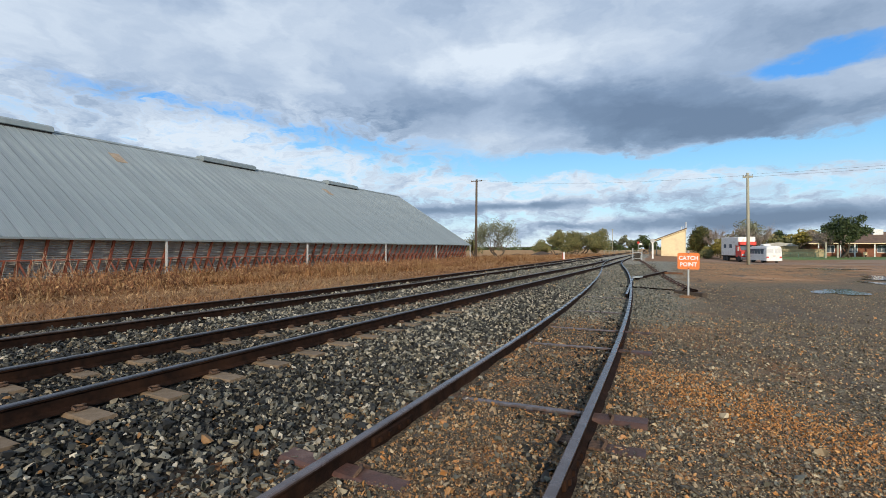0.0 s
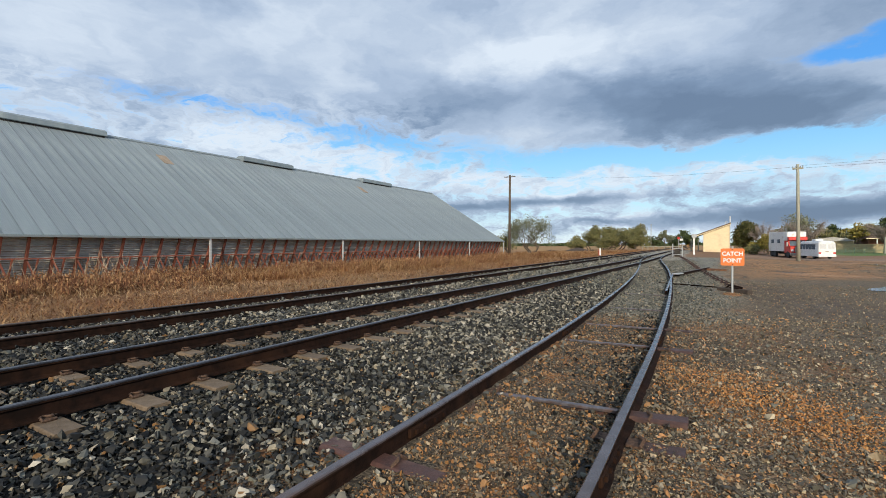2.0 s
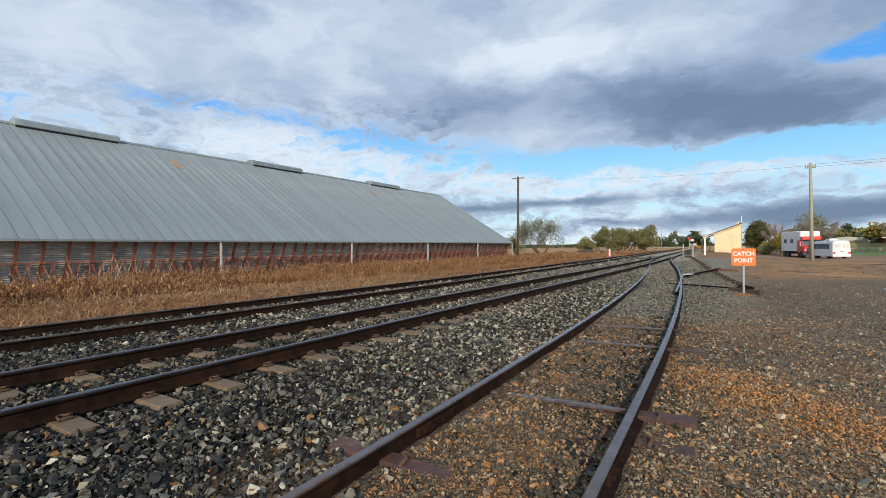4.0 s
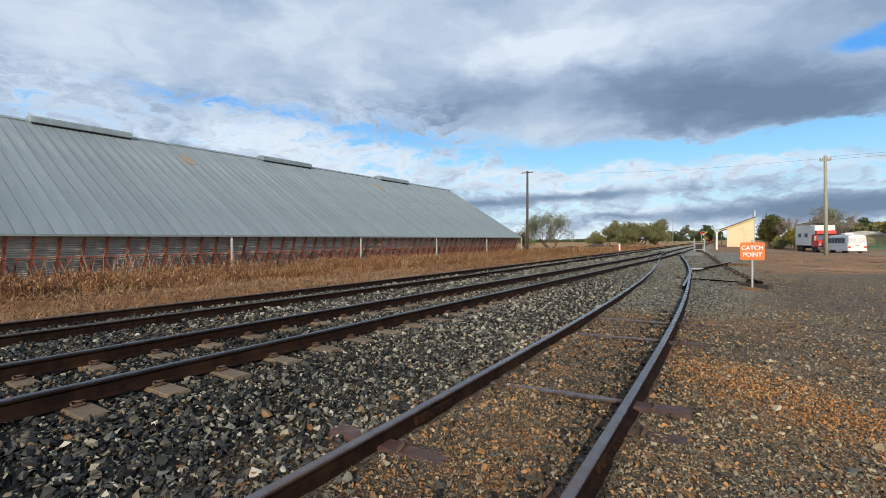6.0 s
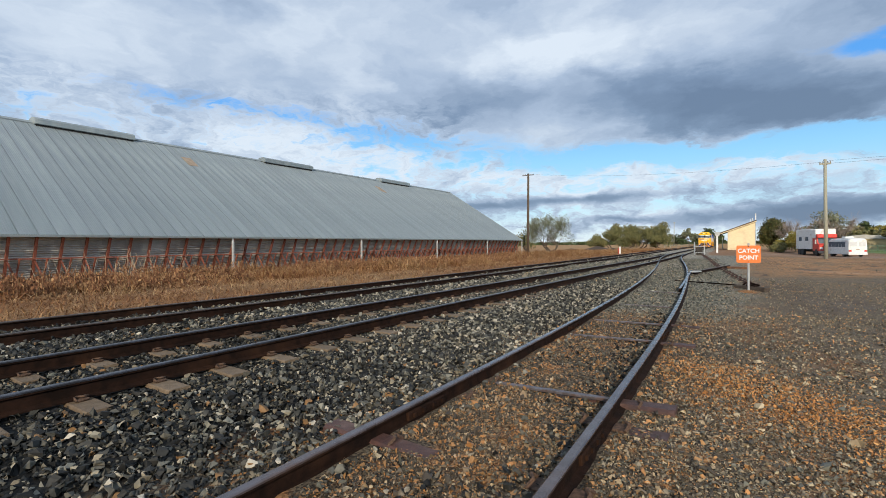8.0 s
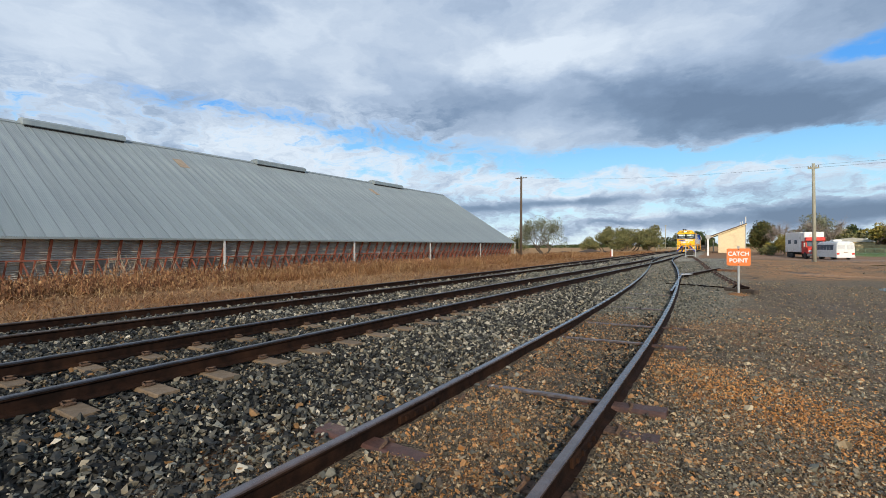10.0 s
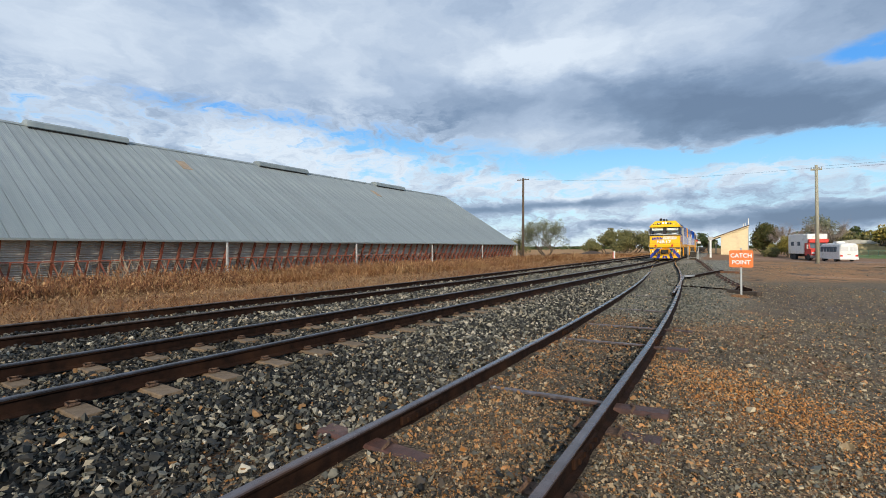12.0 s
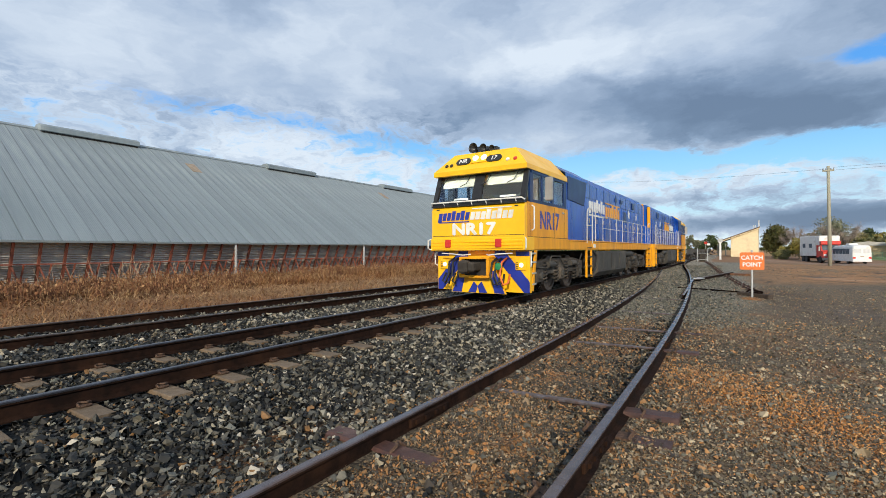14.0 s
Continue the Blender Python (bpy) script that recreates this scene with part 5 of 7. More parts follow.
def make_loco(label, lead):
    L = empty("locomotive", pose(0, 0, 0), label, "locomotive", "train")
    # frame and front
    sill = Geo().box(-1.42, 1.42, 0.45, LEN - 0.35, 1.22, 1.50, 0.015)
    part("frame_sill", sill, "gold", L, "dirty yellow frame sill toned for shade")
    pil = Geo()
    pil.prism([(-1.45, 0.16), (1.45, 0.16), (1.45, 1.20), (-1.45, 1.20)], "y", 0.30, 0.42)
    p = part("pilot", pil, "yellow", L, "yellow buffer plate with blue diagonal stripes")
    for s in (-1, 1):
        # one broad diagonal stripe falling outwards
        poly = [(s * cx, cz) for cx, cz in clip_poly([(0.30, 1.20), (0.72, 1.20), (1.70, 0.16), (1.28, 0.16)], 0.42, 1.44)]
        part("stripe", Geo().prism(poly, "y", 0.292, 0.299), "stripe", p, "deep blue stripe")
        part("stripe", Geo().prism([(s * 1.06, 1.08), (s * 1.44, 1.08), (s * 1.44, 1.19), (s * 1.06, 1.19)], "y", 0.286, 0.291), "stripe", p)
        hl = Geo().box(s * 1.20 - 0.15, s * 1.20 + 0.15, 0.25, 0.30, 0.72, 0.98, 0.015)
        h = part("ditch_light_box", hl, "yellow", p)
        part("ditch_light", Geo().lathe([(0.02, -0.035), (0.055, -0.03), (0.06, 0.0)], (s * 1.20 + 0.03, 0.245, 0.85), "y", 12), "ditch", h, "lit white ditch light")
        for k in range(4):
            part("louvre", Geo().box(s * 1.20 - 0.12, s * 1.20 - 0.06, 0.243, 0.249, 0.765 + 0.045 * k, 0.785 + 0.045 * k), "dark", h)
    pl = Geo()
    pl.prism([(-0.85, 0.12), (0.85, 0.12), (0.52, 0.78), (-0.52, 0.78)], "y", 0.10, 0.16)
    part("plough", pl, "yellow", L, "yellow plough plate with blue chevrons")
    plo = L.children[-1]
    for s in (-1, 1):
        part("chevron", Geo().prism([(s * 0.05, 0.13), (s * 0.30, 0.13), (s * 0.12, 0.42), (s * 0.0, 0.30)], "y", 0.092, 0.099), "stripe", plo)
        part("chevron", Geo().prism([(s * 0.52, 0.13), (s * 0.82, 0.13), (s * 0.55, 0.70), (s * 0.36, 0.70)], "y", 0.092, 0.099), "stripe", plo)
    # coupler in its box
    cb = Geo()
    for x0, x1, z0, z1 in ((-0.46, 0.46, 1.0, 1.06), (-0.46, 0.46, 0.52, 0.58), (-0.46, -0.38, 0.58, 1.0), (0.38, 0.46, 0.58, 1.0)):
        cb.box(x0, x1, -0.12, 0.30, z0, z1, 0.01)
    part("coupler_box", cb, "gold", L, "yellow coupler housing")
    box_in = L.children[-1]
    part("recess", Geo().box(-0.38, 0.38, 0.05, 0.29, 0.58, 1.0), "dark", box_in)
    c = Geo().box(-0.13, 0.13, -0.35, 0.30, 0.70, 0.92, 0.03)
    c.box(-0.26, 0.04, -0.55, -0.25, 0.64, 0.98, 0.06)
    c.box(0.02, 0.22, -0.50, -0.30, 0.68, 0.94, 0.05)
    part("coupler", c, "bogie", L, "grey knuckle coupler")
    for s, m_, off in ((1, "rubber", 0.0), (-1, "rubber", 0.0), (1, "orange_hose", 0.28), (-1, "rubber", 0.2), (1, "rubber", 0.12), (-1, "rubber", 0.32)):
        x = s * (0.52 + off)
        hose = Geo().tube([(x, 0.24, 1.02), (x, -0.02, 0.92), (x - s * 0.02, -0.1, 0.60), (x + s * 0.08, -0.1, 0.36), (x + s * 0.2, -0.06, 0.42), (x + s * 0.18, 0.08, 0.62)], 0.028, 8)
        part("air_hose", hose, m_, L, "orange hose" if m_ == "orange_hose" else "black air hose", smooth=True)
    part("hose_coupling", Geo().lathe([(0.02, -0.06), (0.09, -0.05), (0.09, 0.04), (0.05, 0.08)], (0.72, -0.03, 0.82), "y", 12), "green", L, "green hose coupling")
    for s in (-1, 1):
        part("uncoupling_lever", Geo().tube([(s * 0.25, 0.16, 1.12), (s * 0.4, -0.02, 1.10), (s * 0.7, -0.02, 1.13), (s * 1.1, 0.0, 1.15)], 0.016, 6), "white", L)
    # ridged buffer band
    bb = Geo().box(-1.48, 1.48, -0.02, 0.52, 1.22, 1.55, 0.012)
    band = part("buffer_band", bb, "yellow", L, "yellow ridged panel across the front")
    for z in (1.29, 1.37, 1.45):
        part("rib", Geo().prism([(-0.045, z - 0.02), (-0.02, z - 0.035), (-0.02, z + 0.035), (-0.045, z + 0.02)], "x", -1.40, 1.40), "yellow", band)
    for x in (-0.86, 0.72):
        part("marker_lamp", Geo().box(x - 0.085, x + 0.085, -0.09, -0.02, 1.30, 1.51, 0.012), "red", band, "red marker lamp")
    for s in (-1, 1):
        handrail(L, [(s * 1.47, -0.02, 1.25), (s * 1.52, -0.09, 1.28), (s * 1.52, -0.09, 1.50), (s * 1.47, -0.02, 1.53)])
        handrail(L, [(s * 1.47, 0.30, 0.82), (s * 1.51, 0.24, 0.85), (s * 1.51, 0.24, 1.14), (s * 1.47, 0.30, 1.17)])
    # nose
    nose = Geo()
    prof = [(0.0, 1.55), (0.0, 2.30), (0.05, 2.385), (0.40, 2.40), (3.0, 2.40), (3.0, 1.50), (0.5, 1.50)]
    nose.prism(prof, "x", -1.44, 1.44)
    part("nose", nose, "yellow", L, "bright yellow nose panel")
    no = L.children[-1]
    for s in (-1, 1):
        # thin skins that carry the shade of the sides as a deeper yellow
        part("side_skin", Geo().box(*sorted((s * 1.441, s * 1.452)), 0.14, 3.15, 1.24, 2.42, 0.004), "gold", no, "yellow side panel toned down for shade")
    # windscreen band: black frame, two panes, blinds behind
    y0, z0, y1, z1 = 0.03, 2.40, 0.36, 3.30
    tl = math.degrees(math.atan2(y1 - y0, z1 - z0))
    ln = math.hypot(y1 - y0, z1 - z0)
    fr = Geo()
    bars = [(-1.44, 1.44, 0.0, 0.15), (-1.44, 1.44, ln - 0.09, ln), (-1.44, -1.30, 0.15, ln - 0.09), (1.30, 1.44, 0.15, ln - 0.09), (-0.16, 0.13, 0.15, ln - 0.09)]
    for a, b, c_, d in bars:
        fr.box(a, b, -0.04, 0.05, c_, d, 0.008)
    wm = pose(0, y0, z0, -tl, 0, 0)
    wf = part("windscreen_frame", fr, "black", L, "black windscreen surround", wm)
    for a, b in ((-1.30, -0.16), (0.13, 1.30)):
        part("windscreen_pane", Geo().box(a, b, -0.006, 0.006, 0.15, ln - 0.09), "glass", wf, "windscreen glass").visible_shadow = False
        part("blind", Geo().box(a + 0.05, b - 0.05, 0.06, 0.075, 0.58, ln - 0.08), "blind", wf, "cream sun blind half lowered")
        part("placard", Geo().box((a + b) / 2 - 0.05, (a + b) / 2 + 0.4, 0.06, 0.07, 0.20, 0.25), "white", wf)
        for q in (0, 1):
            x = a + 0.12 if q == 0 else b - 0.25
            part("wiper", Geo().tube([(x + 0.15, -0.06, ln - 0.03), (x + 0.02, -0.075, ln - 0.35), (x - 0.18, -0.06, ln - 0.42)], 0.012, 5), "black", wf)
    part("cab_interior", Geo().box(-1.25, 1.25, 1.9, 2.0, 1.6, 3.2), "cab_lining", L, "dim blue-grey cab interior")
    part("desk", Geo().box(-1.2, 1.2, 0.35, 0.8, 2.40, 2.50, 0.02), "tank", L)
    for s in (-1, 1):
        part("grab_rail", Geo().tube([(s * 0.12, 0.26, 3.34), (s * 0.18, 0.16, 3.30), (s * 0.95, 0.16, 3.30), (s * 1.02, 0.26, 3.36)], 0.018, 6), "white", L)
    nr = Geo().tube([(-1.44, 0.02, 2.44), (-1.40, -0.07, 2.50), (1.40, -0.07, 2.50), (1.44, 0.02, 2.46)], 0.02, 6)
    for x in (-1.0, -0.55, -0.1, 0.35, 0.8, 1.22):
        nr.tube([(x, 0.0, 2.38), (x, -0.07, 2.50)], 0.014, 5)
    part("nose_rail", nr, "white", L, "white rail below the windscreen")
    part("tread", Geo().box(-1.44, 1.44, -0.03, 0.04, 2.385, 2.41), "black", L)
    # brow and cab roof
    rf = Geo()
    v = [(-1.46, 0.13, 3.24), (1.46, 0.13, 3.24), (1.46, 0.12, 3.36), (-1.46, 0.12, 3.36), (-0.97, 0.50, 3.86), (0.97, 0.50, 3.86), (-0.95, 1.0, 3.91), (0.95, 1.0, 3.91), (-0.95, 3.0, 3.91), (0.95, 3.0, 3.91), (-1.46, 3.1, 3.36), (1.46, 3.1, 3.36), (-1.46, 3.1, 3.24), (1.46, 3.1, 3.24)]
    f = [(0, 1, 2, 3), (3, 2, 5, 4), (4, 5, 7, 6), (6, 7, 9, 8), (2, 11, 9, 7, 5), (3, 4, 6, 8, 10), (1, 13, 11, 2), (0, 3, 10, 12), (8, 9, 11, 10), (10, 11, 13, 12), (0, 12, 13, 1)]
    rf.add(v, f)
    roof = part("cab_roof", rf, "yellow", L, "yellow cab roof with sloping brow")
    bt = math.degrees(math.atan2(0.38, 0.50))
    def brow(x, u):
        return Vector((x, 0.12 + 0.38 * u, 3.36 + 0.50 * u))
    def brow_m(x, u):
        p_ = brow(x, u)
        return Matrix.Translation(p_) @ Matrix.Rotation(radians(-bt), 4, "X")
    for k, x in enumerate((-0.55, 0.42)):
        nb = Geo()
        o = []
        for cx, a0 in ((0.12, -90), (-0.12, 90)):
            for a in range(0, 181, 30):
                t = radians(a0 + a)
                o.append((cx + 0.115 * math.cos(t), 0.115 * math.sin(t)))
        board = part("number_board", Geo().prism(o, "y", -0.03, 0.0), "black", roof, "black illuminated number board", brow_m(x, 0.48))
        if lead:
            lettering("number", "NR" if k == 0 else "17", 0.2, "white", board, pose(0, -0.033, 0, 90, 0, 0), 0.95, 0.004)
    lampbox = part("headlight_panel", Geo().box(-0.24, 0.26, -0.025, 0.0, -0.16, 0.16, 0.01), "yellow", roof, "", brow_m(-0.05, 0.58))
    for x in (-0.12, 0.14):
        part("headlight", Geo().lathe([(0.01, -0.05), (0.075, -0.045), (0.088, -0.03), (0.088, 0.0)], (x, -0.02, 0), "y", 8), "lamp", lampbox, "lit twin headlight")
    for x in (-1.08, -0.92, 0.86, 1.08):
        part("marker_light", Geo().lathe([(0.02, -0.03), (0.05, -0.025), (0.055, 0.0)], (0, -0.005, 0), "y", 10), "red" if x > 1 else ("white" if x > 0 else "dark"), roof, "", brow_m(x, 0.32))
    for x, r, yy in ((-0.40, 0.145, 0.80), (-0.10, 0.12, 0.84), (0.14, 0.095, 0.90)):
        part("horn", Geo().lathe([(0.02, 0.5), (0.03, 0.3), (r * 0.5, 0.12), (r * 0.8, 0.03), (r, 0.0), (r * 0.85, 0.02), (r * 0.3, 0.14)], (x, yy - 0.25, 3.87 + r), "y", 14), "black", roof, "black air horn", smooth=True)
        part("horn_foot", Geo().box(x - 0.05, x + 0.05, yy - 0.05, yy + 0.15, 3.9, 4.0 + r * 0.6), "black", roof)
    # cab sides: windows, door, mirror
    for s in (-1, 1):
        cw = Geo()
        for a, b, c_, d in ((0.36, 3.05, 2.42, 2.50), (0.46, 3.05, 3.16, 3.25), (0.36, 0.55, 2.50, 3.16), (1.15, 1.25, 2.50, 3.16), (1.85, 2.0, 2.50, 3.16), (2.85, 3.05, 2.50, 3.16)):
            cw.box(*sorted((s * 1.38, s * 1.44)), a, b, c_, d, 0.004)
        ws = part("side_window_frame", cw, "navy", L, "dark blue side window band")
        for a, b in ((0.55, 1.15), (1.25, 1.85), (2.0, 2.85)):
            part("side_pane", Geo().box(*sorted((s * 1.40, s * 1.412)), a, b, 2.50, 3.16), "side_glass", ws).visible_shadow = False
        mir = part("mirror", Geo().box(*sorted((s * 1.50, s * 1.72)), 1.18, 1.26, 2.52, 3.14, 0.02), "chrome", L, "tall grey rear-view mirror")
        part("mirror_arm", Geo().tube([(s * 1.42, 1.3, 2.6), (s * 1.62, 1.22, 2.6)], 0.012, 5), "white", mir)
        if lead:
            lettering("fleet_number", "NR17", 0.66, "stripe", L, pose(s * 1.456, 1.66, 1.98, 90, 0, 90 * s), 0.92, 0.014, label="blue painted fleet number")
        handrail(L, [(s * 1.45, 0.42, 1.72), (s * 1.52, 0.42, 1.76), (s * 1.52, 0.42, 2.30), (s * 1.45, 0.42, 2.34)], name="door_rail")
        # foot steps at the front corner
        for z in (0.35, 0.62, 0.90, 1.12):
            part("foot_step", Geo().box(*sorted((s * 1.18, s * 1.46)), 0.43, 0.68, z, z + 0.04), "pale", L)
        part("step_plate", Geo().box(*sorted((s * 1.16, s * 1.18)), 0.42, 0.75, 0.2, 1.22), "gold", L)
        part("step_side", Geo().prism([(0.42, 0.2), (0.52, 0.2), (0.78, 1.22), (0.68, 1.22)], "x", s * 1.40, s * 1.45), "gold", L)
    # visible seams, latches and hinges on the nose and cab side
    for s in (-1, 1):
        for y in (0.30, 2.02, 2.86):
            part("door_seam", Geo().box(*sorted((s * 1.4525, s * 1.4545)), y, y + 0.014, 1.56, 2.40), "bogie", no)
        part("door_seam", Geo().box(*sorted((s * 1.4525, s * 1.4545)), 0.15, 3.14, 1.548, 1.562), "bogie", no)
        part("door_latch", Geo().box(*sorted((s * 1.4525, s * 1.475)), 2.62, 2.78, 2.26, 2.31, 0.004), "chrome", no)
    part("nose_seam", Geo().box(-1.42, 1.42, -0.006, -0.002, 1.60, 1.612), "bogie", no)
    for x in (-1.22, 1.22):
        part("nose_latch", Geo().box(x - 0.05, x + 0.05, -0.02, -0.002, 2.30, 2.33, 0.003), "bogie", no)
    # hood
    hood = Geo()
    hp = [(-1.12, 1.5), (1.12, 1.5), (1.12, 3.58), (0.86, 3.84), (-0.86, 3.84), (-1.12, 3.58)]
    hood.prism(hp, "y", 3.1, LEN - 1.0)
    h = part("hood", hood, "blue", L, "blue engine hood with vents and doors")
    for s in (-1, 1):
        sh = Geo().add([(s * 1.40, 3.1, 1.5), (s * 1.40, 4.9, 1.5), (s * 1.40, 4.9, 2.55), (s * 1.40, 5.4, 3.55), (s * 1.40, 3.1, 3.55), (s * 0.9, 3.1, 3.86), (s * 0.9, 5.5, 3.86), (s * 1.0, 4.9, 1.5), (s * 1.0, 5.4, 3.6)],
               [(0, 1, 2, 3, 4), (4, 3, 6, 5), (1, 7, 8, 3, 2), (3, 8, 6)])
        part("radiator_shoulder", sh, "blue", L, "blue flared panel behind the cab")
    for s in (-1, 1):
        part("intake_grille", Geo().prism([(3.25, 2.75), (4.85, 2.68), (5.15, 3.45), (3.25, 3.45)], "x", s * 1.402, s * 1.43), "navy", L, "dark navy intake panel")
        for k in range(11):
            y = 5.55 + k * 0.98
            d = part("hood_door", Geo().box(*sorted((s * 1.12, s * 1.145)), y, y + 0.90, 1.62, 3.05, 0.006), "blue", h)
            part("door_handle", Geo().box(*sorted((s * 1.145, s * 1.165)), y + 0.78, y + 0.84, 2.2, 2.36), "chrome", d)
        for k in range(12):
            part("panel_joint", Geo().box(*sorted((s * 1.122, s * 1.128)), 5.48 + k * 0.98, 5.50 + k * 0.98, 3.06, 3.60), "navy", h)
        part("panel_joint", Geo().box(*sorted((s * 1.122, s * 1.128)), 5.5, LEN - 1.1, 3.085, 3.10), "navy", h)
        for k, (a, b, z0_, z1_) in enumerate(((11.75, 12.35, 2.45, 2.95), (10.2, 10.6, 3.28, 3.44), (11.2, 11.6, 3.28, 3.44), (13.6, 14.2, 3.2, 3.5))):
            part("vent", Geo().box(*sorted((s * 1.13, s * 1.158)), a, b, z0_, z1_, 0.006), "navy", h)
        # brand lettering as plain bars in its colours
        for k, (a, b, z0_, z1_, mt) in enumerate(((6.3, 8.5, 2.62, 3.02, "white"), (8.6, 11.0, 2.55, 2.98, "gold"), (8.6, 11.0, 3.06, 3.11, "gold"), (6.3, 8.4, 2.46, 2.52, "white"))):
            if k < 2:
                n = 7
                for q in range(n):
                    w = (b - a) / n
                    part("logo_bar", Geo().box(*sorted((s * 1.146, s * 1.152)), a + q * w + 0.02, a + (q + 1) * w - 0.05, z0_ - (0.07 if q in (0,) else 0), z1_ + (0.08 if q in (3, 5) else -0.03)), mt, h)
            else:
                part("logo_bar", Geo().box(*sorted((s * 1.146, s * 1.152)), a, b, z0_, z1_), mt, h)
        part("star", Geo().prism([(12.9 + (0.26 if k % 2 == 0 else 0.11) * math.sin(k * math.pi / 5), 2.9 + (0.26 if k % 2 == 0 else 0.11) * math.cos(k * math.pi / 5)) for k in range(10)], "x", s * 1.146, s * 1.152), "white", h)
        part("star", Geo().prism([(14.6 + (0.2 if k % 2 == 0 else 0.08) * math.sin(k * math.pi / 5), 2.85 + (0.2 if k % 2 == 0 else 0.08) * math.cos(k * math.pi / 5)) for k in range(10)], "x", s * 1.146, s * 1.152), "white", h)
        # walkway, handrails and ladders
        part("walkway", Geo().box(*sorted((s * 1.1, s * 1.44)), 3.2, LEN - 0.3, 1.50, 1.535), "gold", L)
        rail_ = Geo().tube([(s * 1.42, 6.2, 1.53), (s * 1.42, 6.2, 2.62), (s * 1.42, 6.5, 2.66), (s * 1.42, 7.0, 2.45), (s * 1.42, LEN - 1.6, 2.45)], 0.016, 6)
        rail_.tube([(s * 1.42, 7.1, 2.02), (s * 1.42, LEN - 1.6, 2.02)], 0.012, 6)
        part("side_rail", rail_, "hand_white", L, "white walkway handrail")
        for k in range(9):
            y = 7.2 + k * (LEN - 8.9) / 8
            part("stanchion", Geo().tube([(s * 1.42, y, 1.53), (s * 1.42, y, 2.45)], 0.013, 6), "hand_white", L)
        for y in (5.15, LEN - 1.15):
            part("grab_hoop", Geo().tube([(s * 1.43, y, 1.45), (s * 1.44, y, 2.5), (s * 1.44, y + 0.14, 2.62), (s * 1.44, y + 0.5, 2.62), (s * 1.44, y + 0.62, 2.5), (s * 1.43, y + 0.62, 1.45)], 0.020, 6), "hand_white", L, "white boarding hoop")
            part("grab_hoop", Geo().tube([(s * 1.44, y, 2.05), (s * 1.44, y + 0.62, 2.05)], 0.016, 6), "hand_white", L)
            ld = Geo()
            ld.box(*sorted((s * 1.36, s * 1.43)), y + 0.02, y + 0.05, 0.30, 1.50)
            ld.box(*sorted((s * 1.36, s * 1.43)), y + 0.57, y + 0.60, 0.30, 1.50)
            lad = part("ladder", ld, "gold", L, "yellow boarding ladder")
            for z in (0.34, 0.66, 0.98, 1.28):
                part("rung", Geo().box(*sorted((s * 1.30, s * 1.44)), y + 0.07, y + 0.55, z, z + 0.03), "tank", lad)
        part("end_steps", Geo().box(*sorted((s * 1.15, s * 1.45)), LEN - 0.32, LEN - 0.2, 0.25, 1.5, 0.01), "gold", L)
        part("sill_lamp", Geo().box(*sorted((s * 1.42, s * 1.45)), 5.95, 6.15, 1.30, 1.42), "white", L)
    part("end_panel", Geo().prism(hp, "y", LEN - 1.0, LEN - 0.82), "blue", L)
    for s in (-1, 1):
        part("end_post", Geo().box(*sorted((s * 0.95, s * 1.13)), LEN - 0.80, LEN - 0.70, 2.5, 3.7, 0.02), "gold", L)
    for y in (7.4, 9.6, 12.2, 14.0):
        part("roof_hatch", Geo().box(-0.55, 0.55, y, y + 1.4, 3.84, 3.92, 0.02), "blue", L)
    # underframe
    tk = Geo().prism([(-1.38, 0.42), (-1.2, 0.24), (1.2, 0.24), (1.38, 0.42), (1.38, 1.18), (-1.38, 1.18)], "y", 6.6, 11.2)
    t = part("fuel_tank", tk, "tank", L, "grey fuel tank")
    for s in (-1, 1):
        for a in (7.3, 8.6, 9.9):
            part("tank_panel", Geo().box(*sorted((s * 1.38, s * 1.40)), a, a + 1.1, 0.48, 1.1, 0.006), "tank", t)
        part("equipment_box", Geo().box(*sorted((s * 1.0, s * 1.36)), 6.0, 6.5, 0.55, 1.15, 0.02), "bogie", L)
        part("hanging_hose", Geo().tube([(s * 1.38, 6.0, 1.2), (s * 1.42, 6.35, 1.0), (s * 1.40, 6.3, 0.6), (s * 1.36, 6.0, 0.4)], 0.035, 7), "rubber", L)
        part("air_tank", Geo().lathe([(0.02, -0.9), (0.14, -0.85), (0.14, 0.85), (0.02, 0.9)], (s * 1.22, 11.9, 1.05), "y", 12), "tank", L)
    for y in (3.05, LEN - 3.3):
        make_bogie(L, y)
    ws = wheelset_mesh()
    sets = []
    for yc in (3.05, LEN - 3.3):
        for d in (-1.7, 0.0, 1.7):
            sets.append(part("wheelset", ws, None, L, "", pose(0, yc + d, WHEEL_R)))
    if lead:
        # brand name as plain bars, then the fleet number
        for x0, x1, mt, n in ((-1.2, -0.16, "stripe", 7), (-0.14, 1.16, "white", 8)):
            w = (x1 - x0) / n
            for q in range(n):
                a, b = x0 + q * w, x0 + (q + 1) * w - 0.03
                hgt = 0.10 if q not in (3, 5) else 0.145
                lo = -0.10 if not (q == 0 and mt == "stripe") else -0.15
                part("logo_bar", Geo().prism([(a - 0.03, 2.12 + lo), (b - 0.03, 2.12 + lo), (b + 0.02, 2.12 + hgt), (a + 0.02, 2.12 + hgt)], "y", -0.012, -0.003), mt, no)
        part("logo_bar", Geo().box(-1.2, -0.2, -0.012, -0.003, 1.955, 1.985), "stripe", no)
        part("logo_bar", Geo().box(-0.1, 1.08, -0.012, -0.003, 2.285, 2.315), "white", no)
        lettering("fleet_number", "NR17", 0.41, "white", no, pose(-0.07, -0.012, 1.765, 90, 0, 0), 1.40, 0.020, label="white painted fleet number")
    # a little narrower than drawn
    k = 0.945
    done = set()
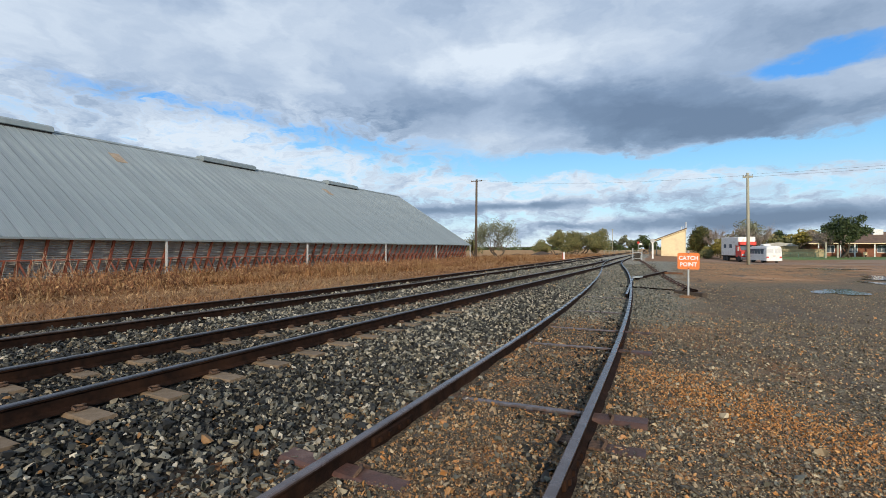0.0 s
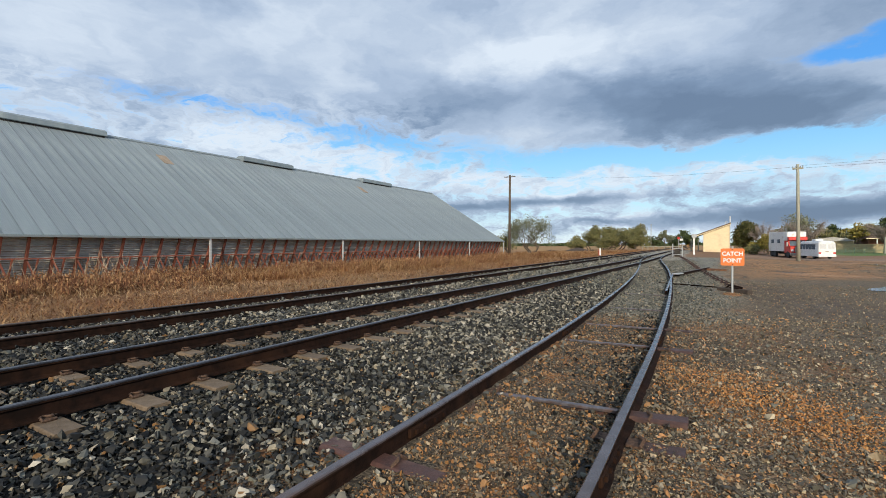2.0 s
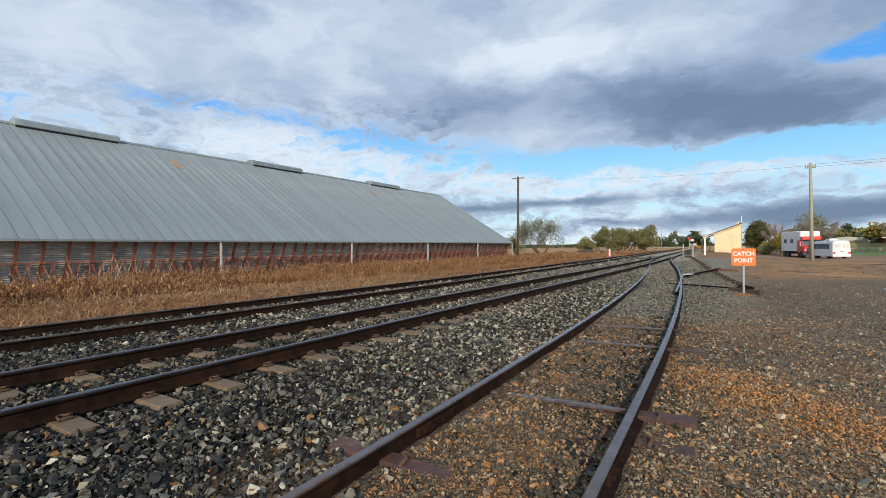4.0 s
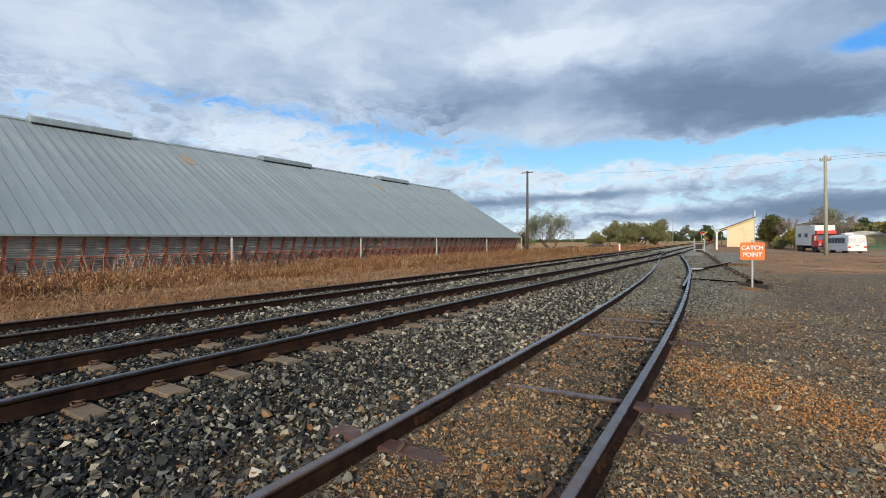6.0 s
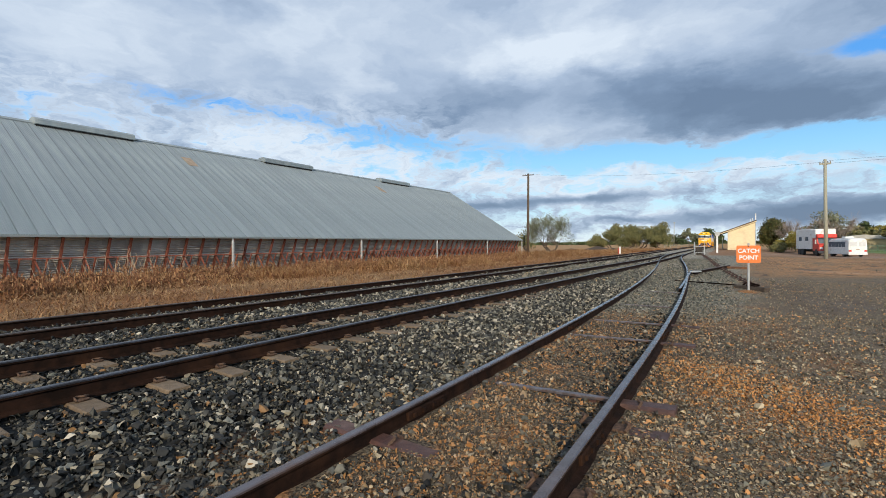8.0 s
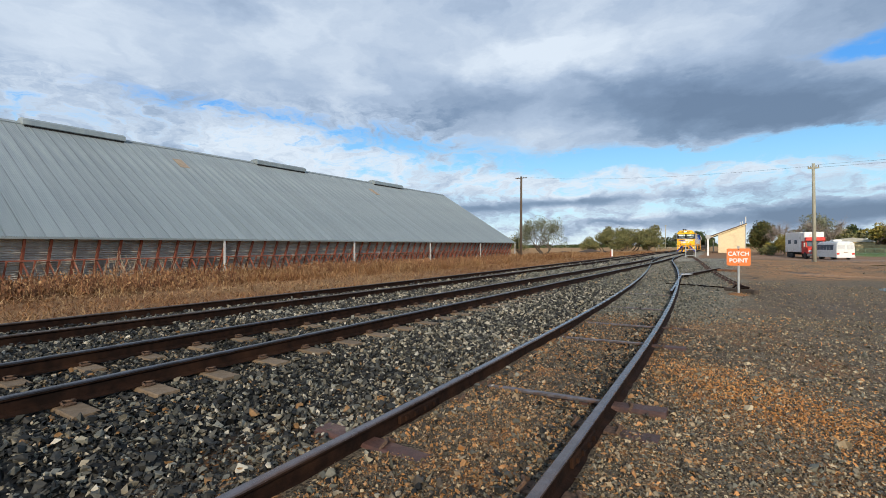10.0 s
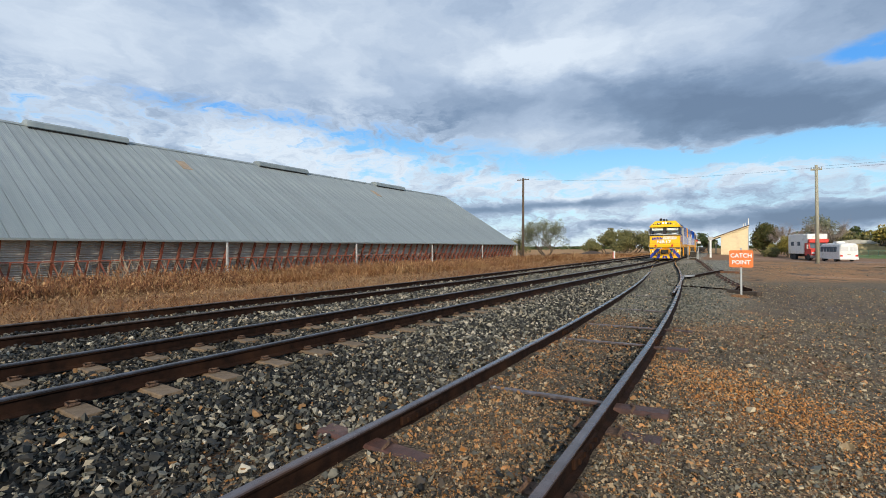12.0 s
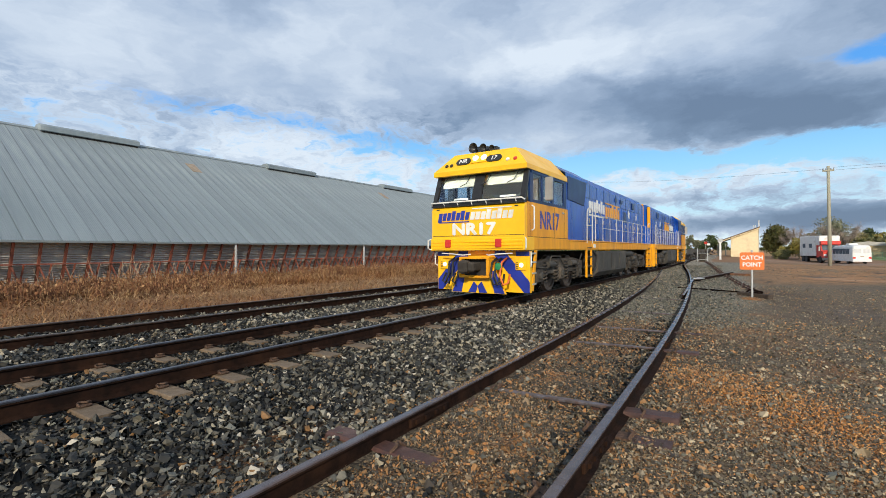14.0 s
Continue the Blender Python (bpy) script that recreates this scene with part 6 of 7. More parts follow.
    for o in L.children_recursive:
        if o.name.startswith("wheelset") or o.data.name in done:
            continue
        done.add(o.data.name)
        t3 = o.matrix_basis.translation
        turned = abs(o.matrix_basis.to_3x3()[0][0]) < 0.5
        if not turned:
            o.data.transform(Matrix.Diagonal((k, 1, 1, 1)))
        o.matrix_basis = Matrix.Translation((t3.x * (k - 1), 0, 0)) @ o.matrix_basis
    return L, sets


def clip_poly(poly, x0, x1):
    """Cuts a polygon to x0 <= x <= x1."""
    for edge, sign in ((x0, 1), (x1, -1)):
        out = []
        for i, p_ in enumerate(poly):
            q = poly[(i + 1) % len(poly)]
            a, b = sign * (p_[0] - edge), sign * (q[0] - edge)
            if a >= 0:
                out.append(p_)
            if a * b < 0:
                t = a / (a - b)
                out.append((p_[0] + t * (q[0] - p_[0]), p_[1] + t * (q[1] - p_[1])))
        poly = out
    return poly


M["cab_lining"] = material("cab_lining", (0.34, 0.42, 0.50), (0.27, 0.34, 0.42), 2.0, 0.8)
M["side_glass_dark"] = material("cab_inside", (0.10, 0.13, 0.16), (0.06, 0.08, 0.10), 2.0, 0.8)


def make_wagon():
    w = empty("flat_wagon", pose(0, 0, 0), "dark grey empty container flat wagon", "wagon", "train")
    b = Geo()
    for s in (-1, 1):
        b.prism([(0.5, 1.0), (0.5, 1.22), (13.3, 1.22), (13.3, 1.0), (10.5, 0.72), (3.3, 0.72)], "x", s * 1.2 - 0.06, s * 1.2 + 0.06)
    b.box(-0.2, 0.2, 0.3, 13.5, 0.85, 1.1)
    part("underframe", b, "bogie", w)
    for k in range(9):
        part("cross_beam", Geo().box(-1.25, 1.25, 0.6 + k * 1.5, 0.85 + k * 1.5, 1.05, 1.2), "bogie", w)
    for y in (0.5, 13.2):
        part("headstock", Geo().box(-1.3, 1.3, y - 0.1, y + 0.2, 0.85, 1.24, 0.01), "tank", w)
        part("coupler", Geo().box(-0.12, 0.12, y - 0.6, y + 0.6, 0.75, 0.95, 0.02), "bogie", w)
    me = Geo()
    for s in (-1, 1):
        me.lathe([(0.05, s * 0.66), (0.42, s * 0.68), (0.48, s * 0.685), (0.46, s * 0.71), (0.455, s * 0.81), (0.1, s * 0.81)], (0, 0, 0), "x", 18)
    me.lathe([(0.07, -0.7), (0.07, 0.7)], (0, 0, 0), "x", 8)
    mesh = me.mesh("wheelset", "wheel")
    for yc in (2.0, 11.8):
        bg = Geo()
        for s in (-1, 1):
            bg.prism([(yc - 1.3, 0.42), (yc - 1.2, 0.62), (yc - 0.4, 0.68), (yc + 0.4, 0.68), (yc + 1.2, 0.62), (yc + 1.3, 0.42), (yc + 0.6, 0.45), (yc + 0.35, 0.28), (yc - 0.35, 0.28), (yc - 0.6, 0.45)], "x", s * 1.0 - 0.06, s * 1.0 + 0.06)
        bg.box(-1.0, 1.0, yc - 0.2, yc + 0.2, 0.45, 0.8)
        part("bogie", bg, "bogie", w)
        for d in (-0.9, 0.9):
            part("wheelset", mesh, None, w, "", pose(0, yc + d, 0.46))
    return w


lead_loco, lead_wheels = make_loco("yellow and blue diesel locomotive with lit headlights", True)
trail_loco, trail_wheels = make_loco("trailing yellow and blue diesel locomotive running backwards", False)
wagons = [make_wagon()]
for k in range(4):
    wagons.append(copy_thing(wagons[0], pose(0, 0, 0)))

SPEED, SLOWING = 20.05, 0.55


def front_y(t):
    """Along the track: 20 m/s past the camera, a little faster before."""
    d = 14.0 - t
    e = max(0.0, d - 3.0)
    q = min(e, 3.0)
    return 10.3 + SPEED * d + SLOWING * (q * q + 2 * q * (e - q))


def on_track(y, length, turned=False):
    """The pose of a vehicle whose leading end is at y."""
    a, b = Vector((float(main_x(y + 2.5)), y + 2.5, HEAD)), Vector((float(main_x(y + length - 2.5)), y + length - 2.5, HEAD))
    rz = -math.degrees(math.atan2(b.x - a.x, b.y - a.y))
    p_ = a.lerp(b, -2.5 / (length - 5.0))
    m = pose(p_.x, p_.y, p_.z, 0, 0, rz)
    if turned:
        m = m @ Matrix.Translation((0, length, 0)) @ pose(0, 0, 0, 0, 0, 180)
    return m

# trees and shrubs
def leaf_cloud(rng, centres, radii, n, size, flat=0.7):
    """Small bent leaf sprays in clumps round the limb ends."""
    k = rng.integers(0, len(centres), n)
    d = rng.standard_normal((n, 3))
    d /= np.linalg.norm(d, axis=1)[:, None]
    r = rng.uniform(0.25, 1.0, n) ** 0.5
    p = centres[k] + d * (r * radii[k])[:, None] * np.array([1, 1, flat])
    a = rng.standard_normal((n, 3))
    a /= np.linalg.norm(a, axis=1)[:, None]
    b = np.cross(a, rng.standard_normal((n, 3)))
    b /= np.linalg.norm(b, axis=1)[:, None]
    s = size * rng.uniform(0.6, 1.5, n)[:, None]
    v = np.stack([p - a * s, p + b * s * 0.5, p + a * s, p - b * s * 0.5], 1).reshape(-1, 3)
    i = np.arange(n) * 4
    f = np.concatenate([np.stack([i, i + 1, i + 2], -1), np.stack([i, i + 2, i + 3], -1)])
    return v, f


def make_tree(name, x, y, h, w, leaf, label, seed, n=2600, size=0.22, trunks=1, bole=0.3, depth=None, category="tree", clump=0.2, flat=0.7, base=None):
    rng = np.random.default_rng(seed)
    g = float(ground_z(x, y)) if base is None else base
    t = empty(name, pose(x, y, g), label, category)
    wood = Geo()
    ends = []
    depth = depth or w
    for q in range(trunks):
        lean = rng.uniform(-0.18, 0.18, 2) * w
        root = Vector((rng.uniform(-0.1, 0.1) * w * (trunks > 1), 0, -0.1))
        fork = Vector((root.x + lean[0], lean[1], h * bole))
        wood.tube([root, root.lerp(fork, 0.5) + Vector((0.03 * w, 0, 0)), fork], 0.022 * h + 0.05, 7, 0.016 * h + 0.03)
        for k in range(7 if trunks == 1 else 4):
            an = rng.uniform(0, 2 * math.pi)
            rad = rng.uniform(0.25, 0.95)
            e = Vector((math.cos(an) * rad * w * 0.5, math.sin(an) * rad * depth * 0.5, h * (rng.uniform(0.62, 0.95) if rad < 0.6 else rng.uniform(0.42, 0.78))))
            mid = fork.lerp(e, 0.5) + Vector((rng.uniform(-0.06, 0.06) * w, 0, 0.05 * h))
            wood.tube([fork, mid, e], 0.012 * h + 0.02, 6, 0.012)
            ends.append((e, clump * w * rng.uniform(0.75, 1.3)))
            for m in range(3):
                e2 = e + Vector(rng.uniform(-1, 1, 3)) * w * 0.17
                wood.tube([mid.lerp(e, 0.6), e2], 0.006 * h + 0.01, 5, 0.008)
                ends.append((e2, clump * w * rng.uniform(0.5, 1.0)))
    part("trunk", wood, "bark", t)
    v, f = leaf_cloud(rng, np.array([tuple(e) for e, _ in ends]), np.array([r for _, r in ends]), n, size, flat)
    v[:, 2] = np.maximum(v[:, 2], 0.05)
    part("crown", mass_mesh("crown", v, f, leaf), None, t)
    return t


def make_bare_tree(x, y, h, w, label, seed):
    rng = np.random.default_rng(seed)
    g = float(ground_z(x, y))
    t = empty("bare_tree", pose(x, y, g), label, "tree")
    wood = Geo()
    tips = []
    fork = Vector((0.1, 0, h * 0.3))
    wood.tube([(0, 0, -0.1), fork], 0.03 * h, 7, 0.022 * h)
    for k in range(9):
        an = rng.uniform(0, 2 * math.pi)
        e = Vector((math.cos(an) * w * 0.5 * rng.uniform(0.3, 1), math.sin(an) * w * 0.4, h * rng.uniform(0.6, 1.0)))
        wood.tube([fork, fork.lerp(e, 0.5) + Vector((0, 0, 0.06 * h)), e], 0.013 * h, 5, 0.01)
        tips.append(e)
    part("trunk", wood, "bark", t)
    n = 5200
    c = np.array([tuple(p) for p in tips])[rng.integers(0, len(tips), n)]
    root = np.array(tuple(fork))
    out = c - root
    p = root + out * rng.uniform(0.45, 1.0, (n, 1)) + np.array([0, 0, 0.03 * h])
    e = p + out * rng.uniform(0.05, 0.3, (n, 1)) + rng.standard_normal((n, 3)) * np.array([0.11, 0.11, 0.09]) * w
    s = rng.standard_normal((n, 3)) * 0.011
    v = np.stack([p, e, p + s], 1).reshape(-1, 3)
    part("twig_spray", mass_mesh("twig_spray", v, np.arange(n * 3).reshape(-1, 3), "twig"), None, t)


make_tree("pepper_tree", -36.0, 95.0, 7.3, 9.0, "leaf_grey", "grey-green drooping tree beside the shed end", 4, 11000, 0.11, 3, 0.18, clump=0.17, flat=1.3)
make_tree("shrub", -40.6, 93.0, 3.4, 4.4, "leaf_olive", "low olive bush under a drooping tree", 5, 2600, 0.13, 3, 0.10, category="shrub", clump=0.22, flat=0.9)
for k, (x, w, h) in enumerate(((-43.5, 5.5, 4.6), (-39.6, 6.0, 9.2), (-35.0, 8.0, 8.6), (-31.5, 6.0, 5.2), (-29.0, 8.5, 8.8), (-25.0, 7.5, 8.4), (-23.0, 4.5, 4.6))):
    make_tree("gum_tree", x - 1.8, 170 + (k % 3) * 4, h * 0.86, w * 1.3, "leaf_olive", "olive-green spreading gum tree in a dry paddock", 10 + k, 8000, 0.19, 2, 0.2 if h > 6 else 0.1, clump=0.25, flat=0.7)
for k, (x, y, w, h, lf) in enumerate(((-24.0, 262, 7, 8.6, "leaf_grey"), (-15.0, 250, 10, 6.6, "leaf_dark"), (-10.5, 240, 5, 5.0, "leaf_dark"), (-34, 300, 12, 5.0, "leaf_dark"), (-21, 280, 10, 4.0, "leaf_dark"), (-9.0, 180, 5, 4.5, "leaf_dark"))):
    make_tree("far_tree", x, y, h, w, lf, "distant dark tree on the plain", 30 + k, 1500, 0.4, 1, 0.35)
make_tree("dark_hedge_tree", 3.98, 111.0, 6.1, 4.25, "leaf_hedge", "dense dark green conical tree beside the cream building", 41, 13000, 0.15, 3, 0.05, clump=0.33, flat=1.4)
for k, (x, y, w, h) in enumerate(((5.2, 99, 2.4, 2.0), (6.6, 98, 3.0, 3.0), (4.6, 96.5, 2.4, 1.3), (7.9, 100, 2.6, 2.3))):
    make_tree("shrub", x, y, h, w, "leaf_gold" if k != 2 else "leaf_olive", "yellow-green garden shrub at the yard edge", 50 + k, 1700, 0.13, 3, 0.12, category="shrub", clump=0.26, flat=1.0)
make_bare_tree(7.0, 108, 4.9, 6.0, "leafless grey-brown tree behind shrubs", 61)
make_bare_tree(14.6, 112, 5.6, 7.5, "leafless grey-brown tree behind the parked truck", 62)
make_tree("street_tree", 13.2, 116, 6.6, 7.5, "leaf_grey", "sparse grey-green tree behind the parked truck", 63, 4200, 0.13, 2, 0.2, clump=0.22)
for k, (x, y, w, h, lf) in enumerate(((17.5, 120, 5.5, 4.2, "leaf_olive"), (20.3, 124, 6, 4.8, "leaf_dark"), (22.5, 122, 5.5, 5.2, "leaf_gold"), (25, 130, 6, 6.0, "leaf_olive"), (11, 128, 7, 4.0, "leaf_dark"), (15, 132, 8, 5, "leaf_dark"))):
    make_tree("garden_tree", x, y, h, w, lf, "bushy green garden tree behind a fence", 70 + k, 1500, 0.24, 1, 0.2)
make_tree("garden_tree", 26.6, 105.0, 7.2, 8.2, "leaf_dark", "broad dark green tree on the lawn before the house", 80, 7000, 0.17, 3, 0.3, clump=0.19)
make_tree("garden_tree", 38.5, 104.0, 8.5, 5.0, "leaf_dark", "tall dark tree at the end of the house", 82, 1800, 0.25, 1, 0.3)
make_bare_tree(23.2, 104, 4.8, 5.0, "small leafless brown tree by the fence", 83)


def make_far_woods():
    rng = np.random.default_rng(7)
    n = 900
    az = np.radians(rng.uniform(-75, 60, n))
    d = rng.uniform(600, 900, n)
    c = np.stack([d * np.sin(az), d * np.cos(az), rng.uniform(0.0, 3.6, n) * (0.6 + 0.4 * np.sin(az * 23))], -1)
    v, f = leaf_cloud(rng, c, np.full(n, 5.5), 16000, 2.2, 0.5)
    tagged(new("far_woods", mass_mesh("far_woods", v, f, "leaf_dark")), "low dark line of distant woods on the horizon", "woods", kind="stuff")


make_far_woods()


# station building
def make_building():
    b = empty("cream_building", pose(0, 0, 0), "small cream weatherboard station building with skillion roof", "building")
    x0, x1, y0, y1, zl, zr = -3.15, 1.3, 105.0, 117.0, 3.6, 5.35
    g = -0.4
    w = Geo()
    w.prism([(x0, g), (x1, g), (x1, zr), (x0, zl)], "y", y0, y0 + 0.15)
    wall = part("front_wall", w, "cream", b)
    n = 15
    for k in range(n):
        z = g + 0.25 + k * 0.36
        xr = x1 - 0.02
        xl = x0 + 0.02
        if z + 0.3 > zl:
            xl = x0 + (z + 0.34 - zl) / (zr - zl) * (x1 - x0)
        if xl < xr - 0.3:
            part("board", Geo().prism([(y0 - 0.035, z), (y0 - 0.004, z), (y0 - 0.004, z + 0.34), (y0 - 0.012, z + 0.34)], "x", xl, xr), "cream", wall)
    part("side_wall", Geo().box(x0, x0 + 0.15, y0 + 0.16, y1, g, zl), "cream", b)
    part("side_wall", Geo().box(x1 - 0.15, x1, y0 + 0.16, y1, g, zr - 0.1), "cream", b)
    part("back_wall", Geo().prism([(x0 + 0.16, g), (x1 - 0.16, g), (x1 - 0.16, zr - 0.1), (x0 + 0.16, zl)], "y", y1 - 0.15, y1), "cream", b)
    s = (zr - zl) / (x1 - x0)
    r = Geo().prism([(x0 - 1.5, zl - 1.5 * s + 0.02), (x1 + 0.2, zr + 0.2 * s + 0.02), (x1 + 0.2, zr + 0.2 * s + 0.20), (x0 - 1.5, zl - 1.5 * s + 0.20)], "y", y0 - 0.45, y1 + 0.3)
    part("roof", r, "tile", b, "dark brown skillion roof")
    part("bargeboard", Geo().prism([(x0 - 1.5, zl - 1.5 * s - 0.14), (x1 + 0.2, zr + 0.2 * s - 0.14), (x1 + 0.2, zr + 0.2 * s + 0.0), (x0 - 1.5, zl - 1.5 * s + 0.0)], "y", y0 - 0.40, y0 - 0.32), "cream", b)
    part("fascia", Geo().box(x0 - 1.56, x0 - 1.5, y0 - 0.35, y1, zl - 1.5 * s - 0.3, zl - 1.5 * s + 0.2), "timber", b)
    for x, h in ((x1 + 0.06, 6.85), (x1 - 0.45, 6.0), (x1 - 0.75, 5.9)):
        part("vent_pipe", Geo().tube([(x, y0 + 0.6, zr - 0.6), (x, y0 + 0.6, h)], 0.09 if h > 6.5 else 0.05, 8), "white", b)
    part("downpipe", Geo().tube([(x1 + 0.05, y0 - 0.06, g), (x1 + 0.05, y0 - 0.06, zr - 0.1)], 0.05, 7), "pale", b)
    part("step", Geo().box(x0 - 1.3, x0, y0 + 1, y1, g - 0.2, g + 0.25), "concrete", b)
    part("side_door", Geo().box(x0 - 0.04, x0 - 0.002, y0 + 2, y0 + 2.9, g + 0.3, 2.4), "timber", b)


make_building()


# trackside equipment
def make_equipment():
    g = float(ground_z(-4.6, 60))
    c = empty("point_motor_frame", pose(-4.62, 60, g - 0.05), "white steel frame round trackside point equipment", "trackside equipment")
    for x in (-0.5, 0.5):
        for y in (-0.4, 0.4):
            part("post", Geo().tube([(x, y, -0.1), (x, y, 1.6 if (x < 0 or y > 0) else 1.1)], 0.035, 6), "pale", c)
    for z in (0.35, 1.05):
        for y in (-0.4, 0.4):
            part("rail", Geo().tube([(-0.5, y, z), (0.5, y, z)], 0.03, 6), "pale", c)
    part("motor_box", Geo().box(-0.3, 0.3, -0.25, 0.25, 0.1, 0.95, 0.03), "bogie", c)
    part("base_slab", Geo().box(-0.7, 0.7, -0.6, 0.6, -0.15, 0.1, 0.02), "concrete", c)
    g = float(ground_z(-3.55, 75))
    s = empty("white_signal_post", pose(-3.55, 75, g), "white steel post with a square box on top", "signal post")
    part("post", Geo().box(-0.12, 0.12, -0.1, 0.1, -0.1, 2.4, 0.02), "white", s)
    part("box", Geo().box(-0.30, 0.34, -0.2, 0.2, 2.45, 2.95, 0.04), "pale", s)
    part("collar", Geo().box(-0.2, 0.2, -0.14, 0.14, 2.36, 2.46, 0.01), "white", s)
    s = empty("red_signal_disc", pose(-13.9, 200, float(ground_z(-13.9, 200))), "red and white round crossing signal on a thin post", "signal")
    part("post", Geo().tube([(0, 0, -0.1), (0, 0, 4.3)], 0.09, 7), "pale", s)
    part("disc", Geo().lathe([(0.01, -0.06), (0.5, -0.06), (0.5, 0.0)], (0, -0.1, 3.9), "y", 16), "red", s)
    part("plate", Geo().box(0.4, 1.5, -0.1, -0.04, 2.9, 3.7, 0.02), "white", s)
    for x, y, h in ((-5.6, 112, 2.6), (-4.6, 122, 2.6)):
        single("grey_post", Geo().box(-0.11, 0.11, -0.11, 0.11, -0.1, h, 0.02), "pole", "short grey timber post near the building", "post", m=pose(x, y, float(ground_z(x, y))))
    x, y = -15.0, 67.7
    m = empty("marker_post", pose(x, y, float(ground_z(x, y))), "short white and red trackside marker post", "marker post")
    part("post", Geo().box(-0.10, 0.11, -0.05, 0.05, -0.1, 1.15, 0.01), "white", m)
    part("red_face", Geo().box(-0.20, -0.102, -0.05, 0.05, -0.1, 0.95, 0.01), "red", m)
    r = empty("guard_rail", pose(-15.2, 152, 0.0, 0, 0, -2), "low white guard rail at a level crossing", "guard rail")
    part("beam", Geo().box(-5.6, 5.6, -0.05, 0.05, 0.62, 0.80, 0.02), "pole", r)
    for k in range(8):
        part("post", Geo().box(-5.4 + k * 1.54 - 0.07, -5.4 + k * 1.54 + 0.07, 0.05, 0.15, -0.5, 0.7), "pole", r)
    for cx, cy, w, h in ((-33.5, 126, 4.2, 1.35), (-42, 130, 3.0, 0.7), (-28.5, 122, 1.8, 0.8)):
        rng = random.Random(int(cx * 3))
        prof = [(w * q * (1 + rng.uniform(-0.08, 0.08)), h * (1 - q) ** 0.8 - 0.1) for q in (1.0, 0.85, 0.6, 0.4, 0.2, 0.05)]
        single("soil_heap", Geo().lathe(prof, (0, 0, 0), "z", 14), "soil", "dark heap of soil in dry grass", "soil heap", m=pose(cx, cy, float(ground_z(cx, cy)) - 0.1))


make_equipment()


# parked vehicles
def make_wheel(parent, x, y, r, w, z=None):
    z = r if z is None else z
    t = part("wheel", Geo().lathe([(r * 0.5, -w / 2), (r * 0.92, -w / 2), (r, -w * 0.3), (r, w * 0.3), (r * 0.92, w / 2), (r * 0.5, w / 2)], (0, 0, 0), "x", 18), "rubber", parent, "", pose(x, y, z))
    part("rim", Geo().lathe([(0.02, -w * 0.42), (r * 0.52, -w * 0.4), (r * 0.52, w * 0.4), (0.02, w * 0.42)], (0, 0, 0), "x", 14), "chrome", t)


def make_bus():
    g = float(ground_z(9.6, 80)) 
    b = empty("minibus", pose(11.9, 79.0, g, 0, 0, 12), "white minibus with a rooftop air conditioner, seen parked", "bus")
    rings = []
    for y, inset, top in ((0.0, 0.10, 2.28), (0.12, 0.02, 2.42), (0.6, 0.0, 2.5), (5.6, 0.0, 2.5), (6.3, 0.03, 2.35), (6.6, 0.12, 1.5)):
        w = 1.02 - inset
        rings.append([(-w, y, 0.36), (w, y, 0.36), (w, y, 1.3), (w - 0.06, y, top - 0.28), (w - 0.22, y, top - 0.06), (0, y, top), (-w + 0.22, y, top - 0.06), (-w + 0.06, y, top - 0.28), (-w, y, 1.3)])
    part("body", Geo().loft(rings), "white", b, "glossy white bodywork")
    for s in (-1, 1):
        part("rear_window", Geo().box(s * 0.47 - 0.36, s * 0.47 + 0.36, -0.01, 0.09, 1.42, 2.02, 0.01), "white_glass", b, "pale covered rear window")
        part("tail_lamp", Geo().box(s * 0.80 - 0.14, s * 0.80 + 0.14, -0.02, 0.12, 0.72, 0.95, 0.01), "red", b, "red tail lamp")
        for k in range(5):
            part("side_window", Geo().box(*sorted((s * 0.955, s * 1.03)), 0.9 + k * 1.05, 1.8 + k * 1.05, 1.32, 2.02, 0.01), "side_glass_dark", b)
        for y in (1.5, 5.3):
            make_wheel(b, s * 0.86, y, 0.38, 0.22)
    part("bumper", Geo().box(-0.98, 0.98, -0.08, 0.1, 0.32, 0.58, 0.03), "white", b)
    part("plate", Geo().box(-0.2, 0.2, -0.012, 0.1, 0.98, 1.08), "skylight", b, "number plate")
    part("air_conditioner", Geo().box(-0.6, 0.35, 2.0, 3.1, 2.46, 2.72, 0.06), "white", b)
    part("exhaust", Geo().tube([(0.4, -0.05, 0.28), (0.4, 1.0, 0.28)], 0.04, 6), "rubber", b)


M["white_glass"] = material("covered_window", (0.62, 0.63, 0.63), (0.55, 0.56, 0.57), 2.0, 0.25)


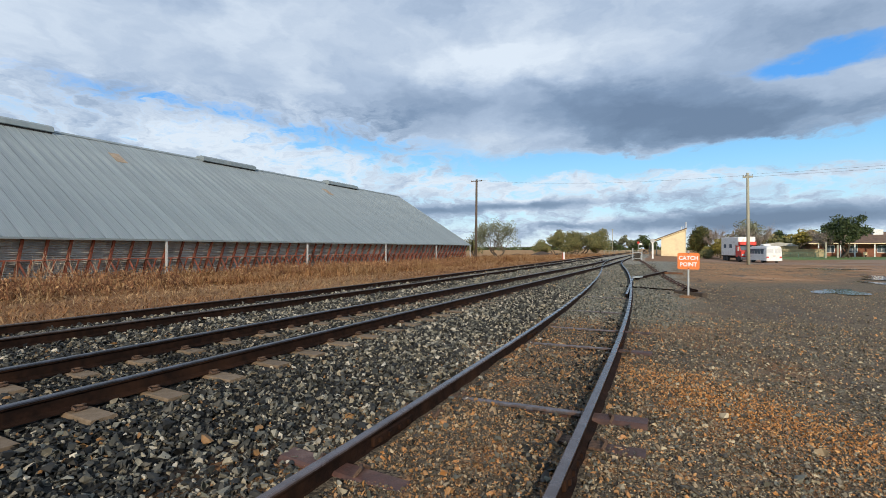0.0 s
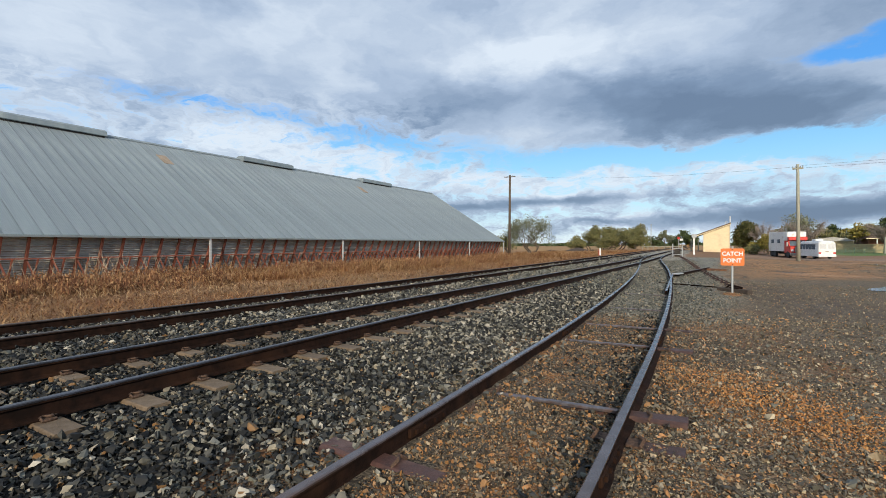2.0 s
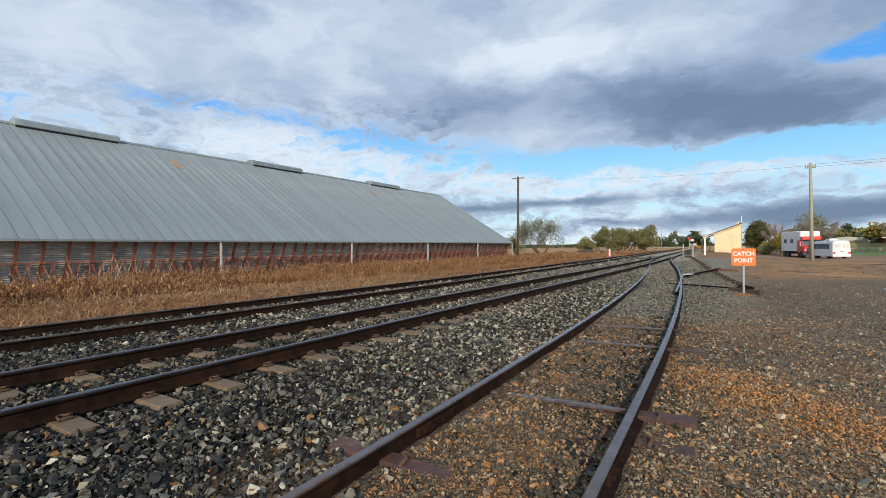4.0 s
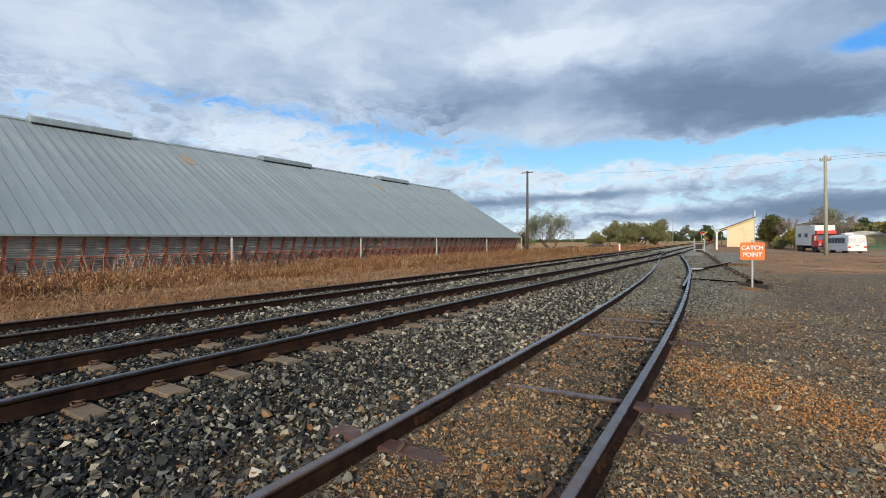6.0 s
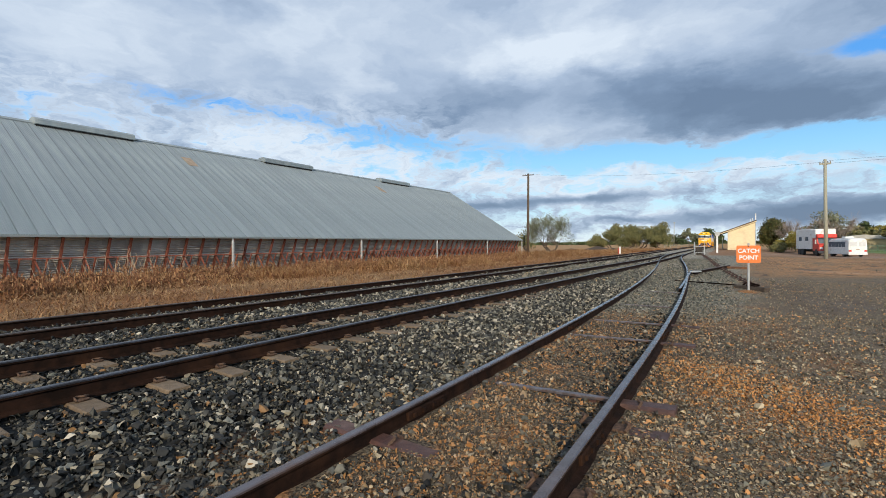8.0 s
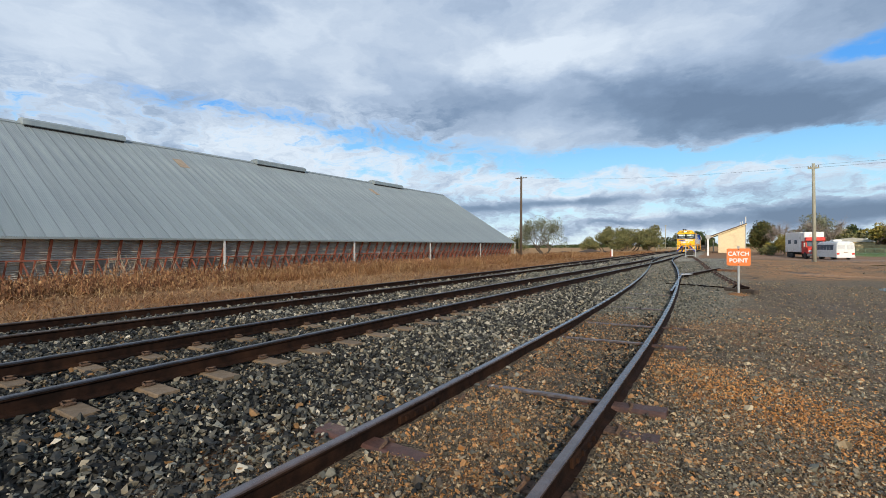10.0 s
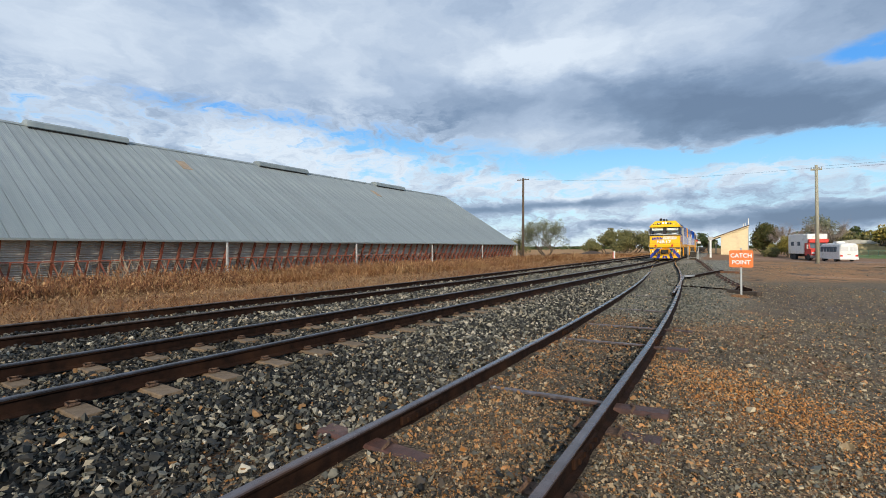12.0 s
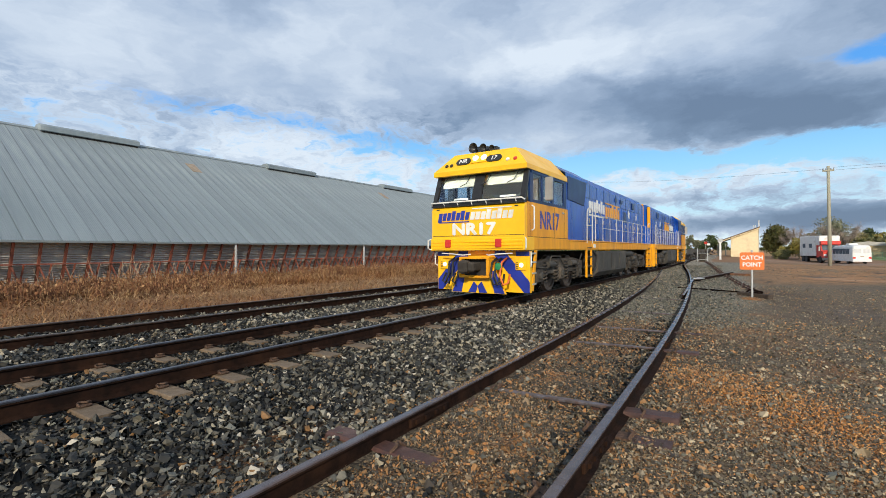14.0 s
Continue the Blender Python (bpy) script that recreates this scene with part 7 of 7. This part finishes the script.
def make_truck():
    g = float(ground_z(8.5, 88))
    t = empty("box_truck", pose(9.75, 85.5, g, 0, 0, 16), "red-cabbed truck with a tall white box body", "truck")
    part("box_body", Geo().box(-1.25, 1.25, 2.05, 7.4, 0.95, 3.95, 0.05), "white", t, "white box body")
    bx = t.children[-1]
    part("box_nose", Geo().box(-1.25, 1.25, 0.9, 2.02, 2.55, 3.92, 0.08), "white", t, "white sleeper top over the cab")
    cab = Geo()
    cab.prism([(0.0, 0.75), (0.0, 1.6), (0.5, 1.75), (0.85, 2.65), (2.0, 2.75), (2.0, 0.75)], "x", -1.15, 1.15)
    part("cab", cab, "red", t, "red truck cab")
    c = t.children[-1]
    part("visor", Geo().box(-1.2, 1.2, 0.45, 1.0, 2.62, 3.15, 0.04), "red", c)
    part("windscreen", Geo().prism([(0.50, 1.80), (0.47, 1.80), (0.80, 2.60), (0.83, 2.60)], "x", -1.0, 1.0), "side_glass_dark", c)
    part("grille", Geo().box(-0.62, 0.62, -0.04, 0.02, 0.85, 1.6, 0.01), "chrome", c, "chrome grille")
    part("bumper", Geo().box(-1.2, 1.2, -0.15, 0.1, 0.35, 0.75, 0.04), "chrome", t)
    for s in (-1, 1):
        part("headlamp", Geo().box(s * 0.9 - 0.18, s * 0.9 + 0.18, -0.06, 0.02, 0.95, 1.25, 0.02), "white_glass", c)
        part("mirror", Geo().box(s * 1.38 - 0.09, s * 1.38 + 0.09, 0.5, 0.58, 1.7, 2.35, 0.02), "chrome", t)
        part("exhaust_stack", Geo().tube([(s * 1.0, 2.05, 0.9), (s * 1.0, 2.05, 3.6)], 0.08, 8), "chrome", t)
        for y in (0.9, 5.4, 6.5):
            make_wheel(t, s * 1.0, y, 0.5, 0.35)
    for y in (3.2, 5.4):
        part("box_window", Geo().box(-1.27, -1.24, y, y + 0.9, 2.2, 2.8), "side_glass_dark", bx)
    part("chassis", Geo().box(-0.5, 0.5, 0.3, 7.2, 0.55, 0.95), "rubber", t)


make_bus()
make_truck()


# house, fences, lawn edge
def make_house():
    h = empty("brick_house", pose(0, 0, 0), "low red-brick house with brown tiled roof and white verandah posts", "house")
    x0, x1, y0, y1, g = 24.5, 46.0, 120.0, 130.0, -0.35
    w = part("front_wall", Geo().box(x0, x1, y0, y0 + 0.25, g, 2.75), "brick", h)
    part("side_wall", Geo().box(x0, x0 + 0.25, y0 + 0.26, y1, g, 2.75), "brick", h)
    part("side_wall", Geo().box(x1 - 0.25, x1, y0 + 0.26, y1, g, 2.75), "brick", h)
    part("back_wall", Geo().box(x0 + 0.26, x1 - 0.26, y1 - 0.25, y1, g, 2.75), "brick", h)
    r = Geo()
    e = 1.9
    r.add([(x0 - 0.6, y0 - e, 2.45), (x1 + 0.6, y0 - e, 2.45), (x1 + 0.6, y1 + 0.6, 2.45), (x0 - 0.6, y1 + 0.6, 2.45), (x0 + 4, (y0 + y1) / 2 - 0.8, 4.85), (x1 - 4, (y0 + y1) / 2 - 0.8, 4.85)],
          [(0, 1, 5, 4), (1, 2, 5), (2, 3, 4, 5), (3, 0, 4), (0, 3, 2, 1)])
    part("roof", r, "tile", h, "brown tiled hip roof")
    rf = h.children[-1]
    part("gutter", Geo().box(x0 - 0.65, x1 + 0.65, y0 - e - 0.1, y0 - e, 2.35, 2.5), "cream", rf)
    part("evaporative_cooler", Geo().box(35.2, 36.8, 122.6, 124.0, 4.0, 5.3, 0.05), "white", rf, "white rooftop cooler")
    part("aerial", Geo().tube([(34.2, 123, 4.0), (34.2, 123, 9.0)], 0.035, 5), "wire", rf)
    for x in (25.5, 29.0, 31.2, 34.2, 37.2, 40.5, 43.5):
        part("verandah_post", Geo().box(x - 0.09, x + 0.09, y0 - e + 0.1, y0 - e + 0.28, g, 2.45), "white", h)
    for k, x in enumerate((27.0, 30.6, 35.0, 39.0)):
        part("window", Geo().box(x, x + 1.5, y0 - 0.06, y0 - 0.005, 0.6, 2.1), "white", w)
        wd = w.children[-1]
        part("pane", Geo().box(x + 0.08, x + 0.71, y0 - 0.085, y0 - 0.064, 0.68, 2.02), "side_glass_dark", h)
        part("pane", Geo().box(x + 0.79, x + 1.42, y0 - 0.085, y0 - 0.064, 0.68, 2.02), "side_glass_dark", h)
    part("verandah_floor", Geo().box(x0, x1, y0 - e, y0 - 0.01, g - 0.2, g + 0.12), "concrete", h)
    for x in (33.0, 36.5):
        c = empty("garden_chair", pose(x, y0 - 1.2, g + 0.12), "pale garden chair on a verandah", "chair", "verandah chairs")
        part("seat", Geo().box(-0.3, 0.3, -0.3, 0.3, 0.4, 0.46), "cream", c)
        part("backrest", Geo().box(-0.3, 0.3, 0.26, 0.32, 0.46, 1.0), "cream", c)
        for a in (-0.26, 0.26):
            for b_ in (-0.26, 0.26):
                part("leg", Geo().box(a - 0.03, a + 0.03, b_ - 0.03, b_ + 0.03, 0, 0.4), "cream", c)


make_house()


def make_fences():
    f = empty("sheet_fence", pose(0, 0, 0), "tan sheet-metal garden fence", "fence")
    for k in range(12):
        x = 11.5 + k * 1.15
        part("panel", Geo().box(x, x + 1.12, 112.0, 112.06, -0.5, 1.35, 0.01), "fence_tan", f)
        part("post", Geo().box(x - 0.05, x + 0.01, 111.94, 112.0, -0.6, 1.45), "fence_tan", f)
    m = empty("mesh_fence", pose(0, 0, 0), "green wire mesh fence on thin posts", "fence")
    for k in range(8):
        x = 14.0 + k * 1.2
        part("post", Geo().tube([(x, 100.5, -0.7), (x, 100.5, 0.75)], 0.045, 6), "fence_green", m)
    for z in (-0.3, -0.1, 0.1, 0.3, 0.5, 0.7):
        part("wire", Geo().tube([(14.0, 100.5, z), (22.4, 100.5, z)], 0.03, 5), "fence_green", m)
    for x, hh in ((22.6, 2.7), (24.2, 2.2)):
        single("garden_post", Geo().box(-0.12, 0.12, -0.12, 0.12, -0.2, hh, 0.02), "pole", "grey timber gatepost by the lawn", "post", m=pose(x, 100.6, float(ground_z(x, 100.6))))
    s = empty("garden_shed", pose(18.5, 116, -0.5), "pale low garden shed with curved roof", "shed")
    part("walls", Geo().box(-3.2, 3.2, 0, 4, 0, 2.4), "fence_tan", s)
    part("roof", Geo().prism([(-3.4, 2.4), (3.4, 2.4), (2.2, 2.95), (0, 3.2), (-2.2, 2.95)], "y", -0.2, 4.2), "galv", s)


make_fences()


# puddles
def make_puddle(cx, cy, rx, ry, rot, seed):
    rng = random.Random(seed)
    n = 40
    ph = [rng.uniform(0, 6.28) for _ in range(4)]
    c, s = math.cos(radians(rot)), math.sin(radians(rot))
    pts = []
    for k in range(n):
        t = 2 * math.pi * k / n
        q = 1 + 0.25 * math.sin(2 * t + ph[0]) + 0.22 * math.sin(3 * t + ph[1]) + 0.16 * math.sin(5 * t + ph[2]) + 0.07 * math.sin(9 * t + ph[3])
        u, v = rx * q * math.cos(t), ry * q * math.sin(t)
        pts.append((cx + u * c - v * s, cy + u * s + v * c))
    z = max(float(ground_z(x, y)) for x, y in pts) + 0.016
    g = Geo().add([(x, y, z) for x, y in pts], [tuple(range(n))])
    single("puddle", g, "water", "shallow still rain puddle in the muddy yard", "puddle", kind="structure")


make_puddle(5.25, 23.2, 0.62, 1.7, -14, 3)
make_puddle(11.5, 33.0, 2.4, 3.2, 20, 5)
make_puddle(10.5, 46.0, 2.2, 1.4, -20, 6)
make_puddle(8.3, 29.5, 0.5, 1.3, 10, 9)


def motions():
    times = [k * 0.5 for k in range(29)]
    walk(lead_loco, [(t, on_track(front_y(t), LEN)) for t in times])
    walk(trail_loco, [(t, on_track(front_y(t) + LEN + 0.45, LEN, True)) for t in times])
    for k, w in enumerate(wagons):
        walk(w, [(t, on_track(front_y(t) + 2 * LEN + 1.0 + 14.1 * k, 13.8)) for t in times])
    for wheels, way in ((lead_wheels, 1), (trail_wheels, -1)):
        for w in wheels:
            c = w.matrix_basis.translation.copy()
            walk(w, [(k / FPS, pose(c.x, c.y, c.z, -way * math.degrees((front_y(k / FPS) - front_y(0)) / WHEEL_R), 0, 0)) for k in range(421)])


motions()
